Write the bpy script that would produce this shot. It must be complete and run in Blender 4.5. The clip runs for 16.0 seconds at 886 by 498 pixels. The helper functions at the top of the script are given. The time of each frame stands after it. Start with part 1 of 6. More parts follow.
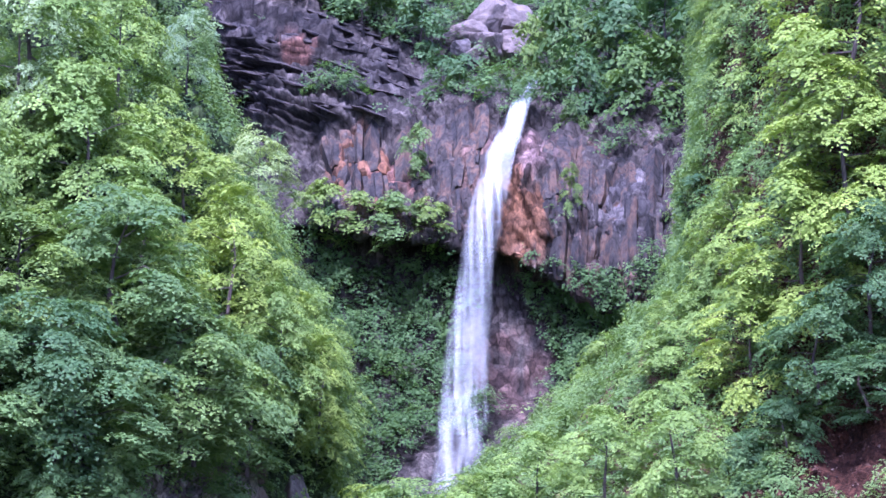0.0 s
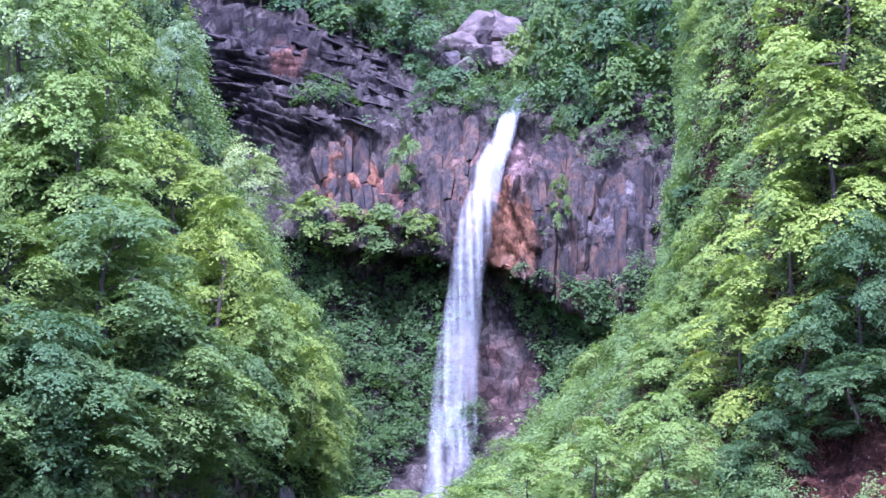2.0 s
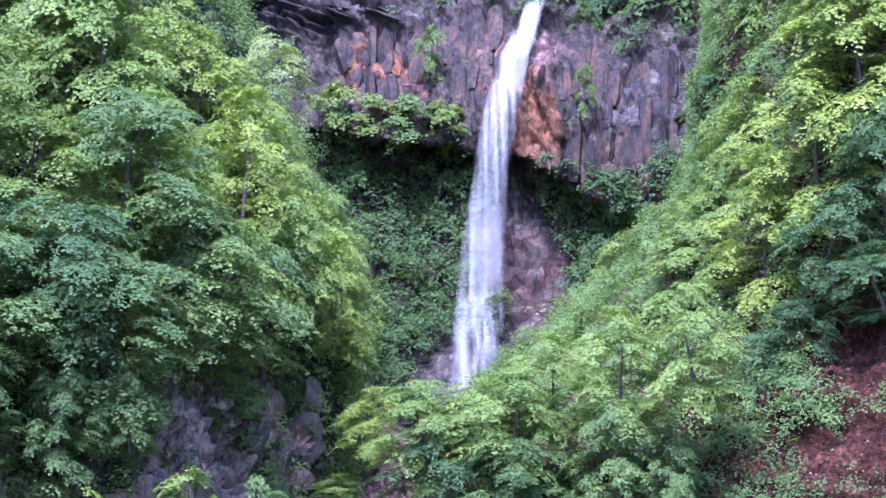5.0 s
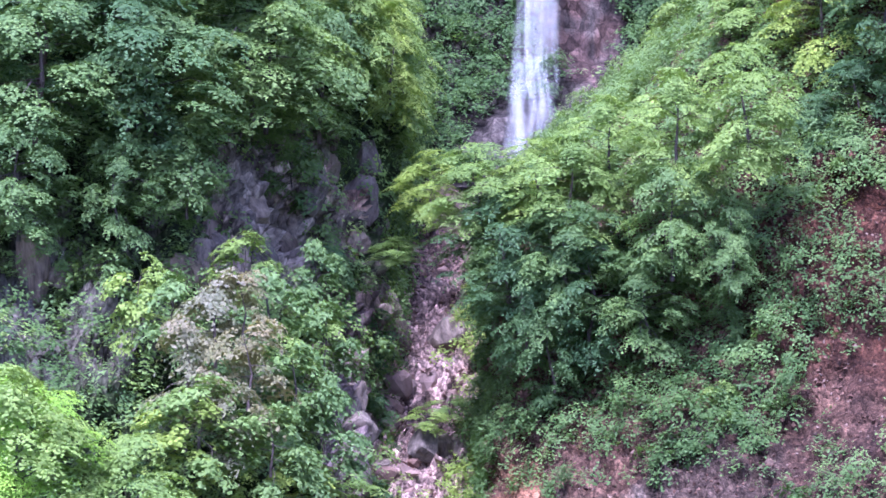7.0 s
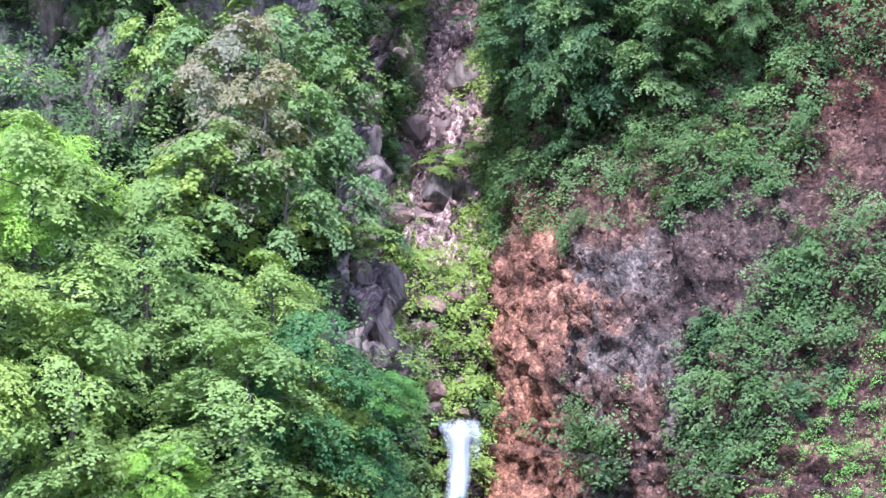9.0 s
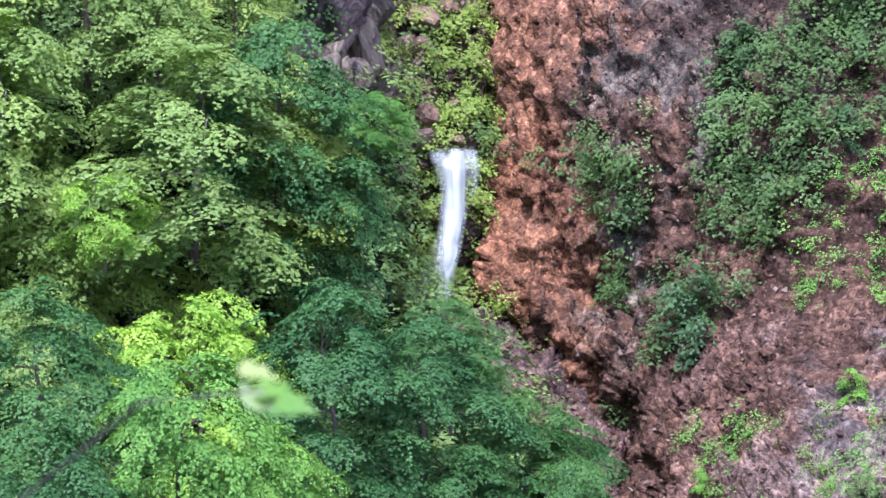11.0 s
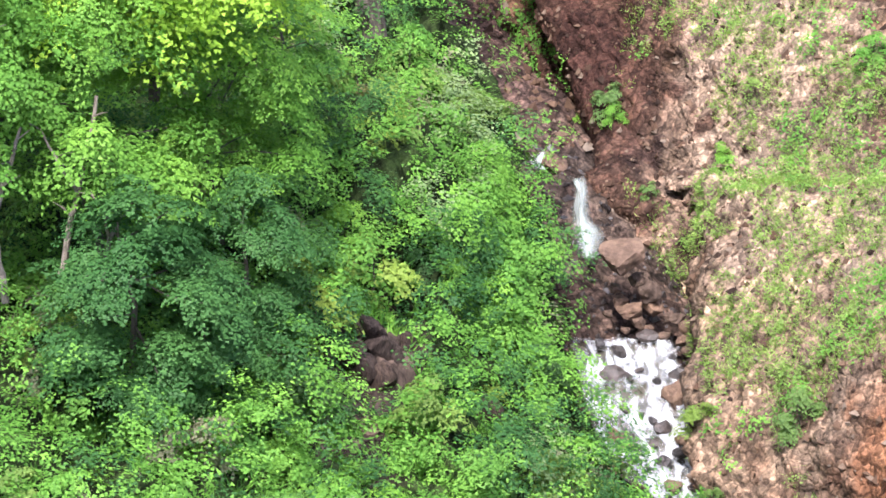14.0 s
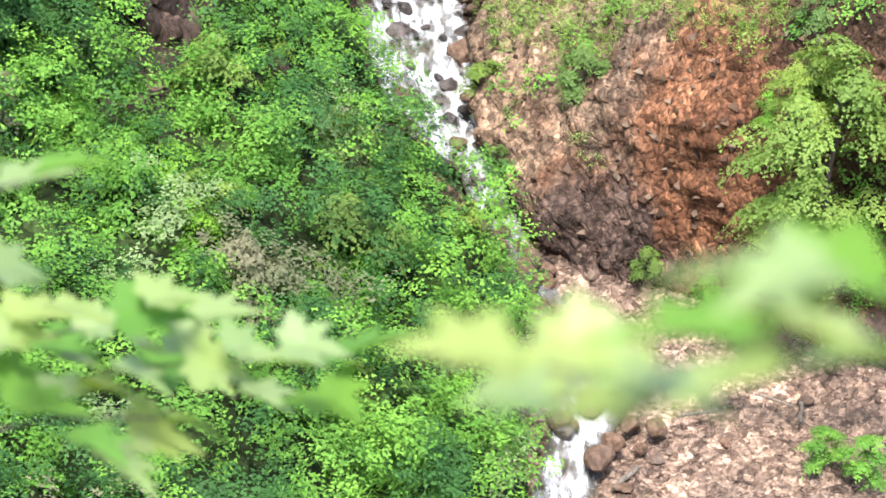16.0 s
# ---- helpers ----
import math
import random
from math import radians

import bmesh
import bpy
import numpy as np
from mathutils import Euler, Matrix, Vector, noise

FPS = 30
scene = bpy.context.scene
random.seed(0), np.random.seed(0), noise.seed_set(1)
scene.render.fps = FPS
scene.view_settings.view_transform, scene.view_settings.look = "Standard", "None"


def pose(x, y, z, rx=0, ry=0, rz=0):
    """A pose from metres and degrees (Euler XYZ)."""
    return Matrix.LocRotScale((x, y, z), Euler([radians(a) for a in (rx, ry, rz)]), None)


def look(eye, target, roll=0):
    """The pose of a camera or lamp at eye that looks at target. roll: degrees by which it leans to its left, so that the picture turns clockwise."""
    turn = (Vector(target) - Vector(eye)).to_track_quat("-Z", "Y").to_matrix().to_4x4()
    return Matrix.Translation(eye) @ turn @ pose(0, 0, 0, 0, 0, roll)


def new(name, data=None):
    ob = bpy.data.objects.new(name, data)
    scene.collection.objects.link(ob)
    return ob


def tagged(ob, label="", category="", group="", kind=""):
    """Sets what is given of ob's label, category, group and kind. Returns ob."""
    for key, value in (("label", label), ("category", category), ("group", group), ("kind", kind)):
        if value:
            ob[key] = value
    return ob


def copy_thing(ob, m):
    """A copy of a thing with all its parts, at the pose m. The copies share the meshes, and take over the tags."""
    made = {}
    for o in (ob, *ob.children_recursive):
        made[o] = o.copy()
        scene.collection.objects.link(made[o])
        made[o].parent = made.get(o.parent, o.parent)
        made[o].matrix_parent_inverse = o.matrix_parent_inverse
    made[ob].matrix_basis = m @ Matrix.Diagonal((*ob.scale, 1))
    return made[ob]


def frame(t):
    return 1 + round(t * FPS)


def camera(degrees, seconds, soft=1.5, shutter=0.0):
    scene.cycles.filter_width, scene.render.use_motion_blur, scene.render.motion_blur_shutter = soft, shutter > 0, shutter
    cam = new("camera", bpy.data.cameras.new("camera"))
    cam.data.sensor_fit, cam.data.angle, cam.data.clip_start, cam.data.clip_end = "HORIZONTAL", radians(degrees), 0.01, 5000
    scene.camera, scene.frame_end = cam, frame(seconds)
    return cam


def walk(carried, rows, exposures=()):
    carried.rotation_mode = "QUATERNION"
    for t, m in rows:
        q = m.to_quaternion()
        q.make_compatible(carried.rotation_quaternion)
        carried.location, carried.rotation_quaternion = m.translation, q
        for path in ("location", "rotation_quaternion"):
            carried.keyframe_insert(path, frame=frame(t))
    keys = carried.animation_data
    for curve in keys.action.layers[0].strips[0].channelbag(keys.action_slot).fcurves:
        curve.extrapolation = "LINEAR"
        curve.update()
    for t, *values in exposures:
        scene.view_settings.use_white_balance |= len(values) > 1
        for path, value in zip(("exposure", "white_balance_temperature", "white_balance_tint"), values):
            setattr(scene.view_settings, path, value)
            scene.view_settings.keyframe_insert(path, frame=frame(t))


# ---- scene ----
cam = camera(14.41, 16.0, soft=1.65)
cam.data.dof.use_dof, cam.data.dof.focus_distance, cam.data.dof.aperture_fstop = True, 160.0, 15.0
PATH = [
    (0, 0.00, 0.00, 65.00, 94.000, 0.000, 0.000),
    (0.5, 0.00, 0.00, 65.00, 94.130, 0.015, -0.116),
    (1, 0.00, 0.00, 65.00, 94.222, 0.050, -0.107),
    (1.5, 0.00, 0.00, 65.00, 94.180, 0.053, -0.163),
    (2, 0.00, 0.00, 65.00, 94.194, 0.091, -0.164),
    (2.5, 0.00, 0.00, 65.00, 94.211, 0.141, -0.150),
    (3, 0.00, 0.00, 65.00, 94.167, 0.148, -0.211),
    (3.2, 0.00, 0.00, 65.00, 94.144, 0.174, -0.235),
    (5.3, 0.00, 0.00, 65.00, 91.851, 0.447, 0.384),
    (5.5, 0.00, 0.00, 65.00, 91.451, 0.510, 0.459),
    (6, 0.00, 0.00, 65.00, 90.442, 0.539, 0.624),
    (6.5, 0.00, 0.00, 65.00, 89.339, 0.595, 0.896),
    (7, 0.00, 0.00, 65.00, 88.535, 0.695, 1.174),
    (7.5, 0.00, 0.00, 65.00, 88.034, 0.855, 1.327),
    (8, 0.00, 0.00, 65.00, 87.539, 0.881, 1.443),
    (8.5, 0.00, 0.00, 65.00, 86.419, 0.844, 1.463),
    (9, 0.00, 0.00, 65.00, 84.351, 0.893, 1.392),
    (9.2, 0.00, 0.00, 65.00, 83.761, 0.893, 1.348),
    (11.3, -0.70, 29.70, 60.82, 78.936, 0.541, 1.275),
    (11.5, -0.70, 29.70, 60.82, 78.210, 0.504, 1.203),
    (12, -0.70, 29.70, 60.82, 76.007, 0.245, 1.264),
    (12.5, -0.70, 29.70, 60.82, 73.759, -0.274, 1.280),
    (13, -0.70, 29.70, 60.82, 71.615, -0.813, 0.688),
    (13.5, -0.70, 29.70, 60.82, 69.068, -1.336, -0.134),
    (14, -0.70, 29.70, 60.82, 66.793, -1.985, -1.381),
    (14.5, -0.70, 29.70, 60.82, 64.841, -2.643, -2.544),
    (15, -0.70, 29.70, 60.82, 63.595, -2.998, -3.144),
    (15.5, -0.70, 29.70, 60.82, 62.835, -3.405, -3.733),
    (16, -0.70, 29.70, 60.82, 61.331, -3.844, -4.370),
]
walk(cam, [(t, pose(x, y, z, a, b, c)) for t, x, y, z, a, b, c in PATH],
     exposures=[(0.0, 1.98, 4850, 55), (2.8, 1.93, 4850, 55), (6.3, 1.95, 4900, 54), (8.2, 2.12, 4980, 50), (9.2, 1.86, 5080, 38), (11.5, 1.58, 5450, 36), (12.6, 1.52, 6000, 21), (13.5, 1.85, 5820, 26), (14.3, 1.54, 6220, 14), (16.0, 1.6, 6330, 13)])

# ---- sky and sun: bright, thinly clouded day, the sun high behind the viewer ----
world = bpy.data.worlds.new("sky")
scene.world = world
world.use_nodes = True
wn = world.node_tree.nodes
sky = wn.new("ShaderNodeTexSky")
sky.sky_type = "NISHITA"
sky.sun_disc = False
sky.sun_elevation, sky.sun_rotation = radians(64), radians(196)
sky.dust_density = 3.0
world.node_tree.links.new(sky.outputs[0], wn["Background"].inputs[0])
wn["Background"].inputs[1].default_value = 0.14
sun = new("sun", bpy.data.lights.new("sun", "SUN"))
sun.data.energy, sun.data.angle, sun.data.color = 2.6, radians(10), (1.0, 0.96, 0.88)
sun.matrix_world = look((-36, -24, 262), (0, 100, 0))


# ---- noise on arrays of points ----
def rnd(i, j, k, seed):
    h = (i.astype(np.int64) * 73856093) ^ (j.astype(np.int64) * 19349663) ^ (k.astype(np.int64) * 83492791) ^ (seed * 2654435761)
    h &= 0xFFFFFFFF
    h = ((h ^ (h >> 15)) * 2246822519) & 0xFFFFFFFF
    h = ((h ^ (h >> 13)) * 3266489917) & 0xFFFFFFFF
    return ((h ^ (h >> 16)) & 0xFFFFFF) / float(0x1000000)


def value_noise(p, seed=0):
    b = np.floor(p)
    f = p - b
    f = f * f * (3 - 2 * f)
    b = b.astype(np.int64)
    out = np.zeros(p.shape[:-1])
    for i in (0, 1):
        for j in (0, 1):
            for k in (0, 1):
                w = (f[..., 0] if i else 1 - f[..., 0]) * (f[..., 1] if j else 1 - f[..., 1]) * (f[..., 2] if k else 1 - f[..., 2])
                out += w * rnd(b[..., 0] + i, b[..., 1] + j, b[..., 2] + k, seed)
    return out * 2 - 1


def fbm(p, octaves=4, seed=0):
    out, amp = 0, 1.0
    for o in range(octaves):
        out = out + amp * value_noise(p * 2 ** o, seed + o)
        amp *= 0.5
    return out


def cells(p, seed=0):
    """Distance to the nearest cell centre, to the second nearest, and a random number of the cell."""
    b = np.floor(p).astype(np.int64)
    d1 = np.full(p.shape[:-1], 9.0)
    d2 = np.full(p.shape[:-1], 9.0)
    which = np.zeros(p.shape[:-1])
    for i in (-1, 0, 1):
        for j in (-1, 0, 1):
            for k in (-1, 0, 1):
                c = [b[..., 0] + i, b[..., 1] + j, b[..., 2] + k]
                q = np.stack([c[a] + rnd(*c, seed + 7 + a) for a in range(3)], -1)
                d = np.linalg.norm(q - p, axis=-1)
                nearer = d < d1
                d2 = np.where(nearer, d1, np.minimum(d2, d))
                which = np.where(nearer, rnd(*c, seed), which)
                d1 = np.where(nearer, d, d1)
    return d1, d2, which


def facets(p, seed=0):
    """Blocky relief: each cell is a tilted plane, so that neighbours meet in sharp steps."""
    b = np.floor(p).astype(np.int64)
    best = np.full(p.shape[:-1], 9.0)
    out = np.zeros(p.shape[:-1])
    for i in (-1, 0, 1):
        for j in (-1, 0, 1):
            for k in (-1, 0, 1):
                c = [b[..., 0] + i, b[..., 1] + j, b[..., 2] + k]
                off = p - np.stack([c[a] + rnd(*c, seed + 7 + a) for a in range(3)], -1)
                tilt = np.stack([rnd(*c, seed + 17 + a) * 2 - 1 for a in range(3)], -1)
                d = np.linalg.norm(off, axis=-1)
                h = (off * tilt).sum(-1) * 1.3 + rnd(*c, seed) - 0.5
                out = np.where(d < best, h, out)
                best = np.minimum(best, d)
    return out


# ---- materials ----
def nodes_of(name):
    m = bpy.data.materials.new(name)
    m.use_nodes = True
    nt = m.node_tree
    bsdf = nt.nodes["Principled BSDF"]
    return m, nt, bsdf


def math_node(nt, op, a, b):
    n = nt.nodes.new("ShaderNodeMath")
    n.operation = op
    for i, v in enumerate((a, b)):
        if isinstance(v, (int, float)):
            n.inputs[i].default_value = v
        else:
            nt.links.new(v, n.inputs[i])
    return n.outputs[0]


def noise_node(nt, scale, detail=6, rough=0.6, stretch=(1, 1, 1)):
    co = nt.nodes.new("ShaderNodeTexCoord")
    mp = nt.nodes.new("ShaderNodeMapping")
    mp.inputs["Scale"].default_value = stretch
    nt.links.new(co.outputs["Object"], mp.inputs[0])
    n = nt.nodes.new("ShaderNodeTexNoise")
    n.inputs["Scale"].default_value, n.inputs["Detail"].default_value, n.inputs["Roughness"].default_value = scale, detail, rough
    nt.links.new(mp.outputs[0], n.inputs[0])
    return n.outputs[0]


def ramp_node(nt, fac, stops):
    n = nt.nodes.new("ShaderNodeValToRGB")
    e = n.color_ramp.elements
    while len(e) < len(stops):
        e.new(0.5)
    for el, (at, c) in zip(e, stops):
        el.position, el.color = at, (*c, 1)
    nt.links.new(fac, n.inputs[0])
    return n.outputs[0]


def mix_node(nt, kind, fac, a, b):
    n = nt.nodes.new("ShaderNodeMix")
    n.data_type, n.blend_type = "RGBA", kind
    for i, v in ((0, fac), (6, a), (7, b)):
        if isinstance(v, (int, float)):
            n.inputs[i].default_value = v
        elif isinstance(v, tuple):
            n.inputs[i].default_value = (*v, 1)
        else:
            nt.links.new(v, n.inputs[i])
    return n.outputs[2]


def cell_node(nt, scale, stretch, out):
    co = nt.nodes.new("ShaderNodeTexCoord")
    mp = nt.nodes.new("ShaderNodeMapping")
    mp.inputs["Scale"].default_value = stretch
    nt.links.new(co.outputs["Object"], mp.inputs[0])
    wob = nt.nodes.new("ShaderNodeTexNoise")
    wob.inputs["Scale"].default_value, wob.inputs["Detail"].default_value = scale * 0.9, 1
    nt.links.new(mp.outputs[0], wob.inputs[0])
    shift = nt.nodes.new("ShaderNodeVectorMath")
    shift.operation = "MULTIPLY_ADD"
    shift.inputs[1].default_value = (0.5 / scale,) * 3
    nt.links.new(wob.outputs[1], shift.inputs[0])
    nt.links.new(mp.outputs[0], shift.inputs[2])
    v = nt.nodes.new("ShaderNodeTexVoronoi")
    v.feature = "DISTANCE_TO_EDGE" if out == "edge" else "F1"
    v.inputs["Scale"].default_value = scale
    nt.links.new(shift.outputs[0], v.inputs["Vector"])
    return v.outputs["Distance" if out == "edge" else "Color"]


def rock_material(name, stretch=(1, 1, 1), grain=0.6, block=1.2, small=0.8):
    """Rock coloured by the sheet's own 'stone' colours, broken into blocks and small clasts with dark joints."""
    m, nt, bsdf = nodes_of(name)
    att = nt.nodes.new("ShaderNodeVertexColor")
    att.layer_name = "stone"
    c = mix_node(nt, "MULTIPLY", 1.0, att.outputs[0], ramp_node(nt, noise_node(nt, 0.35, 4, 0.6, stretch), [(0.35, (0.7, 0.7, 0.72)), (0.65, (1.3, 1.25, 1.2))]))
    for scale, weight in ((block, 0.7), (block * 2.6, 1.0), (block * 5.5, small)):
        piece = ramp_node(nt, cell_node(nt, scale, stretch, "colour"), [(0.15, (0.42, 0.41, 0.41)), (0.5, (0.9, 0.9, 0.9)), (0.85, (1.6, 1.57, 1.53))])
        c = mix_node(nt, "MULTIPLY", grain * weight, c, piece)
    for scale, weight in ((block, 0.7), (block * 2.6, 0.6)):
        joint = ramp_node(nt, cell_node(nt, scale, stretch, "edge"), [(0.0, (0.2, 0.19, 0.18)), (0.07, (1, 1, 1))])
        c = mix_node(nt, "MULTIPLY", grain * weight, c, joint)
    speck = noise_node(nt, 3.4, 8, 0.72, stretch)
    c = mix_node(nt, "MULTIPLY", 1.0, c, ramp_node(nt, speck, [(0.34, (0.45, 0.44, 0.44)), (0.5, (1, 1, 1)), (0.68, (1.55, 1.5, 1.45))]))
    nt.links.new(c, bsdf.inputs["Base Color"])
    bsdf.inputs["Roughness"].default_value, bsdf.inputs["Specular IOR Level"].default_value = 0.88, 0.12
    height = math_node(nt, "ADD", math_node(nt, "MINIMUM", cell_node(nt, block * 2.6, stretch, "edge"), 0.2), math_node(nt, "MULTIPLY", speck, 0.5))
    bump = nt.nodes.new("ShaderNodeBump")
    bump.inputs["Strength"].default_value, bump.inputs["Distance"].default_value = 0.8, 0.25
    nt.links.new(height, bump.inputs["Height"])
    nt.links.new(bump.outputs[0], bsdf.inputs["Normal"])
    return m


def clast_material(name, stops):
    """Loose broken stone; every piece has its own tone."""
    m, nt, bsdf = nodes_of(name)
    geo = nt.nodes.new("ShaderNodeNewGeometry")
    c = ramp_node(nt, geo.outputs["Random Per Island"], stops)
    c = mix_node(nt, "MULTIPLY", 0.6, c, ramp_node(nt, noise_node(nt, 3.0, 5, 0.6), [(0.35, (0.6, 0.6, 0.6)), (0.65, (1.3, 1.3, 1.3))]))
    nt.links.new(c, bsdf.inputs["Base Color"])
    bsdf.inputs["Roughness"].default_value, bsdf.inputs["Specular IOR Level"].default_value = 0.9, 0.12
    return m


def leaf_material(name, dark, light, sheen=0.5, through_light=0.33, gloss=0.12):
    """Foliage: every spray has its own tone, every leaf differs a little from its spray."""
    m, nt, bsdf = nodes_of(name)
    geo = nt.nodes.new("ShaderNodeNewGeometry")
    info = nt.nodes.new("ShaderNodeObjectInfo")
    att = nt.nodes.new("ShaderNodeVertexColor")
    att.layer_name = "tone"
    tone = nt.nodes.new("ShaderNodeSeparateColor")
    nt.links.new(att.outputs[0], tone.inputs[0])
    deep = tuple(a * 0.8 + b * 0.2 for a, b in zip(dark, light))
    c = ramp_node(nt, tone.outputs[0], [(0.0, deep), (0.6, tuple(a * 0.4 + b * 0.6 for a, b in zip(dark, light))), (0.88, light), (1.0, tuple(v * 1.25 for v in light))])
    c = mix_node(nt, "MULTIPLY", 1.0, c, ramp_node(nt, geo.outputs["Random Per Island"], [(0.0, (0.88, 0.9, 0.92)), (0.8, (1.03, 1.03, 1.0)), (1.0, (1.15, 1.12, 1.06))]))
    tint = ramp_node(nt, info.outputs["Random"], [(0.0, (0.84, 0.88, 0.94)), (0.5, (1, 1, 1)), (1.0, (1.2, 1.1, 0.82))])
    c = mix_node(nt, "MULTIPLY", 1.0, c, tint)
    nt.links.new(c, bsdf.inputs["Base Color"])
    bsdf.inputs["Roughness"].default_value = sheen
    bsdf.inputs["Specular IOR Level"].default_value = gloss
    tr = nt.nodes.new("ShaderNodeBsdfTranslucent")
    nt.links.new(mix_node(nt, "MULTIPLY", 1.0, c, (1.35, 1.4, 0.55)), tr.inputs[0])
    mx = nt.nodes.new("ShaderNodeMixShader")
    mx.inputs[0].default_value = through_light
    nt.links.new(bsdf.outputs[0], mx.inputs[1])
    nt.links.new(tr.outputs[0], mx.inputs[2])
    nt.links.new(mx.outputs[0], nt.nodes["Material Output"].inputs[0])
    return m


def plain_material(name, a, b, scale=3.0, rough=0.8, stretch=(1, 1, 1), bump=0.5):
    m, nt, bsdf = nodes_of(name)
    c = ramp_node(nt, noise_node(nt, scale, 8, 0.68, stretch), [(0.3, a), (0.7, b)])
    info = nt.nodes.new("ShaderNodeObjectInfo")
    tint = ramp_node(nt, info.outputs["Random"], [(0.0, (0.7, 0.72, 0.75)), (1.0, (1.3, 1.2, 1.1))])
    nt.links.new(mix_node(nt, "MULTIPLY", 1.0, c, tint), bsdf.inputs["Base Color"])
    bsdf.inputs["Roughness"].default_value, bsdf.inputs["Specular IOR Level"].default_value = rough, 0.15 if rough > 0.7 else 0.5
    bp = nt.nodes.new("ShaderNodeBump")
    bp.inputs["Strength"].default_value, bp.inputs["Distance"].default_value = bump, 0.1
    nt.links.new(noise_node(nt, scale * 2, 8, 0.7, stretch), bp.inputs["Height"])
    nt.links.new(bp.outputs[0], bsdf.inputs["Normal"])
    return m


def water_material(name, cover, stretch, scale, veil=False, white=(0.58, 0.6, 0.64, 1), detail=7):
    """White broken water; noise, and the sheet's own thickness, thin it to a veil."""
    m, nt, bsdf = nodes_of(name)
    bsdf.inputs["Base Color"].default_value = white
    bsdf.inputs["Roughness"].default_value = 0.5
    fac = ramp_node(nt, noise_node(nt, scale, detail, 0.5, stretch), [(cover, (0, 0, 0)), (min(0.99, cover + 0.34), (1, 1, 1))])
    if veil:
        thick = nt.nodes.new("ShaderNodeVertexColor")
        thick.layer_name = "thick"
        fac = math_node(nt, "MULTIPLY", fac, thick.outputs[0])
    clear = nt.nodes.new("ShaderNodeBsdfTransparent")
    mx = nt.nodes.new("ShaderNodeMixShader")
    nt.links.new(fac, mx.inputs[0])
    nt.links.new(clear.outputs[0], mx.inputs[1])
    nt.links.new(bsdf.outputs[0], mx.inputs[2])
    nt.links.new(mx.outputs[0], nt.nodes["Material Output"].inputs[0])
    return m


CLIFF_ROCK = rock_material("columnar_cliff_rock", (1, 1, 0.6), 0.75, 0.45, 0.4)
WALL_ROCK = rock_material("rubbly_red_rock", (1, 1, 0.85), 0.68, 1.3)
SLOPE_EARTH = rock_material("hillside_rock_and_earth", (1, 1, 0.6), 0.8, 0.5, 0.5)
BED_ROCK = rock_material("gully_rubble", (1, 1, 1), 0.9, 1.1)
LEAF_MID = leaf_material("broad_leaves", (0.078, 0.15, 0.05), (0.175, 0.28, 0.08))
LEAF_DEEP = leaf_material("deep_green_leaves", (0.042, 0.1, 0.042), (0.1, 0.185, 0.062))
LEAF_BRIGHT = leaf_material("yellow_green_leaves", (0.17, 0.33, 0.034), (0.36, 0.57, 0.075), 0.6, 0.35, 0.2)
LEAF_LIGHT = leaf_material("light_green_leaves", (0.125, 0.215, 0.05), (0.255, 0.37, 0.085))
LEAF_PALE = leaf_material("pale_green_leaves", (0.17, 0.26, 0.12), (0.3, 0.41, 0.2))
LEAF_HERB = leaf_material("herb_leaves", (0.042, 0.15, 0.026), (0.18, 0.375, 0.06), 0.5, 0.22, 0.12)
LEAF_FRESH = leaf_material("fresh_tree_leaves", (0.052, 0.165, 0.026), (0.175, 0.355, 0.06), 0.5, 0.25, 0.12)
LEAF_MAPLE = leaf_material("dark_maple_leaves", (0.022, 0.08, 0.022), (0.07, 0.17, 0.044), 0.5, 0.22, 0.12)
LEAF_DRY = leaf_material("dry_pinkish_leaves", (0.11, 0.15, 0.07), (0.26, 0.245, 0.155))
GRASS = leaf_material("grass_blades", (0.12, 0.25, 0.05), (0.31, 0.47, 0.13))
OLD_BARK = plain_material("old_bark", (0.008, 0.007, 0.006), (0.17, 0.155, 0.135), 1.5, 0.9, (2.4, 2.4, 0.5), 1.0)
PALE_BARK = plain_material("pale_lichened_bark", (0.07, 0.06, 0.05), (0.27, 0.245, 0.21), 2.6, 0.9, (3, 3, 0.6))
BARK = plain_material("dark_bark", (0.035, 0.03, 0.027), (0.13, 0.115, 0.098), 2.0, 0.9, (3, 3, 0.6))
STONE_CRAG = plain_material("weathered_crag", (0.045, 0.042, 0.038), (0.21, 0.19, 0.17), 1.6, 0.9, (1, 1, 2.2), 1.0)
STONE_FACE = plain_material("grey_rock_face", (0.035, 0.031, 0.025), (0.28, 0.245, 0.185), 2.6, 0.92, (1, 1, 0.45), 1.0)
STONE_SLOPE = plain_material("dark_slope_rock", (0.01, 0.008, 0.008), (0.11, 0.082, 0.07), 2.4, 0.9, (2.5, 2.5, 0.5), 1.0)
STONE_TAN = plain_material("tan_boulder", (0.06, 0.04, 0.032), (0.24, 0.165, 0.12), 1.4, 0.8, (1, 1, 1), 1.0)
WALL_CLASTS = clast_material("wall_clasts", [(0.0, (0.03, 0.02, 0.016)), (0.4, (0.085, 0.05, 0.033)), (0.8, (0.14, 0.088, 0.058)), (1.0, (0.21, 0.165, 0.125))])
FAN_CLASTS = clast_material("fan_clasts", [(0.0, (0.13, 0.085, 0.062)), (0.5, (0.21, 0.145, 0.108)), (1.0, (0.29, 0.22, 0.17))])
STONE_PALE = plain_material("pale_reddish_stone", (0.12, 0.085, 0.065), (0.28, 0.215, 0.17), 1.6)
STONE_WET = plain_material("wet_dark_boulder", (0.02, 0.018, 0.018), (0.09, 0.075, 0.07), 1.8, 0.35)
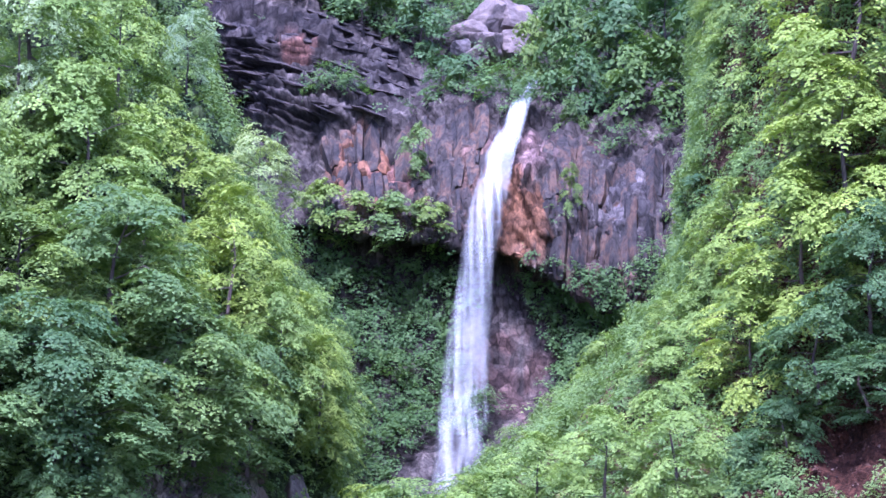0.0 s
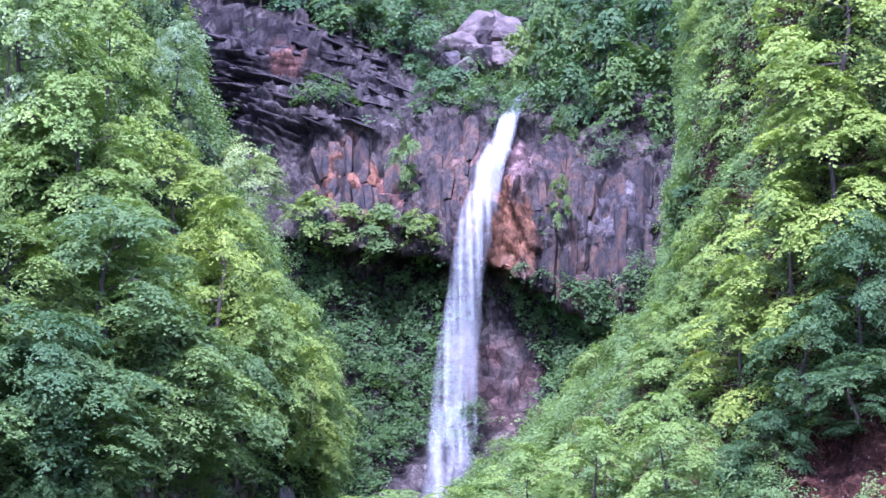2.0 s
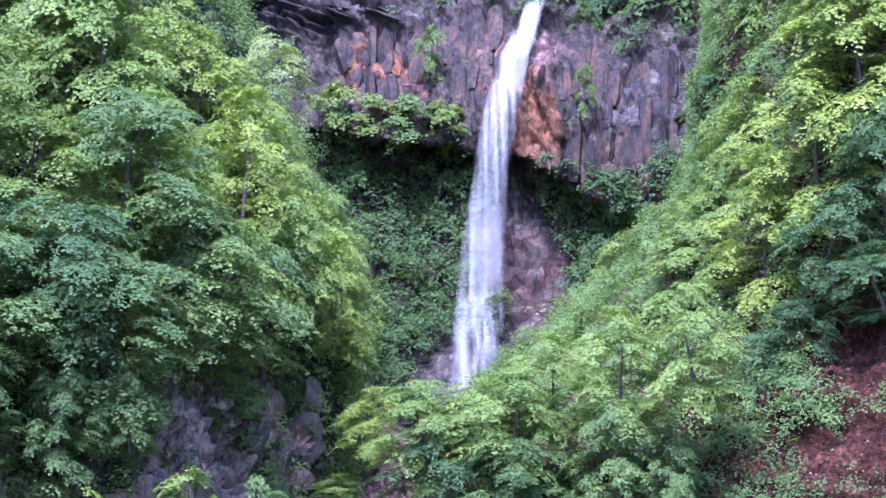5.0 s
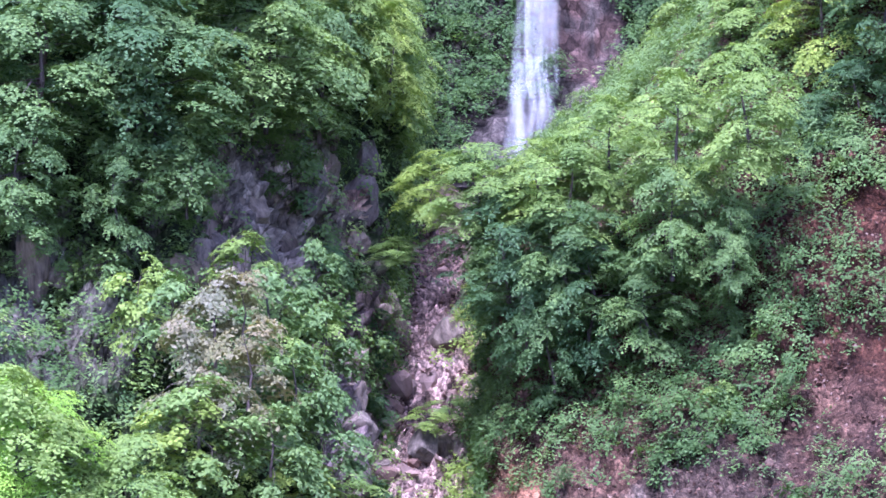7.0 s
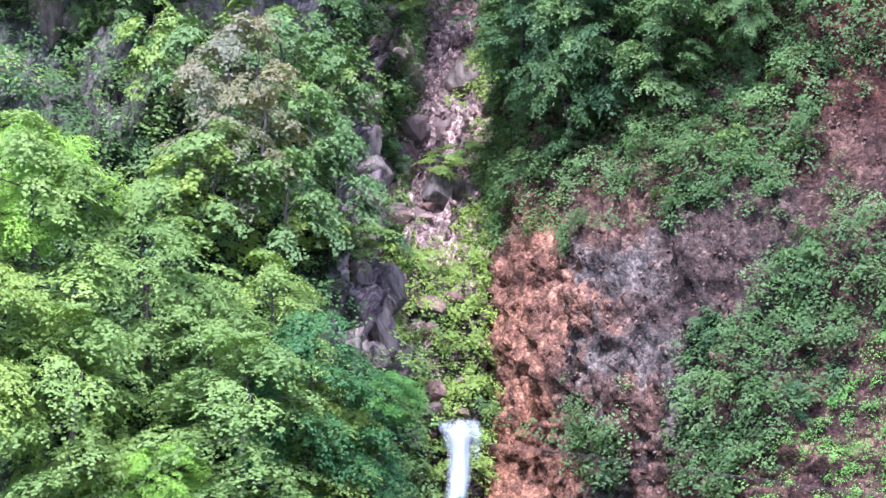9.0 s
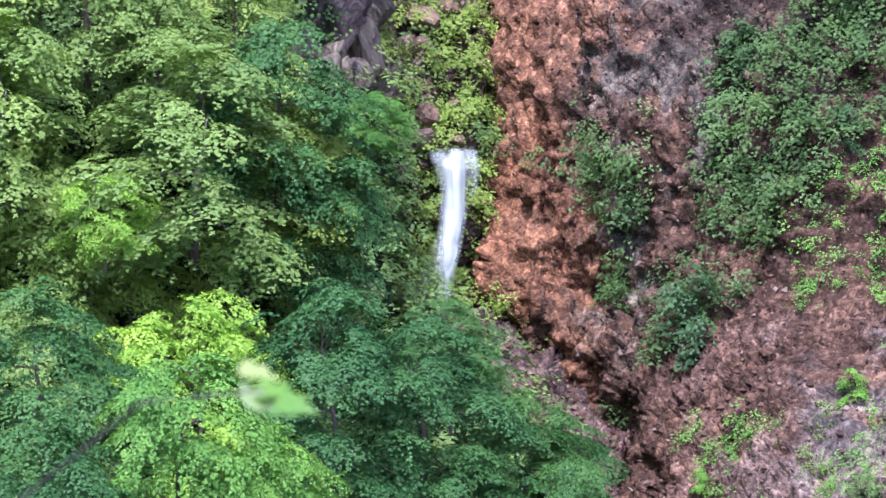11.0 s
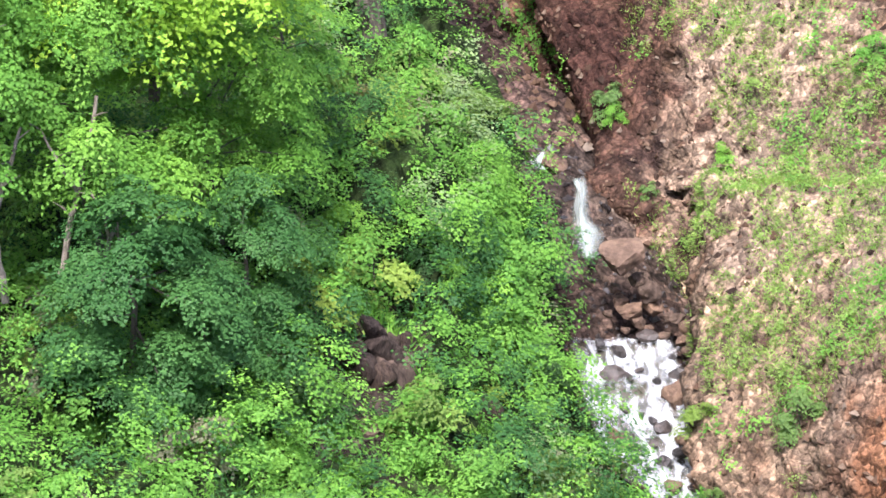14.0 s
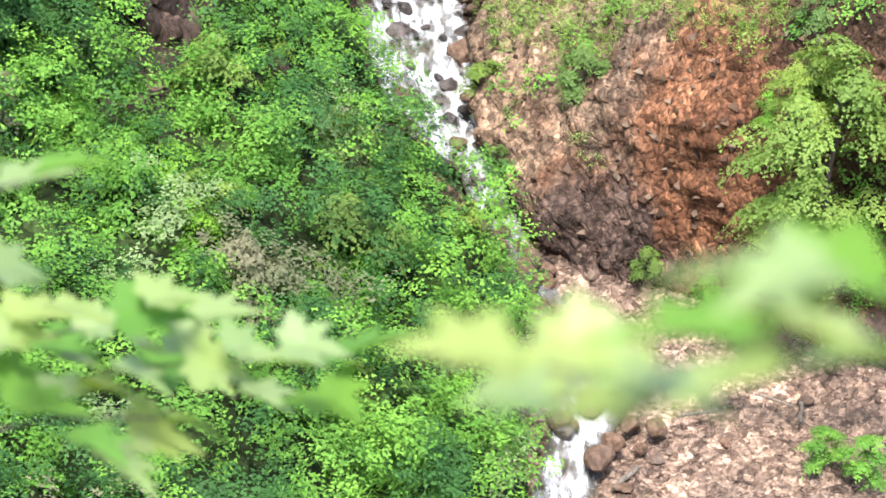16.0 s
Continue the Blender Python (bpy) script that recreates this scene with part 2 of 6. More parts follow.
FALL_WATER = water_material("falling_water", 0.4, (1, 0.12, 0.03), 1.5, True, (0.47, 0.535, 0.5, 1), 2)
FALL_CORE = water_material("dense_falling_water", 0.33, (1, 0.1, 0.022), 1.1, True, (0.47, 0.535, 0.5, 1), 2)
FOAM = water_material("rapids_foam", 0.36, (1.5, 0.5, 1), 1.7, True, (0.66, 0.68, 0.7, 1))
POOL = plain_material("shallow_stream_water", (0.03, 0.032, 0.026), (0.1, 0.09, 0.07), 1.2, 0.08, (1, 1, 1), 0.3)


# ---- building ----
def grid_mesh(name, pts, close=False):
    nv, nu = pts.shape[:2]
    i = np.arange(nv * nu).reshape(nv, nu)
    q = np.stack([i[:-1, :-1], i[:-1, 1:], i[1:, 1:], i[1:, :-1]], -1).reshape(-1, 4)
    return polygon_mesh(name, pts.reshape(-1, 3), q)


def polygon_mesh(name, verts, faces):
    me = bpy.data.meshes.new(name)
    k = faces.shape[1]
    me.vertices.add(len(verts))
    me.vertices.foreach_set("co", np.ascontiguousarray(verts, dtype=np.float32).ravel())
    me.loops.add(faces.size)
    me.loops.foreach_set("vertex_index", np.ascontiguousarray(faces, dtype=np.int32).ravel())
    me.polygons.add(len(faces))
    me.polygons.foreach_set("loop_start", np.arange(0, faces.size, k, dtype=np.int32))
    me.polygons.foreach_set("loop_total", np.full(len(faces), k, dtype=np.int32))
    me.update(calc_edges=True)
    return me


def loft(rows, across, along, passes):
    """A smooth sheet through rows of points; across and along: how many steps for each stretch."""
    a = np.array(rows, dtype=float)
    us = np.concatenate([np.linspace(i, i + 1, n, endpoint=False) for i, n in enumerate(across)] + [[len(across)]])
    vs = np.concatenate([np.linspace(i, i + 1, n, endpoint=False) for i, n in enumerate(along)] + [[len(along)]])

    def pick(arr, s):
        i = np.minimum(s.astype(int), arr.shape[0] - 2)
        f = (s - i)[:, None, None]
        return arr[i] * (1 - f) + arr[i + 1] * f
    g = pick(a, vs)
    g = pick(g.transpose(1, 0, 2), us).transpose(1, 0, 2)
    for _ in range(passes):
        g[1:-1] = (g[:-2] + 2 * g[1:-1] + g[2:]) / 4
        g[:, 1:-1] = (g[:, :-2] + 2 * g[:, 1:-1] + g[:, 2:]) / 4
    return g


def normals(g):
    n = np.cross(np.gradient(g, axis=1), np.gradient(g, axis=0))
    return n / (np.linalg.norm(n, axis=-1, keepdims=True) + 1e-9)


def stone_colours(me, g, base, zones, seed, beds=None):
    """Colour of the stone: a base and patches (centre, radius, colour) with ragged borders; some patches paint shade.
    """
    p = g.reshape(-1, 3)
    c = np.tile(np.array(base), (len(p), 1))
    warp = fbm(p * 0.22, 4, seed)
    streak = fbm(p * np.array([1.1, 1.1, 0.12]), 3, seed + 2)
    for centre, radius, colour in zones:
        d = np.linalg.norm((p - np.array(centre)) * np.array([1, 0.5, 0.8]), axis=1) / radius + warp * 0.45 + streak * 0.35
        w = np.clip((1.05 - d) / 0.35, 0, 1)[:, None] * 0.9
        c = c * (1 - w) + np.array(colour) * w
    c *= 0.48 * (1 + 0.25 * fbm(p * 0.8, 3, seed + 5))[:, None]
    if beds is not None:
        c *= beds.reshape(-1, 1)
    att = me.color_attributes.new("stone", "FLOAT_COLOR", "POINT")
    att.data.foreach_set("color", np.concatenate([np.clip(c, 0.01, 1), np.ones((len(c), 1))], 1).astype(np.float32).ravel())


def sheet_object(name, g, material, base, zones, seed, label, category, beds=None):
    me = grid_mesh(name, g)
    me.materials.append(material)
    stone_colours(me, g, base, zones, seed, beds)
    return tagged(new(name, me), label, category, kind="structure")


def sow(g, n, per_m2, mask, seed):
    """Points and normals spread over a sheet, per_m2 times mask(points) of them to the square metre."""
    r = np.random.default_rng(seed)
    c = (g[:-1, :-1] + g[1:, 1:]) / 2
    area = np.linalg.norm(np.cross(g[:-1, 1:] - g[:-1, :-1], g[1:, :-1] - g[:-1, :-1]), axis=-1)
    want = area * per_m2 * mask(c, n[:-1, :-1])
    k = r.poisson(np.clip(want, 0, 50))
    i, j = np.nonzero(k)
    rep = k[i, j]
    i, j = np.repeat(i, rep), np.repeat(j, rep)
    a, b = r.random((2, len(i), 1))
    p = (g[i, j] * (1 - a) + g[i + 1, j] * a) * (1 - b) + (g[i, j + 1] * (1 - a) + g[i + 1, j + 1] * a) * b
    return p, n[i, j]


def unit(v):
    return v / (np.linalg.norm(v, axis=-1, keepdims=True) + 1e-9)


def leaves(points, facing, size, r, slim=0.8):
    """Small three-cornered leaves at points, roughly facing a way."""
    k = len(points)
    facing = unit(facing)
    side = unit(np.cross(facing, r.normal(size=(k, 3))))
    ahead = np.cross(facing, side)
    s = np.broadcast_to(np.asarray(size, dtype=float), (k,))[:, None] * r.uniform(0.75, 1.3, (k, 1))
    v = np.stack([points - ahead * s * 0.4 - side * s * slim * 0.5, points - ahead * s * 0.4 + side * s * slim * 0.5, points + ahead * s * 0.6 - facing * s * 0.1], 1)
    return v.reshape(-1, 3)


def leaf_mesh(name, verts, material, tone):
    """Leaves of three corners each; tone: a number for each, shared by the leaves of a spray."""
    me = polygon_mesh(name, verts, np.arange(len(verts)).reshape(-1, 3))
    att = me.color_attributes.new("tone", "FLOAT_COLOR", "POINT")
    c = np.repeat(np.asarray(tone, dtype=np.float32)[:, None], 12, 1)
    c[:, 3::4] = 1
    att.data.foreach_set("color", c.ravel())
    me.materials.append(material)
    return me


def cushions(p, n, mound, high):
    """Lift points off the ground into rounded cushions, mound metres wide; also a random number for each cushion."""
    q = p / mound
    b = np.floor(q).astype(np.int64)
    best, centre, pick = np.full(len(p), 9.0), np.zeros(p.shape), np.zeros(len(p))
    for i in (-1, 0, 1):
        for j in (-1, 0, 1):
            for m in (-1, 0, 1):
                c = [b[:, 0] + i, b[:, 1] + j, b[:, 2] + m]
                at = np.stack([c[a] + rnd(*c, 57 + a) for a in range(3)], -1)
                d = np.linalg.norm(at - q, axis=-1)
                nearer = d < best
                best = np.where(nearer, d, best)
                centre = np.where(nearer[:, None], at, centre)
                pick = np.where(nearer, rnd(*c, 91), pick)
    off = q - centre
    off = off - n * (off * n).sum(1, keepdims=True)
    far = np.linalg.norm(off, axis=1, keepdims=True)
    tall = high * (0.35 + 1.3 * pick[:, None])
    p = p + (n * 0.6 + np.array([0, 0, 0.5])) * tall * np.clip(1 - (far / 0.66) ** 2, 0.0, 1)
    return p, unit(n + np.array([0, 0, 0.4]) + off * 1.7), pick


def clumps(p, n, per, spread, size, r, lift=0.4, upward=0.6, mound=0.0, high=0.0):
    """Leaf sprays: per leaves round each point, in cushions on cushions. Gives the leaves' corners and their tones."""
    k = len(p)
    tone = r.random(k)
    if mound:
        p, n, big = cushions(p, n, mound, high)
        p, n, small = cushions(p, n, mound * 0.36, high * 0.42)
        tone = 0.35 * big + 0.45 * small + 0.2 * tone
    centre = p + n * (r.random((k, 1)) * lift)
    off = r.normal(size=(k, per, 3)) * spread
    off -= 0.65 * n[:, None] * (off * n[:, None]).sum(-1, keepdims=True)
    up = n[:, None] * 0.9 + np.array([0, 0, upward * 0.6]) + off / spread * 0.16 + r.normal(size=(k, per, 3)) * 0.2
    return leaves((centre[:, None] + off).reshape(-1, 3), up.reshape(-1, 3), size, r), np.repeat(tone, per)


def cushion_random(p, mound):
    """A random number for the cushion to which each point belongs."""
    q = p / mound
    b = np.floor(q).astype(np.int64)
    best, out = np.full(len(p), 9.0), np.zeros(len(p))
    for i in (-1, 0, 1):
        for j in (-1, 0, 1):
            for m in (-1, 0, 1):
                c = [b[:, 0] + i, b[:, 1] + j, b[:, 2] + m]
                d = np.linalg.norm(np.stack([c[a] + rnd(*c, 57 + a) for a in range(3)], -1) - q, axis=-1)
                out = np.where(d < best, rnd(*c, 88), out)
                best = np.minimum(best, d)
    return out


def tube(verts, quads, path, radii, sides=6):
    base = len(verts)
    path = [Vector(p) for p in path]
    for i, p in enumerate(path):
        d = (path[min(i + 1, len(path) - 1)] - path[max(i - 1, 0)]).normalized()
        s = d.orthogonal().normalized()
        u = d.cross(s)
        for a in range(sides):
            w = 2 * math.pi * a / sides
            verts.append(p + (s * math.cos(w) + u * math.sin(w)) * radii[i])
    for i in range(len(path) - 1):
        for a in range(sides):
            b = (a + 1) % sides
            quads.append((base + i * sides + a, base + i * sides + b, base + (i + 1) * sides + b, base + (i + 1) * sides + a))


def part(name, me, parent, label=""):
    ob = new(name, me)
    ob.parent = parent
    return tagged(ob, label)


def tree_kind(name, label, height, radius, boughs, leaf, material, seed, low=0.3, lean=0.0, tag="tree", cover=1.0, wide_pad=0.27):
    """A broad-leaved tree at the origin: trunk, limbs, and on every limb shelves of drooping leaf sprays."""
    r = np.random.default_rng(seed)
    root = tagged(new(name), label, tag)
    crown_mid, half = height * (1 + low) / 2, height * (1 - low) / 2
    verts, quads, corners, tones = [], [], [], []
    bend = r.normal(0, 0.035 * height, 4)
    w = height * 0.012 + 0.02
    trunk = [np.array(q) for q in ((0, 0, -height * (0.3 if low > 0.3 else 0.12)), (0, 0, 0), (bend[0], bend[1], height * 0.3), (bend[0] + bend[2], bend[1] + bend[3] - lean * 0.4, height * 0.55), (bend[2], bend[3] - lean, height * 0.78))]
    tube(verts, quads, trunk, [w * 1.25, w * 1.1, w * 0.85, w * 0.5, w * 0.12])
    for j in range(boughs):
        h = -0.86 + 1.8 * (j + 0.5) / boughs + r.normal(0, 0.08)
        a = j * 2.39996 + r.normal(0, 0.35)
        ring = math.sqrt(max(0.03, 1 - min(1.0, h * h))) * r.uniform(0.68, 0.98)
        tip = np.array([math.cos(a) * ring * radius, math.sin(a) * ring * radius - lean * (0.6 + 0.4 * h), crown_mid + half * h * 0.92])
        start = trunk[2] + (trunk[4] - trunk[2]) * np.clip((h + 0.5) / 1.6, 0, 0.9)
        start = start + np.array([0, 0, min(0, (tip[2] - start[2]) * 0.5)])
        knee = (start + tip) / 2 + r.normal(0, 0.05 * radius, 3) + np.array([0, 0, 0.06 * radius])
        if j % 2 == 0 or boughs < 12:
            tube(verts, quads, [start, knee, tip], [w * 0.4, w * 0.26, w * 0.08], 4)
        bough_tone = r.random()
        shelves = 4 + int(r.integers(0, 3))
        for i in range(shelves):
            f = i / shelves
            out = np.array([math.cos(a), math.sin(a), 0.0])
            along = np.array([-out[1], out[0], 0.0])
            c = tip + out * radius * r.uniform(-0.34, 0.08) + along * radius * r.normal(0, 0.17) + np.array([0, 0, radius * (0.17 - 0.42 * f + r.normal(0, 0.05))])
            pr = radius * wide_pad * r.uniform(0.55, 1.25)
            k = int(cover * pr * pr * 3.1 / (0.4 * leaf * leaf))
            rr, aa = np.sqrt(r.random(k)), r.random(k) * 2 * math.pi
            phase = r.random(3) * 6.3
            rim = 1 + 0.28 * np.sin(3 * aa + phase[0]) + 0.2 * np.sin(7 * aa + phase[1]) + 0.14 * np.sin(13 * aa + phase[2])
            x, y = rr * np.cos(aa) * rim * pr * 1.2, rr * np.sin(aa) * rim * pr * 0.95
            tilt = r.uniform(0.15, 0.6)
            wave = 0.05 * pr * np.sin(9 * x / pr + phase[0]) * np.cos(8 * y / pr + phase[1])
            z = -0.42 * pr * (rr * rim) ** 2 - tilt * x + wave + r.normal(0, pr * 0.05, k) - pr * 0.5 * (r.random(k) < 0.08) * r.random(k)
            pts = c + x[:, None] * out + y[:, None] * along + np.stack([x * 0, x * 0, z], 1)
            slope = 0.8 / pr
            way = (tilt + slope * x)[:, None] * out + (slope * y)[:, None] * along + np.array([0, 0, 1.0])
            corners.append(leaves(pts, unit(way) + r.normal(size=(k, 3)) * 0.2, leaf, r))
            tones.append(np.full(k, np.clip(0.5 * bough_tone + 0.5 * r.random() + r.normal(0, 0.05), 0, 1)))
    wood = bpy.data.meshes.new("trunk")
    wood.from_pydata([tuple(v) for v in verts], [], quads)
    wood.materials.append(BARK)
    part("trunk", wood, root, "dark bark with forking limbs")
    part("crown", leaf_mesh("crown", np.concatenate(corners), material, np.concatenate(tones)), root)
    return root


def set_tree(kind, at, wide, tall, turn=0.0, label="", group=""):
    """A copy of a kind (built for width 2 and height 1 unit sizes) with its crown's middle at a place."""
    h, rad, low = SIZES[kind.name]
    sx, sz = wide / (2 * rad), tall / h
    z = at[2] - h * sz * (1 + low) / 2
    m = Matrix.Translation((at[0], at[1], z)) @ Matrix.Rotation(turn, 4, "Z") @ Matrix.Diagonal((sx, sx, sz, 1))
    ob = copy_thing(kind, m)
    tagged(ob, label, group=group)
    return ob


SIZES = {}


def kind_of(name, label, height, radius, boughs, leaf, material, seed, low=0.3, lean=0.0, tag="tree", cover=1.0, wide_pad=0.27):
    ob = tree_kind(name, label, height, radius, boughs, leaf, material, seed, low, lean, tag, cover, wide_pad)
    SIZES[ob.name] = (height, radius, low)
    return ob


def no_mask(p, n):
    return np.ones(p.shape[:-1])


def away(zones, soft=0.35, seed=3, scale=0.25, base=1.0):
    """A mask that is 0 inside the zones (centre, radius), with ragged edges."""
    def f(p, n):
        w = fbm(p * scale, 4, seed) * 0.4
        m = np.full(p.shape[:-1], base, dtype=float)
        for centre, radius in zones:
            d = np.linalg.norm((p - np.array(centre)) * np.array([1, 0.5, 1]), axis=-1) / radius + w
            m = m * np.clip((d - 1 + soft / 2) / soft, 0, 1)
        return m
    return f


# ---- terrain: the amphitheatre behind the fall ----
CLIFF_A = [(-39.9, 386.5, 136.3), (-35.5, 344.3, 117.2), (-34.0, 330.4, 108.6), (-33.0, 321.4, 100.1), (-32.5, 317.0, 94.4), (-32.1, 313.3, 90.5), (-32.8, 319.3, 90.5), (-32.6, 317.6, 86.7), (-30.7, 300.3, 73.4), (-28.6, 280.5, 62.5)]
CLIFF_B = [(-22.4, 387.8, 136.5), (-19.6, 340.6, 116.6), (-18.5, 322.7, 107.6), (-18.5, 321.5, 101.1), (-18.3, 319.8, 97.8), (-17.6, 307.5, 89.5), (-17.7, 308.6, 88.9), (-17.7, 308.7, 87.1), (-17.1, 300.4, 73.4), (-16.0, 281.5, 62.5)]
CLIFF_C = [(-11.6, 388.3, 136.6), (-10.4, 346.1, 116.3), (-9.7, 323.3, 105.5), (-9.3, 312.1, 98.5), (-9.1, 306.7, 92.0), (-9.0, 303.0, 87.5), (-9.1, 305.6, 87.3), (-9.1, 305.8, 86.0), (-8.9, 300.7, 73.4), (-8.3, 281.9, 62.5)]
CLIFF_D = [(-3.4, 388.4, 136.6), (-3.1, 351.3, 116.0), (-2.9, 329.5, 105.8), (-2.8, 314.2, 98.8), (-2.7, 306.8, 92.0), (-2.6, 303.2, 87.0), (-2.7, 309.4, 87.4), (-2.7, 308.6, 84.8), (-2.6, 300.9, 73.4), (-2.4, 282.0, 62.5)]
CLIFF_E = [(6.1, 388.4, 136.6), (5.4, 348.5, 114.4), (5.2, 333.4, 106.3), (4.9, 312.1, 99.6), (4.7, 304.7, 92.3), (4.7, 301.2, 85.9), (4.8, 305.2, 85.9), (4.8, 305.6, 83.9), (4.7, 300.8, 73.4), (4.4, 282.0, 62.5)]
CLIFF_F = [(11.1, 388.3, 136.6), (9.9, 346.4, 114.1), (9.4, 327.4, 105.5), (8.8, 310.1, 98.3), (8.6, 302.8, 91.1), (8.5, 299.3, 83.6), (8.7, 303.4, 83.6), (8.8, 303.8, 82.1), (8.5, 300.8, 73.4), (8.0, 281.9, 62.5)]
CLIFF_G = [(18.1, 388.0, 136.6), (15.9, 341.1, 114.5), (15.0, 323.2, 105.0), (14.3, 308.9, 97.7), (14.0, 302.7, 89.7), (13.8, 299.3, 80.6), (14.1, 302.4, 80.5), (14.1, 302.6, 79.2), (13.8, 298.6, 71.5), (13.0, 281.7, 62.5)]
CLIFF_H = [(29.0, 382.5, 135.5), (25.4, 335.4, 114.7), (24.0, 316.7, 104.2), (23.1, 305.5, 96.8), (22.6, 300.2, 89.0), (22.5, 298.7, 81.1), (22.6, 300.8, 80.2), (22.8, 302.9, 76.4), (22.5, 299.1, 71.5), (21.1, 281.2, 62.5)]
CLIFF_I = [(53.6, 379.9, 135.1), (46.9, 333.1, 114.4), (44.2, 314.5, 103.9), (42.6, 303.4, 96.6), (41.8, 298.1, 88.8), (41.5, 296.7, 81.0), (41.8, 298.7, 80.1), (42.0, 300.9, 76.4), (41.5, 297.1, 71.4), (38.9, 279.3, 62.5)]
stations = [CLIFF_A, CLIFF_B, CLIFF_C, CLIFF_D, CLIFF_E, CLIFF_F, CLIFF_G, CLIFF_H, CLIFF_I]
cliff = loft([list(r) for r in zip(*stations)], [28, 40, 36, 40, 28, 34, 46, 30], [10, 26, 40, 30, 34, 6, 14, 30, 14], 2)
nrm = normals(cliff)
if nrm[60, 100, 1] > 0:
    nrm = -nrm
z = cliff[..., 2]
band = np.clip((z - 80) / 3, 0, 1) * np.clip((103 - z) / 4, 0, 1)
strat = np.clip((z - 96.5) / 1.5, 0, 1) * np.clip((-1.5 - cliff[..., 0]) / 3, 0, 1)
lean = cliff[..., 0] * 0.85 + cliff[..., 2] * 0.05 + 0.5 * value_noise(cliff * 0.12, 8)
plan = np.stack([lean, cliff[..., 1] * 0.85, lean * 0], -1)
d1, d2, w = cells(plan, 11)
step = np.floor(cliff[..., 2] * 0.16 + w * 9 + 0.3 * value_noise(cliff * 0.3, 9))
break_ = rnd(np.floor(w * 4096).astype(np.int64), step.astype(np.int64), step.astype(np.int64) * 0, 5) - 0.5
columns = (w - 0.5) * 0.7 + np.minimum(d2 - d1, 0.28) * 1.1 + break_ * 0.5
bed_no = cliff[..., 2] * 1.3 + cliff[..., 0] * 0.42 + 1.6 * value_noise(cliff * 0.13, 44) + 0.35 * value_noise(cliff * 0.5, 45)
bed_at = np.floor(bed_no).astype(np.int64)
ledge = (bed_no - bed_at) * (0.3 + 1.1 * rnd(bed_at, np.floor(cliff[..., 0] * 0.25 + rnd(bed_at, bed_at * 0, bed_at * 0, 47)).astype(np.int64), bed_at * 0, 46))
bed_tone = 1 + strat * (0.35 + 1.15 * rnd(np.floor(bed_no * 2).astype(np.int64), np.floor(cliff[..., 0] * 0.2).astype(np.int64), bed_at * 0, 48) - 1)
layer = fbm(cliff * np.array([0.12, 0.12, 0.9]) + value_noise(cliff * 0.15, 4)[..., None] * 0.8, 4, 21)
bump = band * (1 - strat) * (columns + 0.6 * facets(cliff * np.array([0.3, 0.3, 0.1]), 71)) + strat * (layer * 0.5 + 1.25 * ledge + 0.35 * facets(cliff * np.array([0.25, 0.25, 1.2]), 73)) + 0.4 * fbm(cliff * 0.6, 4, 31) + 0.8 * fbm(cliff * 0.12, 2, 41)
knob = np.exp(-(np.linalg.norm((cliff - np.array((5.1, 335.1, 108.9))) * np.array([0.75, 0.35, 1.1]), axis=-1) / 2.9) ** 4)
bump = bump + knob * (2.2 + 1.8 * facets(cliff * np.array([0.4, 0.4, 0.5]), 81) + 0.8 * facets(cliff * np.array([1.0, 1.0, 1.2]), 82))
cliff = cliff + nrm * bump[..., None]
cliff_n = nrm
GREY = (0.118, 0.112, 0.098)
cliff_zones = [
    ((5.1, 333.1, 108.6), 5.2, (0.2, 0.17, 0.165)),
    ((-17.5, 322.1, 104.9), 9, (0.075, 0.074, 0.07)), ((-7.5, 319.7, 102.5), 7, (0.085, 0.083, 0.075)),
    ((-13.5, 322.1, 106.2), 1.8, (0.26, 0.15, 0.11)),
    ((-7.2, 307.5, 94.0), 3.6, (0.36, 0.2, 0.115)),
    ((-4.7, 307.7, 92.6), 2.2, (0.36, 0.2, 0.15)),
    ((7.0, 306.5, 94.9), 2.6, (0.3, 0.22, 0.2)),
    ((6.4, 303.0, 88.2), 3.6, (0.3, 0.16, 0.08)),
    ((2.3, 306.7, 93.5), 2.0, (0.35, 0.24, 0.18)),
    ((15.5, 302.6, 89.2), 4.5, (0.17, 0.17, 0.17)),
    ((12.5, 302.1, 84.7), 3.0, (0.26, 0.2, 0.18)),
    ((16.4, 302.0, 83.2), 2.5, (0.32, 0.2, 0.16)),
    ((5.8, 307.8, 73.6), 6, (0.15, 0.105, 0.088)),
    ((-4.1, 300.0, 68.6), 2.5, (0.2, 0.1, 0.09)),
    # cave under the brow: its shade painted as a dark patch
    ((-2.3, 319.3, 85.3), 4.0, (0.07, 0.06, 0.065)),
]
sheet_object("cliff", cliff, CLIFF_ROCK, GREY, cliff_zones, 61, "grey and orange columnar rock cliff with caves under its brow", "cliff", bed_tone)

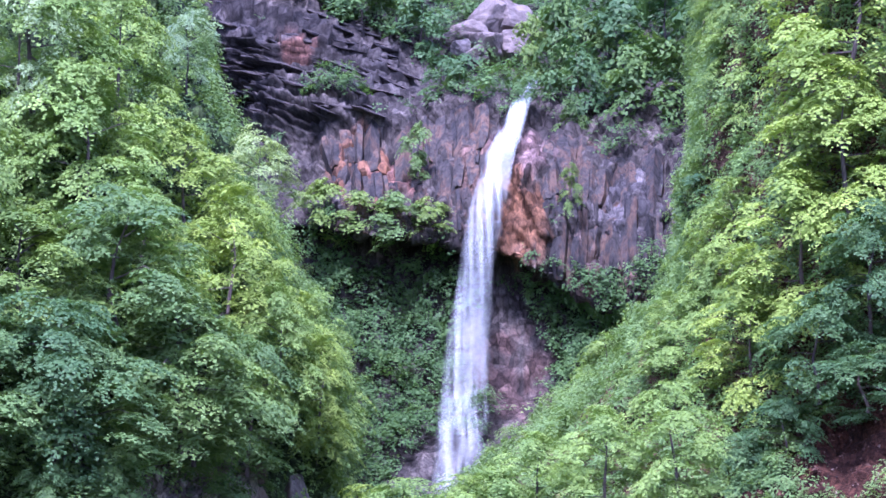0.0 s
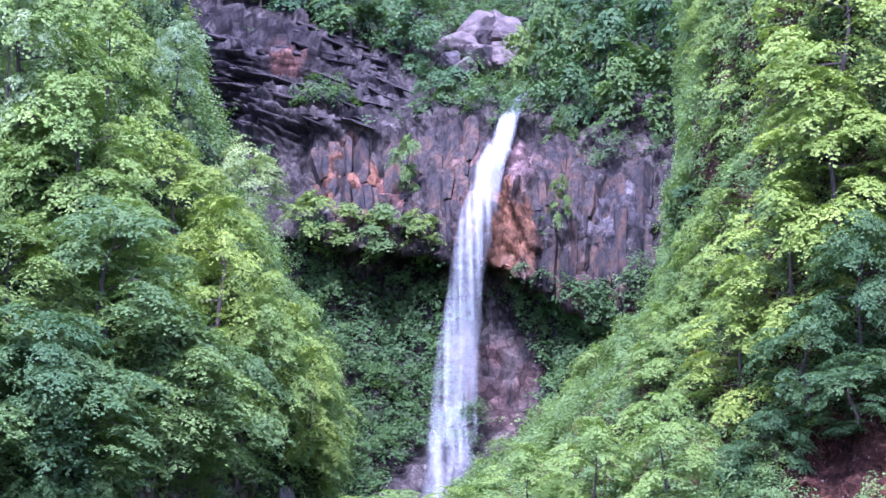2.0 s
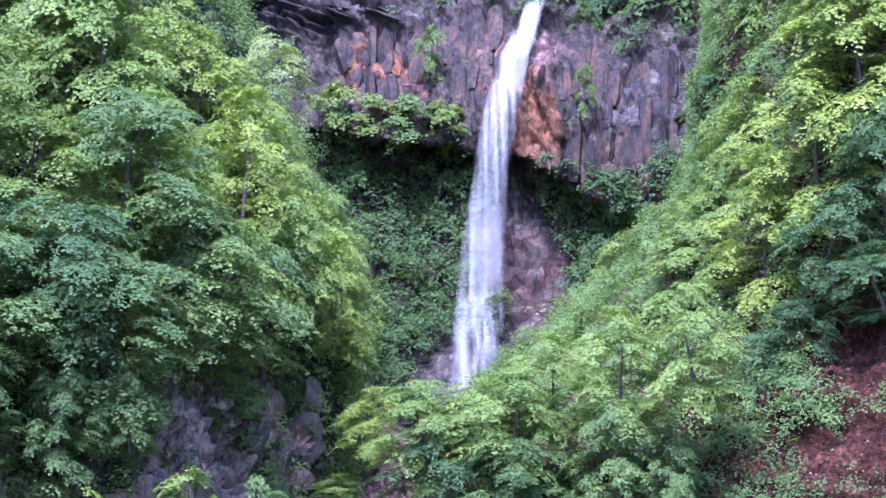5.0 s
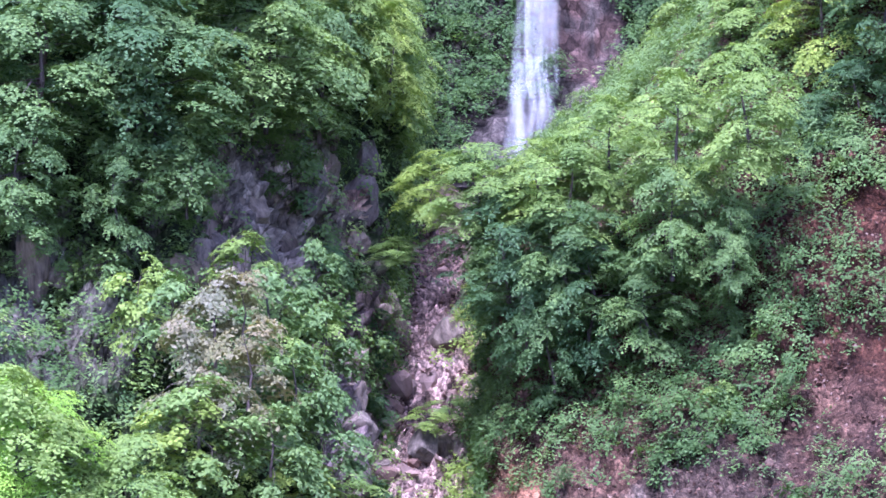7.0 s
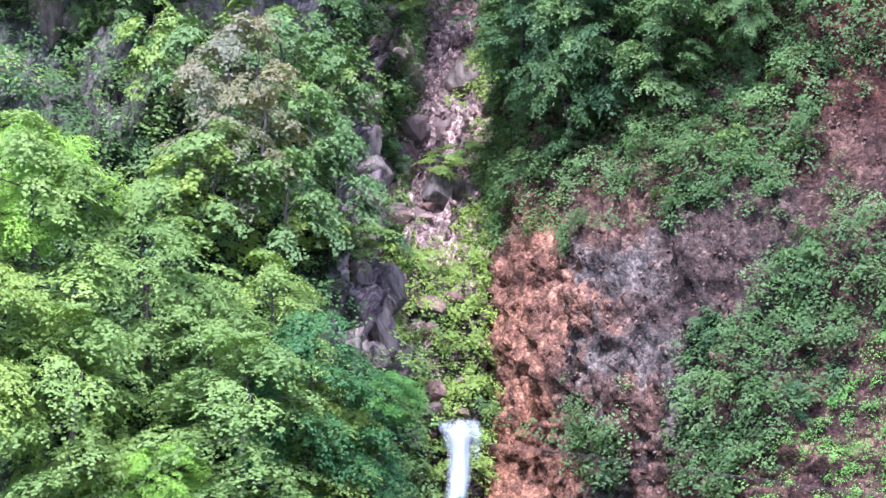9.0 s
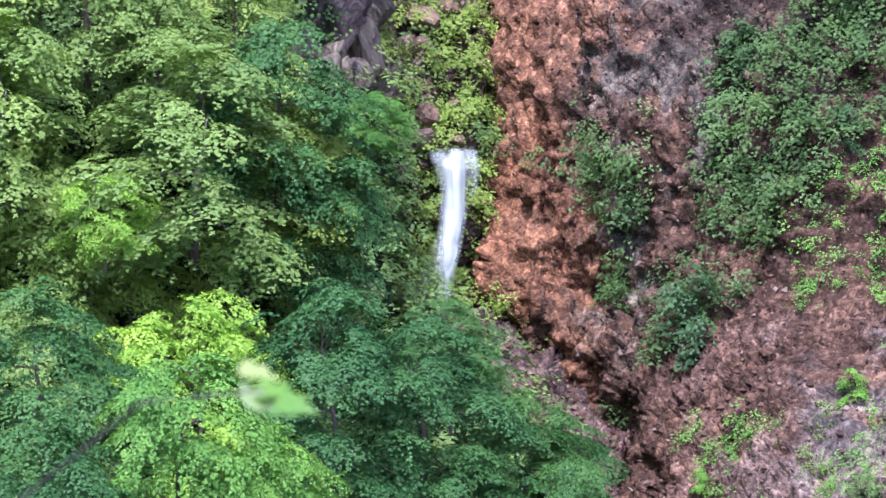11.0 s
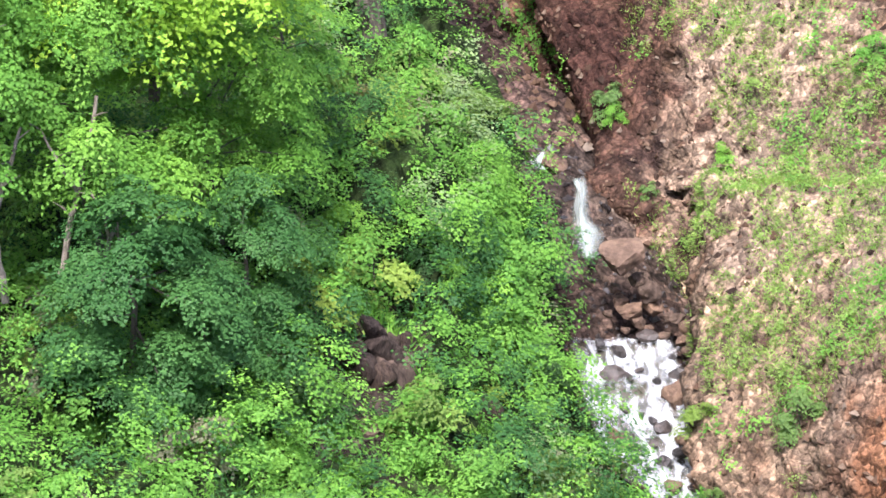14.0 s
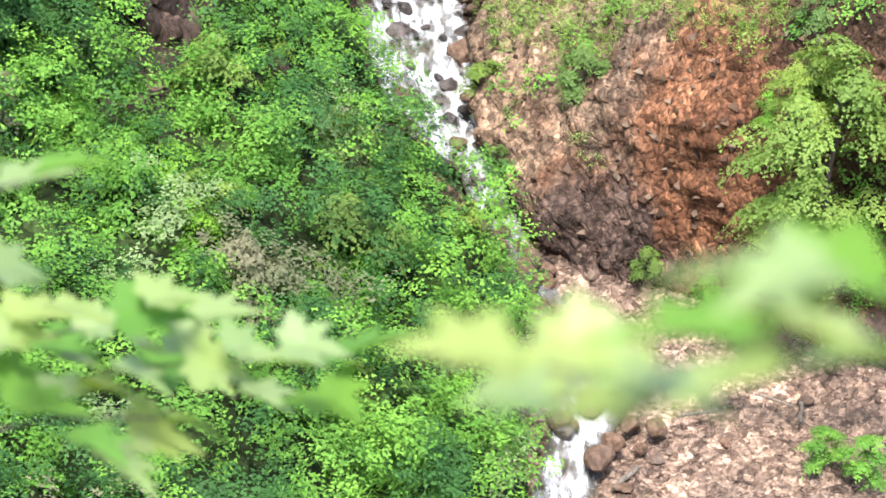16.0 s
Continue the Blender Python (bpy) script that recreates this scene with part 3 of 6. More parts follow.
# ---- terrain: the wooded spur on one side, down to the brook ----
SPUR = [
    [(-75.6, 275.4, 115.3), (-49.6, 281.1, 116.4), (-32.2, 288.5, 117.7), (-24.0, 304.5, 118.2), (-24.7, 334.0, 123.3)],
    [(-59.3, 231.0, 92.1), (-40.1, 239.0, 93.0), (-27.6, 248.8, 94.2), (-19.4, 263.5, 95.9), (-21.1, 307.2, 101.0)],
    [(-53.5, 223.2, 80.3), (-36.4, 228.6, 80.7), (-22.5, 238.4, 81.3), (-13.9, 257.0, 82.6), (-14.4, 303.9, 85.8)],
    [(-52.1, 217.8, 69.4), (-35.2, 222.2, 69.4), (-19.7, 229.1, 69.6), (-8.5, 247.8, 70.0), (-7.8, 294.8, 70.9)],
    [(-52.1, 212.7, 60.8), (-32.0, 216.6, 60.5), (-18.5, 223.2, 60.2), (-9.4, 239.8, 59.7), (-8.8, 269.8, 59.1)],
    [(-50.1, 203.6, 53.4), (-29.1, 207.6, 52.9), (-19.4, 211.8, 52.6), (-10.5, 227.4, 51.6), (-8.9, 244.4, 50.5)],
    [(-45.3, 192.9, 47.1), (-27.0, 197.3, 46.4), (-16.4, 204.4, 45.6), (-10.6, 215.8, 44.5), (-9.3, 226.8, 43.4)],
    [(-43.8, 185.2, 39.3), (-26.3, 190.4, 38.4), (-15.9, 196.4, 37.4), (-8.4, 207.8, 35.7), (-7.0, 213.8, 34.8)],
    [(-39.2, 182.3, 32.2), (-21.1, 188.6, 30.9), (-12.3, 193.4, 30.0), (-8.0, 201.5, 28.4), (-7.4, 209.4, 26.9)],
    [(-38.3, 178.5, 23.3), (-19.0, 183.9, 22.2), (-8.8, 186.7, 21.6), (-0.5, 190.8, 20.7), (1.2, 198.5, 18.7)],
    [(-32.9, 155.5, 20.3), (-16.4, 160.3, 19.0), (-7.6, 162.9, 18.2), (0.5, 168.8, 16.4), (2.4, 178.3, 13.4)],
    [(-18.1, 139.2, 14.8), (-5.0, 143.2, 13.5), (1.9, 146.0, 12.5), (7.2, 152.4, 10.0), (8.6, 156.9, 8.2)],
    [(-16.6, 128.4, 12.7), (-4.6, 132.2, 11.2), (2.9, 135.0, 10.0), (7.7, 141.2, 7.1), (8.8, 145.6, 5.0)],
    [(-10.0, 120.2, 10.5), (0.7, 123.3, 9.0), (6.9, 125.8, 7.8), (11.4, 130.8, 5.2), (12.5, 133.3, 3.8)],
    [(-9.2, 110.6, 9.8), (-0.1, 113.5, 8.1), (6.6, 116.7, 6.2), (11.9, 121.5, 3.3), (13.4, 124.3, 1.6)],
    [(-8.1, 98.3, 9.5), (0.0, 101.0, 7.6), (5.9, 103.3, 6.0), (9.3, 107.1, 3.2), (11.1, 108.5, 2.1)],
]
spur = loft(SPUR, [16, 40, 50, 16], [12, 16, 16, 18, 18, 18, 18, 18, 12, 24, 24, 22, 16, 18, 10], 3)
spur_n = normals(spur)
if spur_n[60, 40, 1] > 0:
    spur_n = -spur_n
soft = np.clip((spur[..., 1] - 120) / 60, 0.25, 1)
soft[:, -18:] *= 0.4
spur = spur + spur_n * (soft * (0.9 * facets(spur * np.array([0.7, 0.7, 0.16]), 72) + 1.5 * facets(spur * np.array([0.35, 0.35, 0.2]), 74) + 1.0 * facets(spur * np.array([0.9, 0.9, 0.5]), 75) + 1.0 * fbm(spur * 0.14, 3, 51)) + 0.35 * fbm(spur * 0.9, 3, 52))[..., None]
spur_zones = [
    ((-15.2, 228.5, 61.9), 7, (0.62, 0.56, 0.43)), ((-27.4, 213.1, 57.8), 7, (0.24, 0.24, 0.19)), ((-9.3, 225.5, 53.5), 5, (0.6, 0.47, 0.41)), ((-10.4, 221.0, 47.2), 5, (0.6, 0.48, 0.42)), ((-9.6, 215.8, 44.8), 3.5, (0.52, 0.43, 0.4)),
    ((-8.7, 210.5, 41.5), 5, (0.42, 0.33, 0.28)), ((1.7, 135.6, 11.2), 2.6, (0.14, 0.1, 0.09)),
    ((-11.1, 235.7, 63.6), 2.0, (0.4, 0.27, 0.2)),
]
sheet_object("hillside", spur, SLOPE_EARTH, (0.055, 0.095, 0.03), spur_zones, 62, "steep wooded hillside of rock and dark earth", "hillside")

# ---- terrain: the red rock wall on the other side ----
WALL = [
    [(23.8, 313.9, 122.4), (22.8, 256.7, 111.9), (24.6, 244.7, 109.7), (27.1, 238.5, 108.6), (36.4, 231.4, 107.3), (58.2, 220.9, 105.4)],
    [(22.4, 302.6, 95.6), (19.9, 252.9, 90.5), (22.2, 241.8, 89.4), (24.8, 236.5, 88.9), (32.1, 228.6, 88.1), (56.5, 215.7, 86.8)],
    [(20.1, 298.9, 80.1), (17.9, 248.0, 77.6), (19.7, 236.9, 77.0), (23.0, 231.6, 76.7), (29.5, 223.8, 76.3), (54.7, 209.7, 75.6)],
    [(8.8, 289.8, 70.4), (8.9, 243.8, 69.5), (12.1, 235.7, 69.4), (16.6, 230.4, 69.2), (24.6, 221.6, 69.0), (48.7, 206.3, 68.5)],
    [(-3.8, 284.9, 58.7), (-1.2, 235.9, 59.7), (3.2, 227.9, 59.9), (8.5, 222.8, 59.9), (19.3, 215.1, 60.0), (44.3, 199.1, 60.0)],
    [(-2.1, 279.4, 46.1), (-0.8, 227.5, 49.6), (3.0, 221.5, 50.0), (8.2, 217.3, 50.2), (17.0, 209.8, 50.6), (42.9, 192.8, 51.5)],
    [(-3.6, 263.7, 38.9), (-3.1, 221.9, 43.0), (-0.1, 214.9, 43.7), (3.6, 210.9, 44.0), (14.1, 204.5, 44.5), (40.8, 186.6, 46.0)],
    [(-4.0, 252.2, 27.3), (-3.6, 214.6, 32.9), (-0.6, 209.7, 33.6), (3.4, 205.7, 34.1), (13.7, 199.3, 35.0), (39.8, 181.6, 37.3)],
    [(-5.4, 250.6, 18.4), (-4.7, 211.3, 25.9), (-0.7, 206.5, 26.9), (3.1, 208.4, 26.5), (10.8, 197.2, 28.6), (32.8, 179.3, 31.9)],
    [(1.7, 239.2, 12.8), (2.4, 204.1, 20.8), (3.9, 204.1, 20.8), (5.1, 198.2, 22.2), (11.7, 190.1, 24.0), (31.4, 172.5, 28.0)],
    [(3.9, 227.3, 6.5), (3.9, 193.6, 15.8), (5.8, 190.6, 16.6), (8.2, 185.7, 18.0), (12.8, 179.6, 19.7), (30.0, 162.5, 24.6)],
    [(6.1, 209.7, 0.3), (4.9, 173.7, 12.4), (7.1, 171.7, 13.1), (8.7, 169.7, 13.8), (13.0, 165.6, 15.2), (28.1, 151.9, 20.0)],
    [(11.8, 186.8, -2.8), (10.2, 159.5, 8.2), (13.2, 158.4, 8.8), (14.0, 156.9, 9.4), (17.1, 153.8, 10.8), (29.4, 139.5, 16.9)],
    [(11.5, 182.1, -1.3), (10.1, 157.1, 8.9), (14.0, 155.4, 9.7), (14.6, 150.2, 11.8), (18.6, 146.0, 13.7), (28.9, 129.9, 20.5)],
    [(13.8, 175.9, -2.6), (12.1, 154.4, 6.7), (13.9, 153.3, 7.2), (13.4, 147.4, 9.8), (18.1, 141.3, 12.6), (28.2, 126.3, 19.4)],
    [(15.5, 164.6, -2.7), (13.8, 150.2, 4.1), (15.1, 149.2, 4.6), (12.7, 143.1, 7.5), (17.6, 136.2, 10.9), (27.5, 122.3, 17.7)],
    [(15.1, 153.9, -1.8), (14.1, 144.1, 3.1), (14.7, 142.7, 3.8), (12.9, 138.8, 5.8), (17.4, 133.6, 8.8), (27.4, 122.5, 14.5)],
    [(15.9, 143.4, 0.0), (15.2, 138.1, 2.8), (15.4, 137.2, 3.3), (14.5, 135.1, 4.4), (18.1, 132.4, 6.4), (28.2, 123.8, 9.5)],
    [(14.6, 134.9, 3.0), (15.1, 134.1, 2.9), (15.4, 133.6, 2.8), (16.3, 133.0, 2.8), (19.4, 131.4, 3.2), (29.0, 123.6, 4.3)],
]
wall = loft(WALL, [8, 22, 26, 80, 18], [8, 14, 20, 30, 36, 36, 40, 40, 40, 44, 52, 52, 36, 26, 36, 32, 30, 16], 3)
wall_n = normals(wall)
if wall_n[100, 100, 1] > 0:
    wall_n = -wall_n


def crevice(g, n, line, depth, before, behind, nose):
    """Cut a crevice along a line: a slow slope into it on one side, an overhanging nose on the other."""
    best, side = np.full(g.shape[:-1], 99.0), np.zeros(g.shape[:-1])
    for a, b in zip(line, line[1:]):
        a, b = np.array(a), np.array(b)
        f = np.clip(((g - a) @ (b - a)) / ((b - a) @ (b - a)), 0, 1)
        off = g - (a + f[..., None] * (b - a))
        d = np.linalg.norm(off, axis=-1)
        side = np.where(d < best, off @ np.array([0.85, -0.5, 0.0]), side)
        best = np.minimum(best, d)
    move = np.where(side < 0, -depth * np.exp(-(best / before) ** 2), -depth * np.exp(-(best / behind) ** 2) + nose * np.exp(-((best - behind * 3) / (behind * 2.6)) ** 2))
    return g + n * move[..., None]


wall = crevice(wall, wall_n, [(7.2, 171.5, 13.2), (7.9, 169.0, 11.9), (8.5, 167.0, 11.2), (9.2, 164.5, 9.9), (10.0, 161.3, 8.7), (10.4, 159.5, 7.5)], 1.7, 1.5, 0.5, 0.9)
wall = crevice(wall, wall_n, [(13.2, 157.0, 10.5), (14.3, 153.0, 9.6), (13.9, 150.7, 7.5), (13.4, 148.0, 6.5)], 1.5, 1.4, 0.45, 0.5)
wall = crevice(wall, wall_n, [(12.9, 140.0, 4.7), (13.6, 137.2, 3.9), (14.7, 135.0, 3.2)], 1.0, 0.8, 0.5, 0.4)
wall = crevice(wall, wall_n, [(0.2, 217.5, 46.5), (1.2, 212.0, 42.0), (1.6, 209.3, 38.5), (1.9, 207.6, 33.0)], 1.3, 0.9, 0.9, 0.4)
soft = np.clip((wall[..., 1] - 168) / 30, 0.2, 1)
wall = wall + wall_n * (soft * (0.6 * facets(wall * np.array([0.4, 0.4, 0.3]), 76) + 1.0 * fbm(wall * 0.12, 3, 53)) + np.clip((wall[..., 1] - 150) / 50, 0.3, 1) * (0.42 * facets(wall * np.array([0.8, 0.8, 0.8]), 77) + 0.2 * facets(wall * 1.9, 78)) + 0.25 * fbm(wall * 0.8, 3, 54))[..., None]
RED = (0.21, 0.132, 0.086)
wall_zones = [
    ((4.6, 208.5, 40.2), 6, (0.2, 0.19, 0.15)), ((2.8, 208.8, 28.5), 4.5, (0.26, 0.255, 0.2)),
    # the darkest reds, above z 58, are red rock with tree shade painted in
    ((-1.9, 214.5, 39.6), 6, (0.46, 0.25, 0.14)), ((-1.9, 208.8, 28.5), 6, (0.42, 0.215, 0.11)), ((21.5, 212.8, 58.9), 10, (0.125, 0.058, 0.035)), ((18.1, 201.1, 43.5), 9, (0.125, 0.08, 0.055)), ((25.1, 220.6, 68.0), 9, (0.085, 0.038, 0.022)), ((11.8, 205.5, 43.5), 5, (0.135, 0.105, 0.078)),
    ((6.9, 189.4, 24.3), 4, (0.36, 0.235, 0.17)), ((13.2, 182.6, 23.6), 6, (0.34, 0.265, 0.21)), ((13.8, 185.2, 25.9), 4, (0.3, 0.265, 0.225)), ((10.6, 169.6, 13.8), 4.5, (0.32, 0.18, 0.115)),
    # first patch: shade of the overhung slot, painted into the wall
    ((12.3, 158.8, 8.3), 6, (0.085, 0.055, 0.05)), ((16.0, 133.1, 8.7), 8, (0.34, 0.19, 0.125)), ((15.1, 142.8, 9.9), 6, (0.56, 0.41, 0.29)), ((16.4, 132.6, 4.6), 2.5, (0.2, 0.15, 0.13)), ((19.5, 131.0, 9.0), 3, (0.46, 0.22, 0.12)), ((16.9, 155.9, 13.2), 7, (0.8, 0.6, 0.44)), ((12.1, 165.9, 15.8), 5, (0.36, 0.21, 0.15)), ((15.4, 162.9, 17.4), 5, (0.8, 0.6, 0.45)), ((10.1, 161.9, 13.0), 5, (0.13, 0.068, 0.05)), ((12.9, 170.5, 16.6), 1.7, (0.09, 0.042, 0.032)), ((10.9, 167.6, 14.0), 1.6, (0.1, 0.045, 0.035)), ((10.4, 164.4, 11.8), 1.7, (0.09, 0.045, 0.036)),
]
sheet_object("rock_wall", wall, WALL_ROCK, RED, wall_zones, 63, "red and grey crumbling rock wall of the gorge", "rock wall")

# ---- terrain: the bed of the brook, from the foot of the fall to the rubble fan ----
BED = [
    [(-12.9, 302.7, 66.2), (-4.1, 302.0, 64.7), (0.8, 302.0, 64.7), (5.6, 301.9, 64.7), (17.8, 302.5, 66.2)],
    [(-13.8, 274.6, 63.0), (-10.2, 271.8, 62.1), (-5.8, 271.9, 61.2), (-1.4, 272.0, 62.0), (3.9, 275.0, 62.8)],
    [(-12.9, 254.5, 56.6), (-9.5, 251.7, 56.2), (-6.2, 250.8, 55.8), (-2.6, 251.8, 56.1), (1.5, 254.9, 56.8)],
    [(-13.6, 237.2, 51.4), (-10.2, 238.4, 51.3), (-6.8, 240.5, 50.7), (-2.2, 242.6, 51.0), (1.8, 247.6, 51.4)],
    [(-14.0, 227.0, 48.2), (-10.5, 231.1, 47.5), (-6.9, 234.2, 46.8), (-2.7, 237.3, 47.3), (0.7, 243.4, 47.6)],
    [(-13.7, 220.6, 44.8), (-10.3, 223.8, 44.2), (-6.7, 226.9, 43.7), (-3.4, 229.0, 43.7), (0.3, 234.1, 44.1)],
    [(-10.7, 215.4, 41.0), (-8.3, 217.5, 40.4), (-5.5, 219.5, 39.7), (-3.4, 220.6, 39.9), (-0.5, 226.6, 40.0)],
    [(-9.2, 210.5, 33.9), (-7.1, 211.6, 33.6), (-5.1, 212.6, 33.2), (-3.6, 213.6, 33.2), (-1.0, 219.7, 32.8)],
    [(-9.0, 211.4, 33.0), (-6.9, 211.5, 33.0), (-4.7, 212.0, 32.9), (-3.5, 213.0, 32.8), (-1.6, 217.5, 32.2)],
    [(-9.2, 207.3, 26.7), (-7.1, 207.3, 26.7), (-5.4, 208.4, 26.5), (-4.6, 209.4, 26.3), (-2.2, 214.4, 25.9)],
    [(-4.9, 196.9, 20.8), (-2.1, 197.0, 20.8), (0.6, 197.0, 20.8), (2.9, 197.9, 20.5), (5.5, 202.8, 19.9)],
    [(-0.9, 178.6, 14.4), (0.6, 178.6, 14.4), (2.4, 179.6, 14.1), (3.9, 180.5, 13.8), (5.9, 185.3, 12.9)],
    [(5.4, 161.0, 9.7), (7.3, 161.8, 9.5), (8.7, 161.8, 9.5), (9.9, 162.6, 9.2), (12.4, 167.3, 8.0)],
    [(7.5, 155.4, 9.6), (8.6, 155.8, 9.5), (9.5, 156.2, 9.3), (10.5, 157.1, 9.0), (12.9, 161.7, 7.4)],
    [(7.5, 151.1, 8.3), (8.8, 151.5, 8.2), (9.7, 151.9, 8.0), (11.4, 152.2, 7.9), (14.4, 155.6, 6.5)],
    [(8.1, 148.5, 6.2), (9.3, 148.4, 6.3), (11.3, 148.7, 6.2), (13.4, 149.0, 6.1), (15.8, 150.6, 5.4)],
    [(8.3, 140.3, 4.9), (9.6, 140.6, 4.8), (11.6, 140.9, 4.7), (13.4, 140.7, 4.8), (16.2, 140.5, 5.0)],
    [(11.2, 135.7, 3.8), (12.4, 135.9, 3.7), (13.4, 136.2, 3.6), (14.7, 135.7, 3.9), (20.2, 134.2, 4.6)],
    [(11.2, 130.8, 2.8), (13.2, 131.0, 2.7), (14.7, 131.3, 2.6), (17.8, 130.2, 3.3), (30.2, 130.8, 5.0)],
    [(10.9, 125.6, 1.6), (13.3, 125.8, 1.5), (15.2, 126.0, 1.4), (18.3, 125.7, 2.1), (32.7, 124.5, 4.0)],
    [(8.3, 112.2, 0.4), (11.6, 112.5, 0.2), (13.3, 112.7, 0.1), (16.6, 112.2, 0.5), (32.8, 110.4, 2.0)],
]
bed = loft(BED, [14, 22, 22, 40], [6, 10, 18, 22, 16, 18, 20, 6, 18, 10, 10, 12, 10, 14, 14, 22, 22, 22, 24, 16], 1)
bed_n = normals(bed)
if bed_n[200, 30, 2] < 0:
    bed_n = -bed_n
bed = bed + bed_n * (np.clip((bed[..., 2] - 5) / 10, 0.1, 1.6) * (0.7 * facets(bed * 0.8, 79) + 0.35 * fbm(bed * 0.35, 3, 55)) + 0.12 * fbm(bed * 2.0, 2, 56) - 0.2)[..., None]
# the wide dark patch (radius 14) paints the overhang's shade into the slot floor
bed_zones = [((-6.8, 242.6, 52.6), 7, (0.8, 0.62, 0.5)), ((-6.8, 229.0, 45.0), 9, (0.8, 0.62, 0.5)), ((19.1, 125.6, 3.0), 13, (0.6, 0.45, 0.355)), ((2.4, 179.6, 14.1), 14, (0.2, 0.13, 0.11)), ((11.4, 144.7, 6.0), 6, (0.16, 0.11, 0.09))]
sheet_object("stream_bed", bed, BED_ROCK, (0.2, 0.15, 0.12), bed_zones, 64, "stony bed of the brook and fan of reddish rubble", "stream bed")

# the land all round, far below the spurs
ground_pts = np.stack(np.meshgrid(np.linspace(-1500, 1500, 60), np.linspace(-1200, 1800, 60)), -1)
gz = -3 - 0.4 * np.abs(fbm(np.concatenate([ground_pts, np.zeros((60, 60, 1))], -1) * 0.004, 3, 5))
ground_pts = np.concatenate([ground_pts, gz[..., None]], -1)
sheet_object("ground", ground_pts, SLOPE_EARTH, (0.07, 0.1, 0.04), [], 65, "green valley floor beyond the gorge", "ground")

# ---- the water ----
def curtain(name, spine, layers, material, seed, label, category, wobble=0.25, fade=0.5):
    """Falling water: ribbons along a spine of (left, right) points, layers deep."""
    root = tagged(new(name), label, category)
    for k in range(layers):
        left = np.array([a for a, b in spine], dtype=float)
        right = np.array([b for a, b in spine], dtype=float)
        rows = [[l + (r_ - l) * f for f in np.linspace(0, 1, 5)] for l, r_ in zip(left, right)]
        g = loft(rows, [10] * 4, [16] * (len(spine) - 1), 2)
        q = g * np.array([0.9, 0.9, 0.12])
        g[..., 1] -= k * 0.35 + wobble * fbm(q, 3, seed + k * 9) + 0.6 * np.sin(np.linspace(0, math.pi, g.shape[1]))[None]
        g[..., 0] += 0.15 * fbm(g * np.array([0.6, 0.6, 0.25]), 3, seed + 40 + k)
        me = grid_mesh("sheet", g)
        nv, nu = g.shape[:2]
        f = np.linspace(0, 1, nu)[None] + 0.06 * fbm(g * np.array([0.3, 0.3, 0.2]), 3, seed + 60 + k)
        down = np.linspace(0, 1, nv)[:, None] + 0.05 * fbm(g * np.array([1.2, 1.2, 0.3]), 3, seed + 80 + k)
        t = np.clip(np.minimum(f, 1 - f) * 4.0, 0, 1) * np.clip(down * 14, 0, 1) * np.interp(np.linspace(0, 1, nv), [0, 0.35, 1], [0.85, 0.5 + 0.5 * fade, fade])[:, None]
        att = me.color_attributes.new("thick", "FLOAT_COLOR", "POINT")
        att.data.foreach_set("color", np.repeat(t.reshape(-1, 1), 4, 1).astype(np.float32).ravel())
        me.materials.append(material if k else FALL_CORE)
        part("sheet", me, root)
    return root


curtain("waterfall", [((7.9, 315.7, 102.5), (8.8, 315.7, 102.5)), ((6.1, 310.0, 99.6), (7.9, 309.9, 99.8)), ((3.8, 304.5, 94.8), (6.3, 304.5, 94.7)), ((2.2, 300.5, 89.5), (5.3, 300.5, 89.5)), ((1.4, 299.4, 84.5), (4.5, 299.3, 84.5)), ((0.4, 298.7, 79.2), (4.2, 298.6, 79.2)), ((-0.4, 296.9, 73.3), (3.9, 296.9, 73.3)), ((-0.8, 291.0, 69.0), (3.7, 291.0, 69.0)), ((-1.0, 285.0, 64.5), (3.5, 285.0, 64.5))],
        3, FALL_WATER, 71, "tall white waterfall pouring over the cliff", "waterfall", 0.25, 0.2)
curtain("small_waterfall", [((-6.0, 210.4, 33.9), (-3.2, 210.4, 34.0)), ((-5.7, 209.2, 33.0), (-3.2, 209.2, 33.1)), ((-5.4, 208.6, 31.9), (-3.5, 208.7, 31.9)), ((-5.6, 207.4, 29.6), (-4.1, 207.4, 29.4)), ((-6.3, 206.2, 28.0), (-4.5, 206.1, 27.8)), ((-7.6, 205.0, 25.4), (-5.0, 205.0, 25.4))],
        2, FALL_WATER, 72, "small white cascade in the narrow gully", "waterfall", 0.3, 0.6)
curtain("small_waterfall", [((8.6, 154.0, 11.0), (9.4, 154.0, 10.9)), ((9.0, 153.4, 10.5), (9.5, 153.4, 10.5)), ((9.0, 152.4, 9.7), (9.6, 152.4, 9.7)), ((8.9, 151.8, 9.4), (10.1, 151.7, 9.5)), ((9.1, 151.0, 8.9), (9.9, 150.9, 9.0))],
        2, FALL_WATER, 73, "narrow white cascade dropping between boulders", "waterfall", 0.12)

curtain("small_waterfall", [((7.5, 158.1, 10.0), (8.0, 158.1, 10.2)), ((7.6, 157.5, 10.0), (8.2, 157.5, 10.1)), ((7.7, 156.9, 9.9), (8.4, 156.9, 10.1))],
        2, FALL_WATER, 74, "little white step of the cascade", "waterfall", 0.1, 1.0)

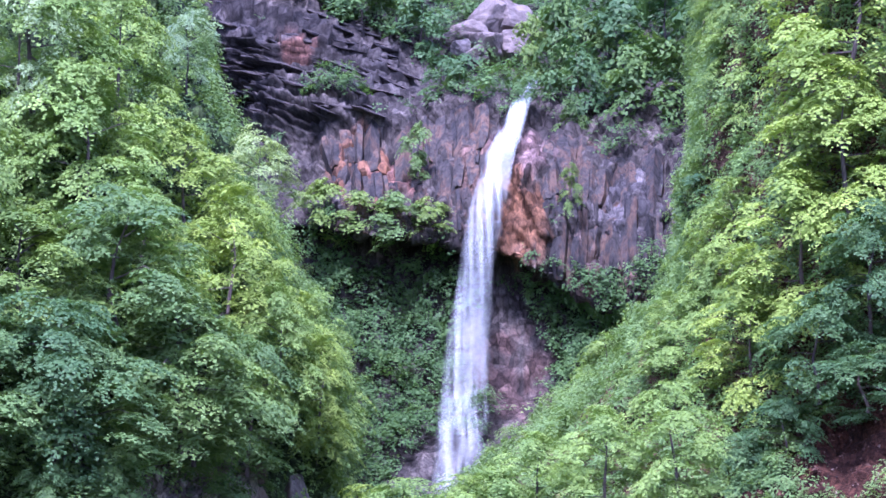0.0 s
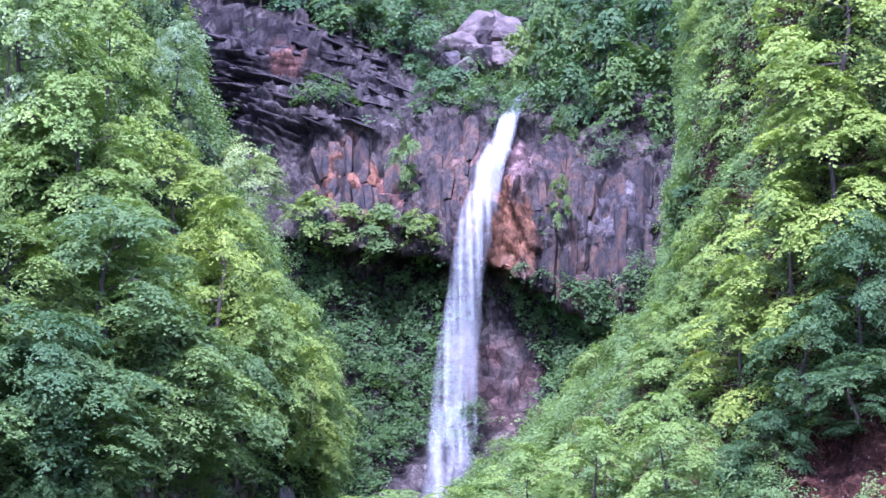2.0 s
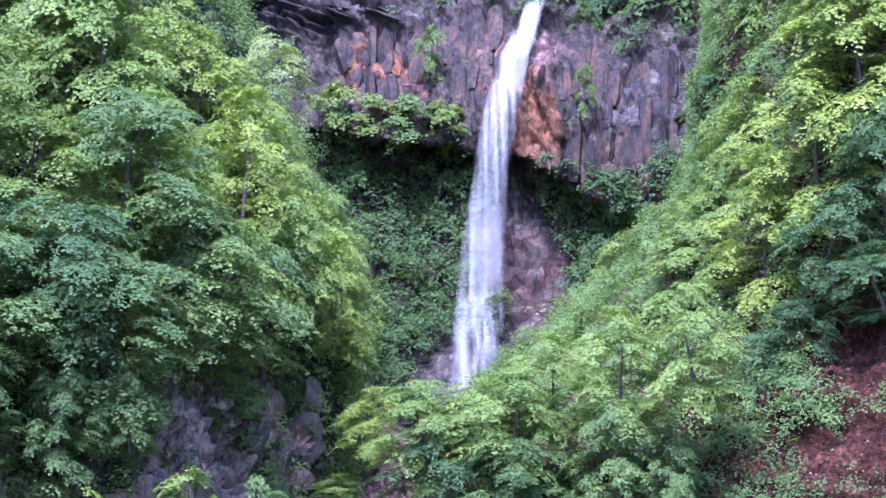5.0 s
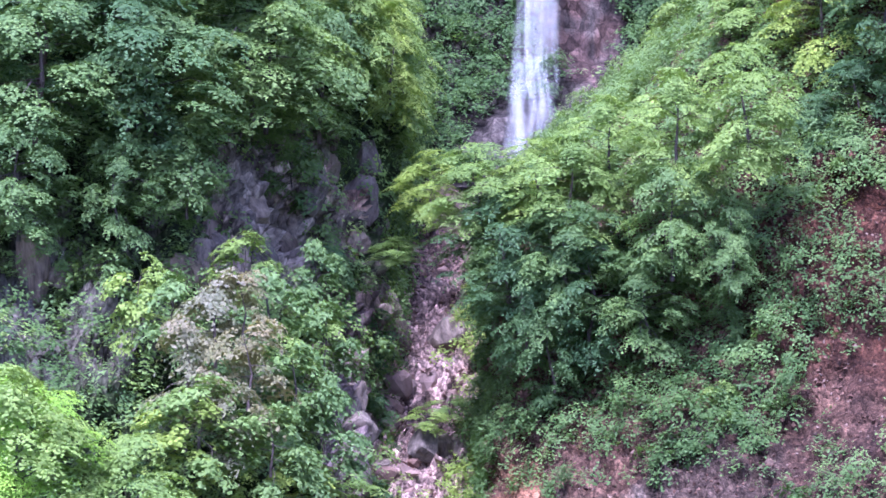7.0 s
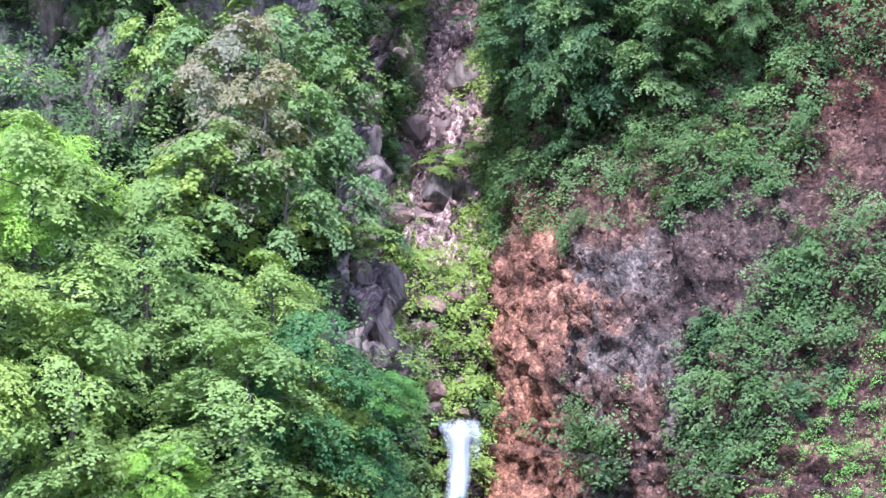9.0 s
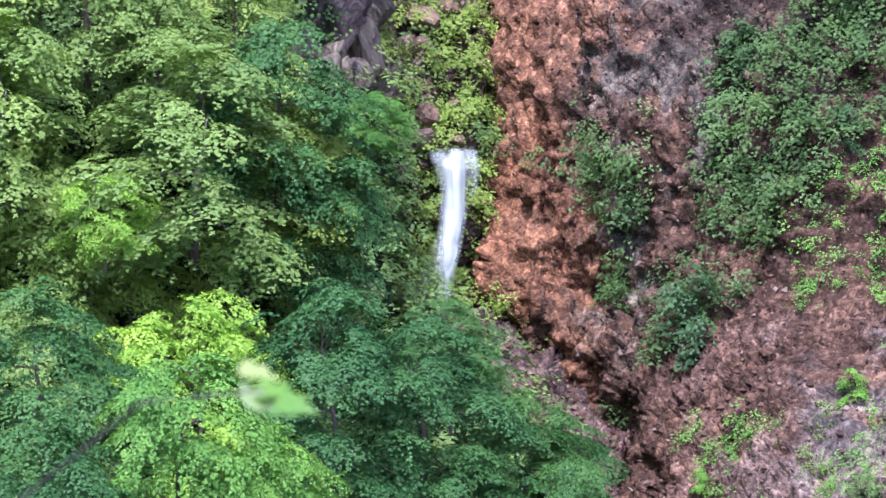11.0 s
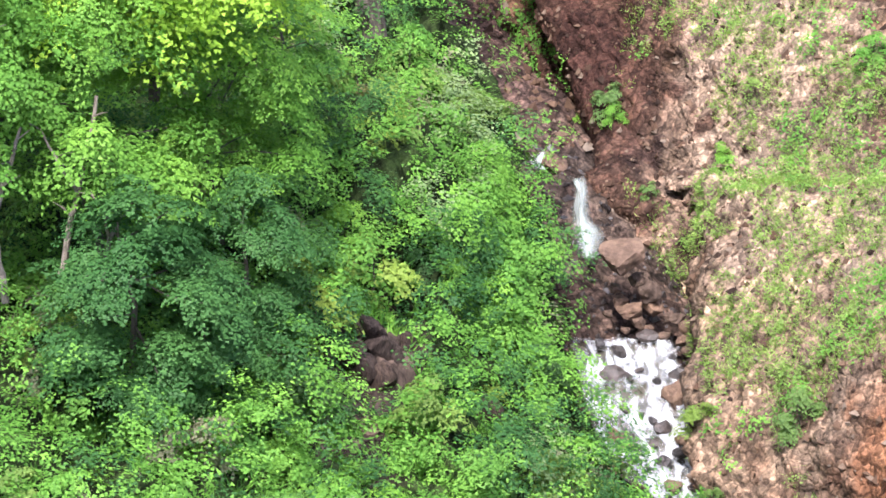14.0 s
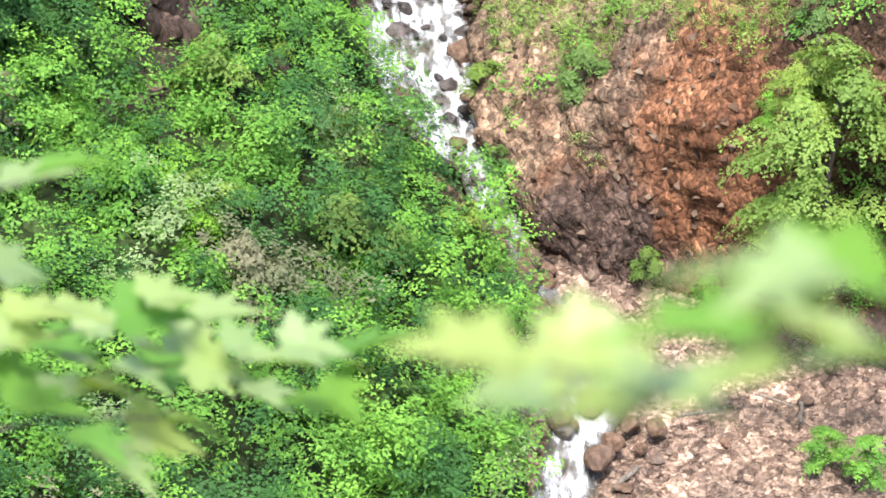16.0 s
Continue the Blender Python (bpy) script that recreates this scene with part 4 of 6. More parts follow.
RAPIDS = [
    [(8.7, 147.3, 6.9), (10.8, 147.8, 6.7), (12.4, 147.7, 6.8)],
    [(9.0, 144.4, 6.3), (11.4, 145.2, 6.0), (13.0, 145.2, 6.0)],
    [(9.4, 141.5, 5.7), (11.5, 142.2, 5.4), (12.8, 142.2, 5.4)],
    [(10.2, 139.4, 5.2), (12.1, 139.9, 5.0), (13.2, 139.9, 5.0)],
    [(11.9, 137.6, 4.6), (12.7, 137.8, 4.5), (13.5, 137.9, 4.5)],
    [(12.3, 135.6, 4.1), (13.0, 135.8, 4.0), (13.8, 135.9, 4.0)],
    [(13.2, 134.1, 3.6), (13.7, 134.3, 3.5), (14.1, 134.4, 3.5)],
    [(13.6, 131.3, 3.0), (14.4, 131.5, 2.9), (15.3, 131.5, 2.9)],
    [(14.6, 129.2, 2.5), (15.5, 129.4, 2.4), (16.5, 129.4, 2.4)],
    [(14.7, 127.3, 2.1), (15.9, 127.5, 2.0), (17.0, 127.6, 2.0)],
    [(13.9, 124.8, 1.7), (14.7, 125.0, 1.6), (16.0, 125.0, 1.6)],
    [(13.2, 122.2, 1.2), (14.1, 122.4, 1.1), (15.2, 122.4, 1.1)],
    [(12.1, 117.6, 0.7), (13.0, 117.8, 0.6), (14.0, 117.8, 0.6)],
]
rap = loft(RAPIDS, [20, 20], [18] * 12, 2)
rap[..., 2] += 0.18 * fbm(rap * np.array([1.2, 0.8, 1]), 4, 81) + 0.12
me = grid_mesh("brook", rap)
foam = np.interp(np.linspace(0, 12, rap.shape[0]), range(13), [1, 1, 1, 0.95, 0.95, 0.85, 0.5, 0.3, 0.35, 0.75, 1, 1, 1])
edge = np.linspace(0, 1, rap.shape[1])[None]
shore = np.clip(np.minimum(edge, 1 - edge) * 5 + 0.25 + 0.7 * fbm(rap * np.array([0.9, 0.7, 0.5]), 3, 83), 0, 1)
att = me.color_attributes.new("thick", "FLOAT_COLOR", "POINT")
att.data.foreach_set("color", np.repeat((foam[:, None] * shore).reshape(-1, 1), 4, 1).astype(np.float32).ravel())
me.materials.append(FOAM)
tagged(new("brook", me), "white foaming brook running among dark boulders", "brook", kind="structure")
low = rap.copy()
low[..., 2] -= 0.22
me = grid_mesh("brook_water", low)
me.materials.append(POOL)
tagged(new("brook_water", me), "clear brown shallow water of the brook", "brook", kind="structure")

# ---- boulders ----
def boulder_mesh(seed, material, detail=2):
    """A broken stone: cut by random planes, its edges worn."""
    rr = np.random.default_rng(seed)
    bm = bmesh.new()
    bmesh.ops.create_icosphere(bm, subdivisions=detail, radius=1)
    q = np.array([v.co[:] for v in bm.verts])
    planes = unit(rr.normal(size=(16, 3)))
    reach = rr.uniform(0.6, 0.98, 16)
    dots = q @ planes.T
    k = np.min(np.where(dots > 0.15, reach / np.maximum(dots, 0.15), 9), axis=1)
    k = np.minimum(k, 1.25) + 0.08 * fbm(q * 2.2 + seed, 3, seed)
    for v, f in zip(bm.verts, k):
        v.co *= float(f)
        v.co.z *= 0.75
    me = bpy.data.meshes.new("boulder")
    bm.to_mesh(me)
    bm.free()
    me.materials.append(material)
    return me


TAN_STONES = [boulder_mesh(i, STONE_TAN) for i in range(1, 8)]
CRAG_STONES = [boulder_mesh(i, STONE_CRAG, 4) for i in range(50, 55)]
FACE_STONES = [boulder_mesh(i, STONE_FACE, 4) for i in range(60, 66)]
PALE_STONES = [boulder_mesh(i, STONE_PALE) for i in range(40, 45)]
BIG_STONES = [boulder_mesh(i, STONE_TAN, 4) for i in range(20, 24)]
SLOPE_STONES = [boulder_mesh(i, STONE_SLOPE, 3) for i in range(6, 10)]
WET_STONES = [boulder_mesh(i, STONE_WET) for i in range(10, 14)]
stones = random.Random(9)


def boulder(meshes, at, size, label, group, sink=0.25):
    ob = new("boulder", stones.choice(meshes))
    s = size / 2
    ob.matrix_world = Matrix.Translation((at[0], at[1], at[2] + s * (0.72 - sink))) @ Euler((stones.uniform(-0.4, 0.4), stones.uniform(-0.4, 0.4), stones.uniform(0, 6.28))).to_matrix().to_4x4() @ Matrix.Diagonal((s * stones.uniform(0.85, 1.25), s * stones.uniform(0.8, 1.1), s * stones.uniform(0.8, 1.15), 1))
    return tagged(ob, label, "boulder", group)


for at, size in [((10.6, 149.1, 9.0), 2.3), ((11.7, 149.4, 7.7), 1.4), ((11.0, 148.7, 7.2), 1.2), ((11.9, 149.2, 7.2), 1.1), ((8.3, 153.4, 11.1), 1.3), ((11.3, 148.6, 6.9), 0.9), ((12.7, 148.7, 6.9), 0.9), ((10.7, 149.5, 7.3), 0.8), ((12.9, 147.8, 6.5), 0.7)]:
    boulder(BIG_STONES, at, size * 0.8, "large tan boulder wedged beside the brook", "boulders of the brook")
for at, size in [((12.3, 144.2, 5.9), 1.2), ((10.4, 141.4, 5.2), 1.3), ((11.9, 139.1, 4.9), 0.8), ((15.5, 126.1, 2.0), 1.1), ((15.4, 123.3, 1.6), 1.2), ((15.9, 124.4, 1.8), 0.9), ((14.3, 125.4, 1.9), 1.0), ((12.4, 122.5, 1.4), 1.4), ((17.4, 124.9, 2.0), 1.0), ((14.2, 133.3, 3.4), 0.8), ((13.2, 134.6, 3.8), 0.7), ((15.4, 134.2, 3.5), 0.7), ((16.7, 125.3, 1.9), 0.8), ((14.6, 133.1, 3.3), 0.7)]:
    boulder(TAN_STONES, at, size, "reddish boulder at the water's edge", "boulders of the brook")
for at, size in [((10.1, 145.4, 6.2), 1.0), ((10.5, 146.7, 6.6), 0.6), ((10.7, 145.4, 6.2), 0.6), ((11.6, 147.8, 6.7), 0.8), ((12.6, 145.5, 6.2), 0.8), ((11.8, 142.5, 5.5), 0.8), ((11.7, 140.4, 5.2), 0.8), ((10.6, 140.3, 5.2), 0.7), ((9.8, 147.0, 6.8), 0.6), ((11.8, 145.2, 6.2), 0.4), ((10.5, 143.4, 5.9), 0.4), ((11.2, 145.7, 6.4), 0.35), ((11.5, 142.9, 5.7), 0.4), ((12.4, 141.1, 5.3), 0.6), ((13.0, 137.0, 4.5), 0.6), ((13.0, 135.7, 4.2), 0.9), ((12.7, 139.2, 4.9), 0.5), ((12.3, 143.2, 5.6), 0.5), ((14.5, 125.0, 1.8), 0.7), ((15.3, 126.8, 2.2), 0.6), ((11.4, 141.5, 5.4), 0.5), ((11.1, 143.2, 5.8), 0.35), ((12.4, 146.6, 6.5), 0.4), ((10.6, 141.9, 5.5), 0.5)]:
    boulder(WET_STONES, at, size, "dark wet boulder standing in the rapids", "wet boulders in the rapids", 0.45)
for at, size in [((10.5, 149.5, 7.9), 0.6), ((12.2, 147.7, 6.8), 0.5), ((11.7, 148.1, 6.9), 0.4), ((13.1, 148.1, 6.9), 0.6), ((11.3, 149.4, 8.2), 0.7), ((12.5, 148.8, 7.1), 0.6), ((13.0, 147.1, 6.5), 0.5), ((10.2, 148.7, 7.2), 0.5), ((10.8, 148.2, 6.8), 0.4), ((10.0, 141.7, 5.5), 0.7), ((10.0, 140.0, 5.1), 0.8), ((10.7, 139.1, 4.9), 0.7), ((12.5, 141.8, 5.4), 0.6), ((13.0, 133.9, 3.7), 0.6), ((13.6, 132.3, 3.3), 0.6), ((14.5, 132.5, 3.2), 0.8), ((14.3, 135.0, 3.7), 0.5), ((14.7, 125.2, 1.9), 0.6), ((16.8, 124.1, 1.8), 0.5), ((12.9, 123.7, 1.5), 0.8), ((12.0, 122.9, 1.4), 0.9), ((16.1, 122.5, 1.3), 0.6)]:
    boulder(TAN_STONES, at, size, "small reddish boulder beside the brook", "boulders of the brook")
for at, size in [((1.3, 137.2, 11.7), 1.1), ((0.6, 136.3, 11.1), 1.2), ((1.0, 135.9, 10.8), 1.3), ((1.7, 135.8, 10.6), 1.4), ((1.5, 136.7, 11.1), 1.3), ((2.4, 137.1, 11.1), 0.9), ((2.9, 137.0, 10.9), 0.8), ((2.0, 136.5, 10.8), 1.0), ((5.3, 137.1, 8.7), 0.9), ((5.1, 137.2, 9.1), 0.7)]:
    ob = boulder(SLOPE_STONES, at, size, "dark broken rock cropping out of the slope", "rocks of the slope", 0.72)
    ob.matrix_world = ob.matrix_world @ Matrix.Diagonal((0.75, 0.75, 1.5, 1))
for at, size in [((2.5, 331.1, 108.6), 4.4), ((4.2, 333.0, 109.9), 5.0), ((6.6, 333.9, 110.3), 5.0), ((8.2, 333.9, 109.5), 4.0), ((4.6, 329.3, 107.1), 4.6), ((7.0, 330.2, 107.2), 4.4), ((1.7, 328.3, 107.0), 2.4), ((3.2, 327.4, 106.1), 2.6)]:
    boulder(CRAG_STONES, at, size, "weathered grey rock of the outcrop above the waterfall", "rocks above the fall", 0.72)
for at, size in [((-6.1, 211.8, 35.1), 1.6), ((-6.4, 211.1, 33.8), 1.8), ((-7.3, 209.3, 32.3), 1.5), ((-4.4, 211.7, 33.7), 1.2), ((-6.2, 217.4, 39.3), 2.2), ((-6.7, 216.2, 38.0), 1.6), ((-5.0, 218.5, 39.8), 1.8), ((-6.8, 229.0, 45.0), 1.2), ((-8.9, 224.9, 44.3), 2.0)]:
    boulder(TAN_STONES, at, size, "pale boulder in the steep gully", "boulders of the gully")


upper_end, lower_end = Vector((13.4, 134.7, 3.5)), Vector((15.1, 129.6, 2.5))
for k in range(26):
    q = upper_end.lerp(lower_end, (k + stones.random()) / 26) + Vector((stones.uniform(-0.9, 0.9), stones.uniform(-0.5, 0.5), 0.05))
    boulder(TAN_STONES if k % 3 else WET_STONES, q, stones.uniform(0.35, 0.95), "rounded reddish stone in the shallow brook", "stones of the shallow brook", 0.35)


def crop_out(g, n, zones, per_m2, seed, sizes, meshes, label, group, tall, most):
    """Blocks of bare rock cropping out of a slope inside the zones (centre, radius)."""
    inside = away(zones, soft=0.5, seed=seed)
    p, nn = sow(g, n, per_m2, lambda p, n: 1 - inside(p, n), seed)
    for q in np.random.default_rng(seed).permutation(p)[:most]:
        size = stones.uniform(*sizes)
        ob = boulder(meshes, q, size, label, group, 0.85)
        ob.matrix_world = ob.matrix_world @ Matrix.Diagonal((0.8, 0.8, tall * stones.uniform(0.8, 1.2), 1))


crop_out(spur, spur_n, [((-15.8, 228.4, 61.9), 5.5), ((-12.3, 237.0, 62.5), 4.5), ((-19.2, 219.4, 57.5), 2.6), ((-9.0, 238.0, 57.0), 3.0), ((-29.9, 214.1, 57.0), 2.2), ((-25.3, 207.1, 53.3), 2.0), ((-9.5, 219.0, 49.0), 2.6), ((-9.7, 215.0, 46.0), 2.4)], 0.1, 141, (1.4, 3.4), FACE_STONES, "weathered grey rock cropping out of the wooded hillside", "rocks of the hillside", 1.6, 46)
crop_out(spur, spur_n, [((-8.9, 212.0, 41.0), 3.6), ((-11.2, 207.0, 40.5), 3.2)], 0.12, 142, (1.4, 3.0), FACE_STONES, "dark grey rock of the crag beside the cascade", "rocks of the hillside", 1.8, 16)
crop_out(bed, bed_n, [((-7.0, 244.0, 53.0), 4.0), ((-6.8, 236.0, 49.0), 3.6), ((-8.5, 228.0, 46.0), 3.0)], 0.1, 143, (1.2, 3.4), FACE_STONES + PALE_STONES + PALE_STONES, "tan and grey rock of the steep gully", "rocks of the gully", 1.3, 22)


def fan_mask(p, n):
    return np.clip((137 - p[..., 1]) / 3, 0, 1) * np.clip((p[..., 0] - 9.5) / 2, 0, 1) * (p[..., 0] < 26) * (p[..., 1] > 112)


p, n = sow(bed, bed_n, 1.2, fan_mask, 31)
for q in np.random.default_rng(35).permutation(p)[:120]:
    boulder(PALE_STONES if stones.random() < 0.75 else TAN_STONES, q, 0.16 + 0.5 * stones.random() ** 2.2, "broken reddish stone lying on the rubble fan", "stones of the rubble fan", 0.2)


def gully_mask(p, n):
    return np.clip((p[..., 1] - 222) / 6, 0.12, 1) * (p[..., 1] > 205) * (p[..., 1] < 262)


def rubble(name, p, size, r, material, label):
    """Many small angular stones in one mesh."""
    k = len(p)
    d = np.array([[1, 0, 0], [0, 1, 0], [-1, 0, 0], [0, -1, 0], [0, 0, 1], [0, 0, -1]], dtype=float)
    s = size * np.clip(r.lognormal(0, 0.5, (k, 1, 1)), 0.3, 2.4)
    v = p[:, None] + d * s * r.uniform(0.6, 1.3, (k, 6, 1)) + r.normal(size=(k, 6, 3)) * s * 0.25
    f = np.array([[0, 1, 4, 4], [1, 2, 4, 4], [2, 3, 4, 4], [3, 0, 4, 4], [1, 0, 5, 5], [2, 1, 5, 5], [3, 2, 5, 5], [0, 3, 5, 5]])[:, :3]
    me = bpy.data.meshes.new(name)
    tri = (f[None] + (np.arange(k) * 6)[:, None, None]).reshape(-1, 3)
    me.from_pydata(v.reshape(-1, 3).tolist(), [], tri.tolist())
    me.materials.append(material)
    return tagged(new(name, me), label, "rubble", kind="stuff")


r = np.random.default_rng(78)
p, n = sow(bed, bed_n, 30, fan_mask, 32)
rubble("rubble", p, 0.055, r, FAN_CLASTS, "small reddish stones of the rubble fan")
p, n = sow(bed, bed_n, 1.6, gully_mask, 33)
rubble("rubble", p, 0.16, r, FAN_CLASTS, "loose broken rock in the steep gully")
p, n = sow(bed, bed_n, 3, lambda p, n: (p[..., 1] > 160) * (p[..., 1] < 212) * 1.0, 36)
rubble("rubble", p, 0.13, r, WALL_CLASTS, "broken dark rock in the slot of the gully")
p, n = sow(bed, bed_n, 5, lambda p, n: (p[..., 1] > 138) * (p[..., 1] < 160) * 1.0, 34)
rubble("rubble", p, 0.1, r, STONE_WET, "small dark stones beside the rapids")

# driftwood on the fan
def log(at, length, radius, turn, tilt, label):
    verts, quads = [], []
    tube(verts, quads, [(-length / 2, 0, 0), (-length / 6, 0.03, 0.02), (length / 6, -0.02, 0.03), (length / 2, 0.02, 0)], [radius, radius * 1.05, radius * 0.95, radius * 0.8], 8)
    k = len(verts)
    quads.append((0, 3, 2, 1))
    quads.append((0, 5, 4, 3))
    quads.append((0, 7, 6, 5))
    e = k - 8
    quads.append((e, e + 1, e + 2, e + 3))
    quads.append((e, e + 3, e + 4, e + 5))
    quads.append((e, e + 5, e + 6, e + 7))
    me = bpy.data.meshes.new("log")
    me.from_pydata(verts, [], quads)
    me.materials.append(PALE_BARK)
    ob = new("log", me)
    ob.matrix_world = pose(at[0], at[1], at[2] + radius * 0.8, 0, tilt, turn)
    return tagged(ob, label, "log", "driftwood on the rubble fan")


log((20.7, 123.8, 1.7), 1.1, 0.16, 55, -8, "short brown log on the rubble fan")
log((21.3, 125.5, 2.9), 1.3, 0.05, -25, 6, "thin grey driftwood stick on the rubble")
log((22.1, 124.9, 2.8), 1.0, 0.07, 80, -10, "grey driftwood stump among stones")
log((18.9, 125.4, 2.4), 1.6, 0.05, 20, 3, "thin grey driftwood stick on the rubble")
log((16.3, 123.0, 1.4), 1.5, 0.09, 50, -4, "bleached driftwood branch by the water")

# ---- trees ----
wide_tree = kind_of("tree", "broad-leaved tree with layered green sprays on the hillside", 10, 4.2, 17, 0.185, LEAF_MID, 101, low=-0.2)
light_tree = kind_of("tree", "light green tree with layered sprays", 10, 4.2, 17, 0.185, LEAF_LIGHT, 121, low=-0.2)
round_tree = kind_of("tree", "round-crowned deciduous tree on the gorge side", 9, 4.0, 17, 0.185, LEAF_DEEP, 102, low=-0.25)
bright_tree = kind_of("tree", "yellow-green tree in fresh leaf", 10, 4.4, 21, 0.145, LEAF_BRIGHT, 103, low=0.05, cover=0.85, wide_pad=0.23)
pale_tree = kind_of("tree", "pale green tree at the edge of the woods", 9, 4.0, 12, 0.17, LEAF_PALE, 104, low=0.1, cover=0.8, wide_pad=0.24)
maple_tree = kind_of("tree", "dark green maple above the gully", 9, 4.0, 18, 0.15, LEAF_MAPLE, 132, low=-0.25)
fresh_tree = kind_of("tree", "fresh green tree on the lower slope", 10, 4.2, 17, 0.15, LEAF_FRESH, 131, low=-0.1, lean=1.0)
airy_tree = kind_of("tree", "open tree with bare grey limbs under green sprays", 10, 4.2, 15, 0.15, LEAF_FRESH, 108, low=0.12, lean=1.6, cover=0.85)
light_bush = kind_of("bush", "light green bush by the gully", 3, 1.8, 7, 0.19, LEAF_LIGHT, 115, low=-0.5, tag="bush", wide_pad=0.36)
small_bush = kind_of("bush", "dense green bush on the rocky slope", 3, 1.8, 7, 0.19, LEAF_MID, 105, low=-0.5, tag="bush", wide_pad=0.36)
deep_bush = kind_of("bush", "dark green bush on the rocky slope", 3, 1.8, 7, 0.19, LEAF_DEEP, 109, low=-0.5, tag="bush", wide_pad=0.36)
herb_bush = kind_of("bush", "low fresh green bush by the brook", 2.4, 1.6, 8, 0.13, LEAF_HERB, 106, low=-0.5, tag="bush", wide_pad=0.34)
dry_bush = kind_of("bush", "pinkish grey flowering bush on the slope", 2.6, 1.6, 8, 0.12, LEAF_DRY, 107, low=-0.5, tag="bush", cover=0.8, wide_pad=0.33)
kinds = [maple_tree, fresh_tree, light_tree, light_bush, wide_tree, round_tree, bright_tree, pale_tree, airy_tree, small_bush, deep_bush, herb_bush, dry_bush]
turns = random.Random(5)


def plant(kind, label, group, places):
    for at, wide, tall in places:
        set_tree(kind, at, wide, tall, turns.uniform(0, 6.28), label, group)


plant(wide_tree, "tall broad-leaved tree with layered light green sprays", "trees of the wooded hillside", [
    ((-26.7, 222.0, 78.4), 11, 10), ((-20.5, 224.7, 78.6), 12, 11), ((-32.6, 222.7, 85.7), 12, 14)])
plant(round_tree, "dark green tree on the lower wooded hillside", "trees of the wooded hillside", [
    ((-23.9, 216.6, 71.8), 11, 10), ((-29.7, 217.8, 73.2), 9, 10)])
plant(light_tree, "tall light green tree with layered sprays", "trees of the wooded hillside", [
    ((-28.0, 238.5, 95.3), 12, 14), ((-22.8, 245.2, 94.5), 9, 12), ((-24.2, 235.8, 86.9), 11, 12), ((-18.0, 244.5, 85.7), 9, 9), ((-29.1, 235.3, 85.7), 8, 10), ((-14.0, 245.0, 82.6), 6, 7), ((-19.9, 230.6, 81.5), 8, 6), ((-8.8, 243.7, 74.2), 5, 8), ((-14.7, 237.1, 79.3), 9, 11), ((-11.5, 241.5, 75.7), 7, 9), ((-8.4, 243.8, 71.1), 6, 9), ((-10.9, 235.6, 74.3), 6, 8), ((-8.5, 239.8, 71.7), 5, 7)])
plant(pale_tree, "pale green tree leaning out from the woods", "trees of the wooded hillside", [
    ((-13.1, 250.6, 88.3), 6, 7), ((-18.8, 255.2, 98.2), 5, 6), ((-28.9, 236.2, 96.2), 7, 10)])
plant(wide_tree, "green tree on the shaded lower slope", "trees of the wooded hillside", [
    ((-29.3, 213.9, 70.9), 11, 9), ((-22.0, 216.8, 69.5), 11, 9), ((-16.0, 225.3, 71.4), 9, 9), ((-16.7, 223.2, 72.7), 11, 10), ((-13.0, 233.6, 70.8), 8, 9), ((-30.0, 210.9, 64.0), 7, 7), ((-24.2, 213.6, 63.6), 5, 6), ((-20.3, 216.0, 64.6), 5, 6)])
plant(light_tree, "light green tree on the crumbling spur", "trees of the rock spur", [
    ((27.0, 232.5, 94.9), 13, 14), ((22.9, 245.4, 92.2), 7, 9), ((26.4, 227.4, 86.8), 11, 11), ((19.5, 238.6, 81.7), 7, 8),
    ((23.5, 228.3, 80.6), 10, 9), ((18.2, 237.1, 75.9), 7, 8), ((13.9, 241.5, 70.4), 7, 6), ((8.2, 245.8, 66.8), 6, 5), ((20.2, 228.9, 74.4), 8, 8), ((15.8, 235.4, 72.4), 8, 7), ((11.3, 237.7, 66.8), 8, 6)])
plant(light_tree, "light green tree at the edge of the spur", "trees of the rock spur", [((21.5, 249.2, 95.8), 6, 8), ((19.5, 250.2, 88.2), 4, 6), ((20.6, 252.8, 100.0), 5, 6), ((15.7, 245.2, 77.4), 3, 3)])
# deep-leaved kind used so that its colour gives the shade of this corner
plant(round_tree, "leafy tree, darkened for shade, hanging over the red rock", "trees of the rock spur", [((23.9, 222.5, 74.1), 7, 7), ((27.1, 221.9, 79.1), 7, 8), ((26.6, 219.4, 72.2), 7, 4.5), ((21.6, 222.3, 68.4), 5, 5), ((19.0, 222.6, 66.0), 5, 5)])
plant(light_tree, "spreading tree overhanging the gully", "trees of the rock spur", [
    ((-2.2, 224.0, 63.0), 8, 5), ((-5.6, 227.9, 63.2), 5, 4), ((-7.9, 229.8, 59.0), 4, 1.6), ((1.7, 222.0, 63.2), 7, 5)])
plant(round_tree, "dark leafy tree clinging to the rock spur", "trees of the rock spur", [
    ((-0.5, 221.9, 59.3), 8, 7), ((2.3, 218.7, 53.7), 5, 7), ((0.6, 219.8, 55.8), 5, 6), ((4.5, 218.8, 56.5), 6, 7)])
plant(light_tree, "light green tree on the brow of the rock spur", "trees of the rock spur", [
    ((3.4, 219.9, 62.8), 8, 6), ((6.0, 220.9, 65.3), 7, 6), ((10.0, 216.8, 66.2), 7, 7), ((14.3, 213.5, 67.6), 7, 7)])
plant(wide_tree, "green tree clinging to the rock spur", "trees of the rock spur", [
    ((3.4, 218.4, 59.0), 7, 6), ((9.6, 215.2, 61.0), 6, 7), ((8.3, 216.7, 56.2), 6, 6), ((13.0, 213.5, 59.7), 4, 6)])
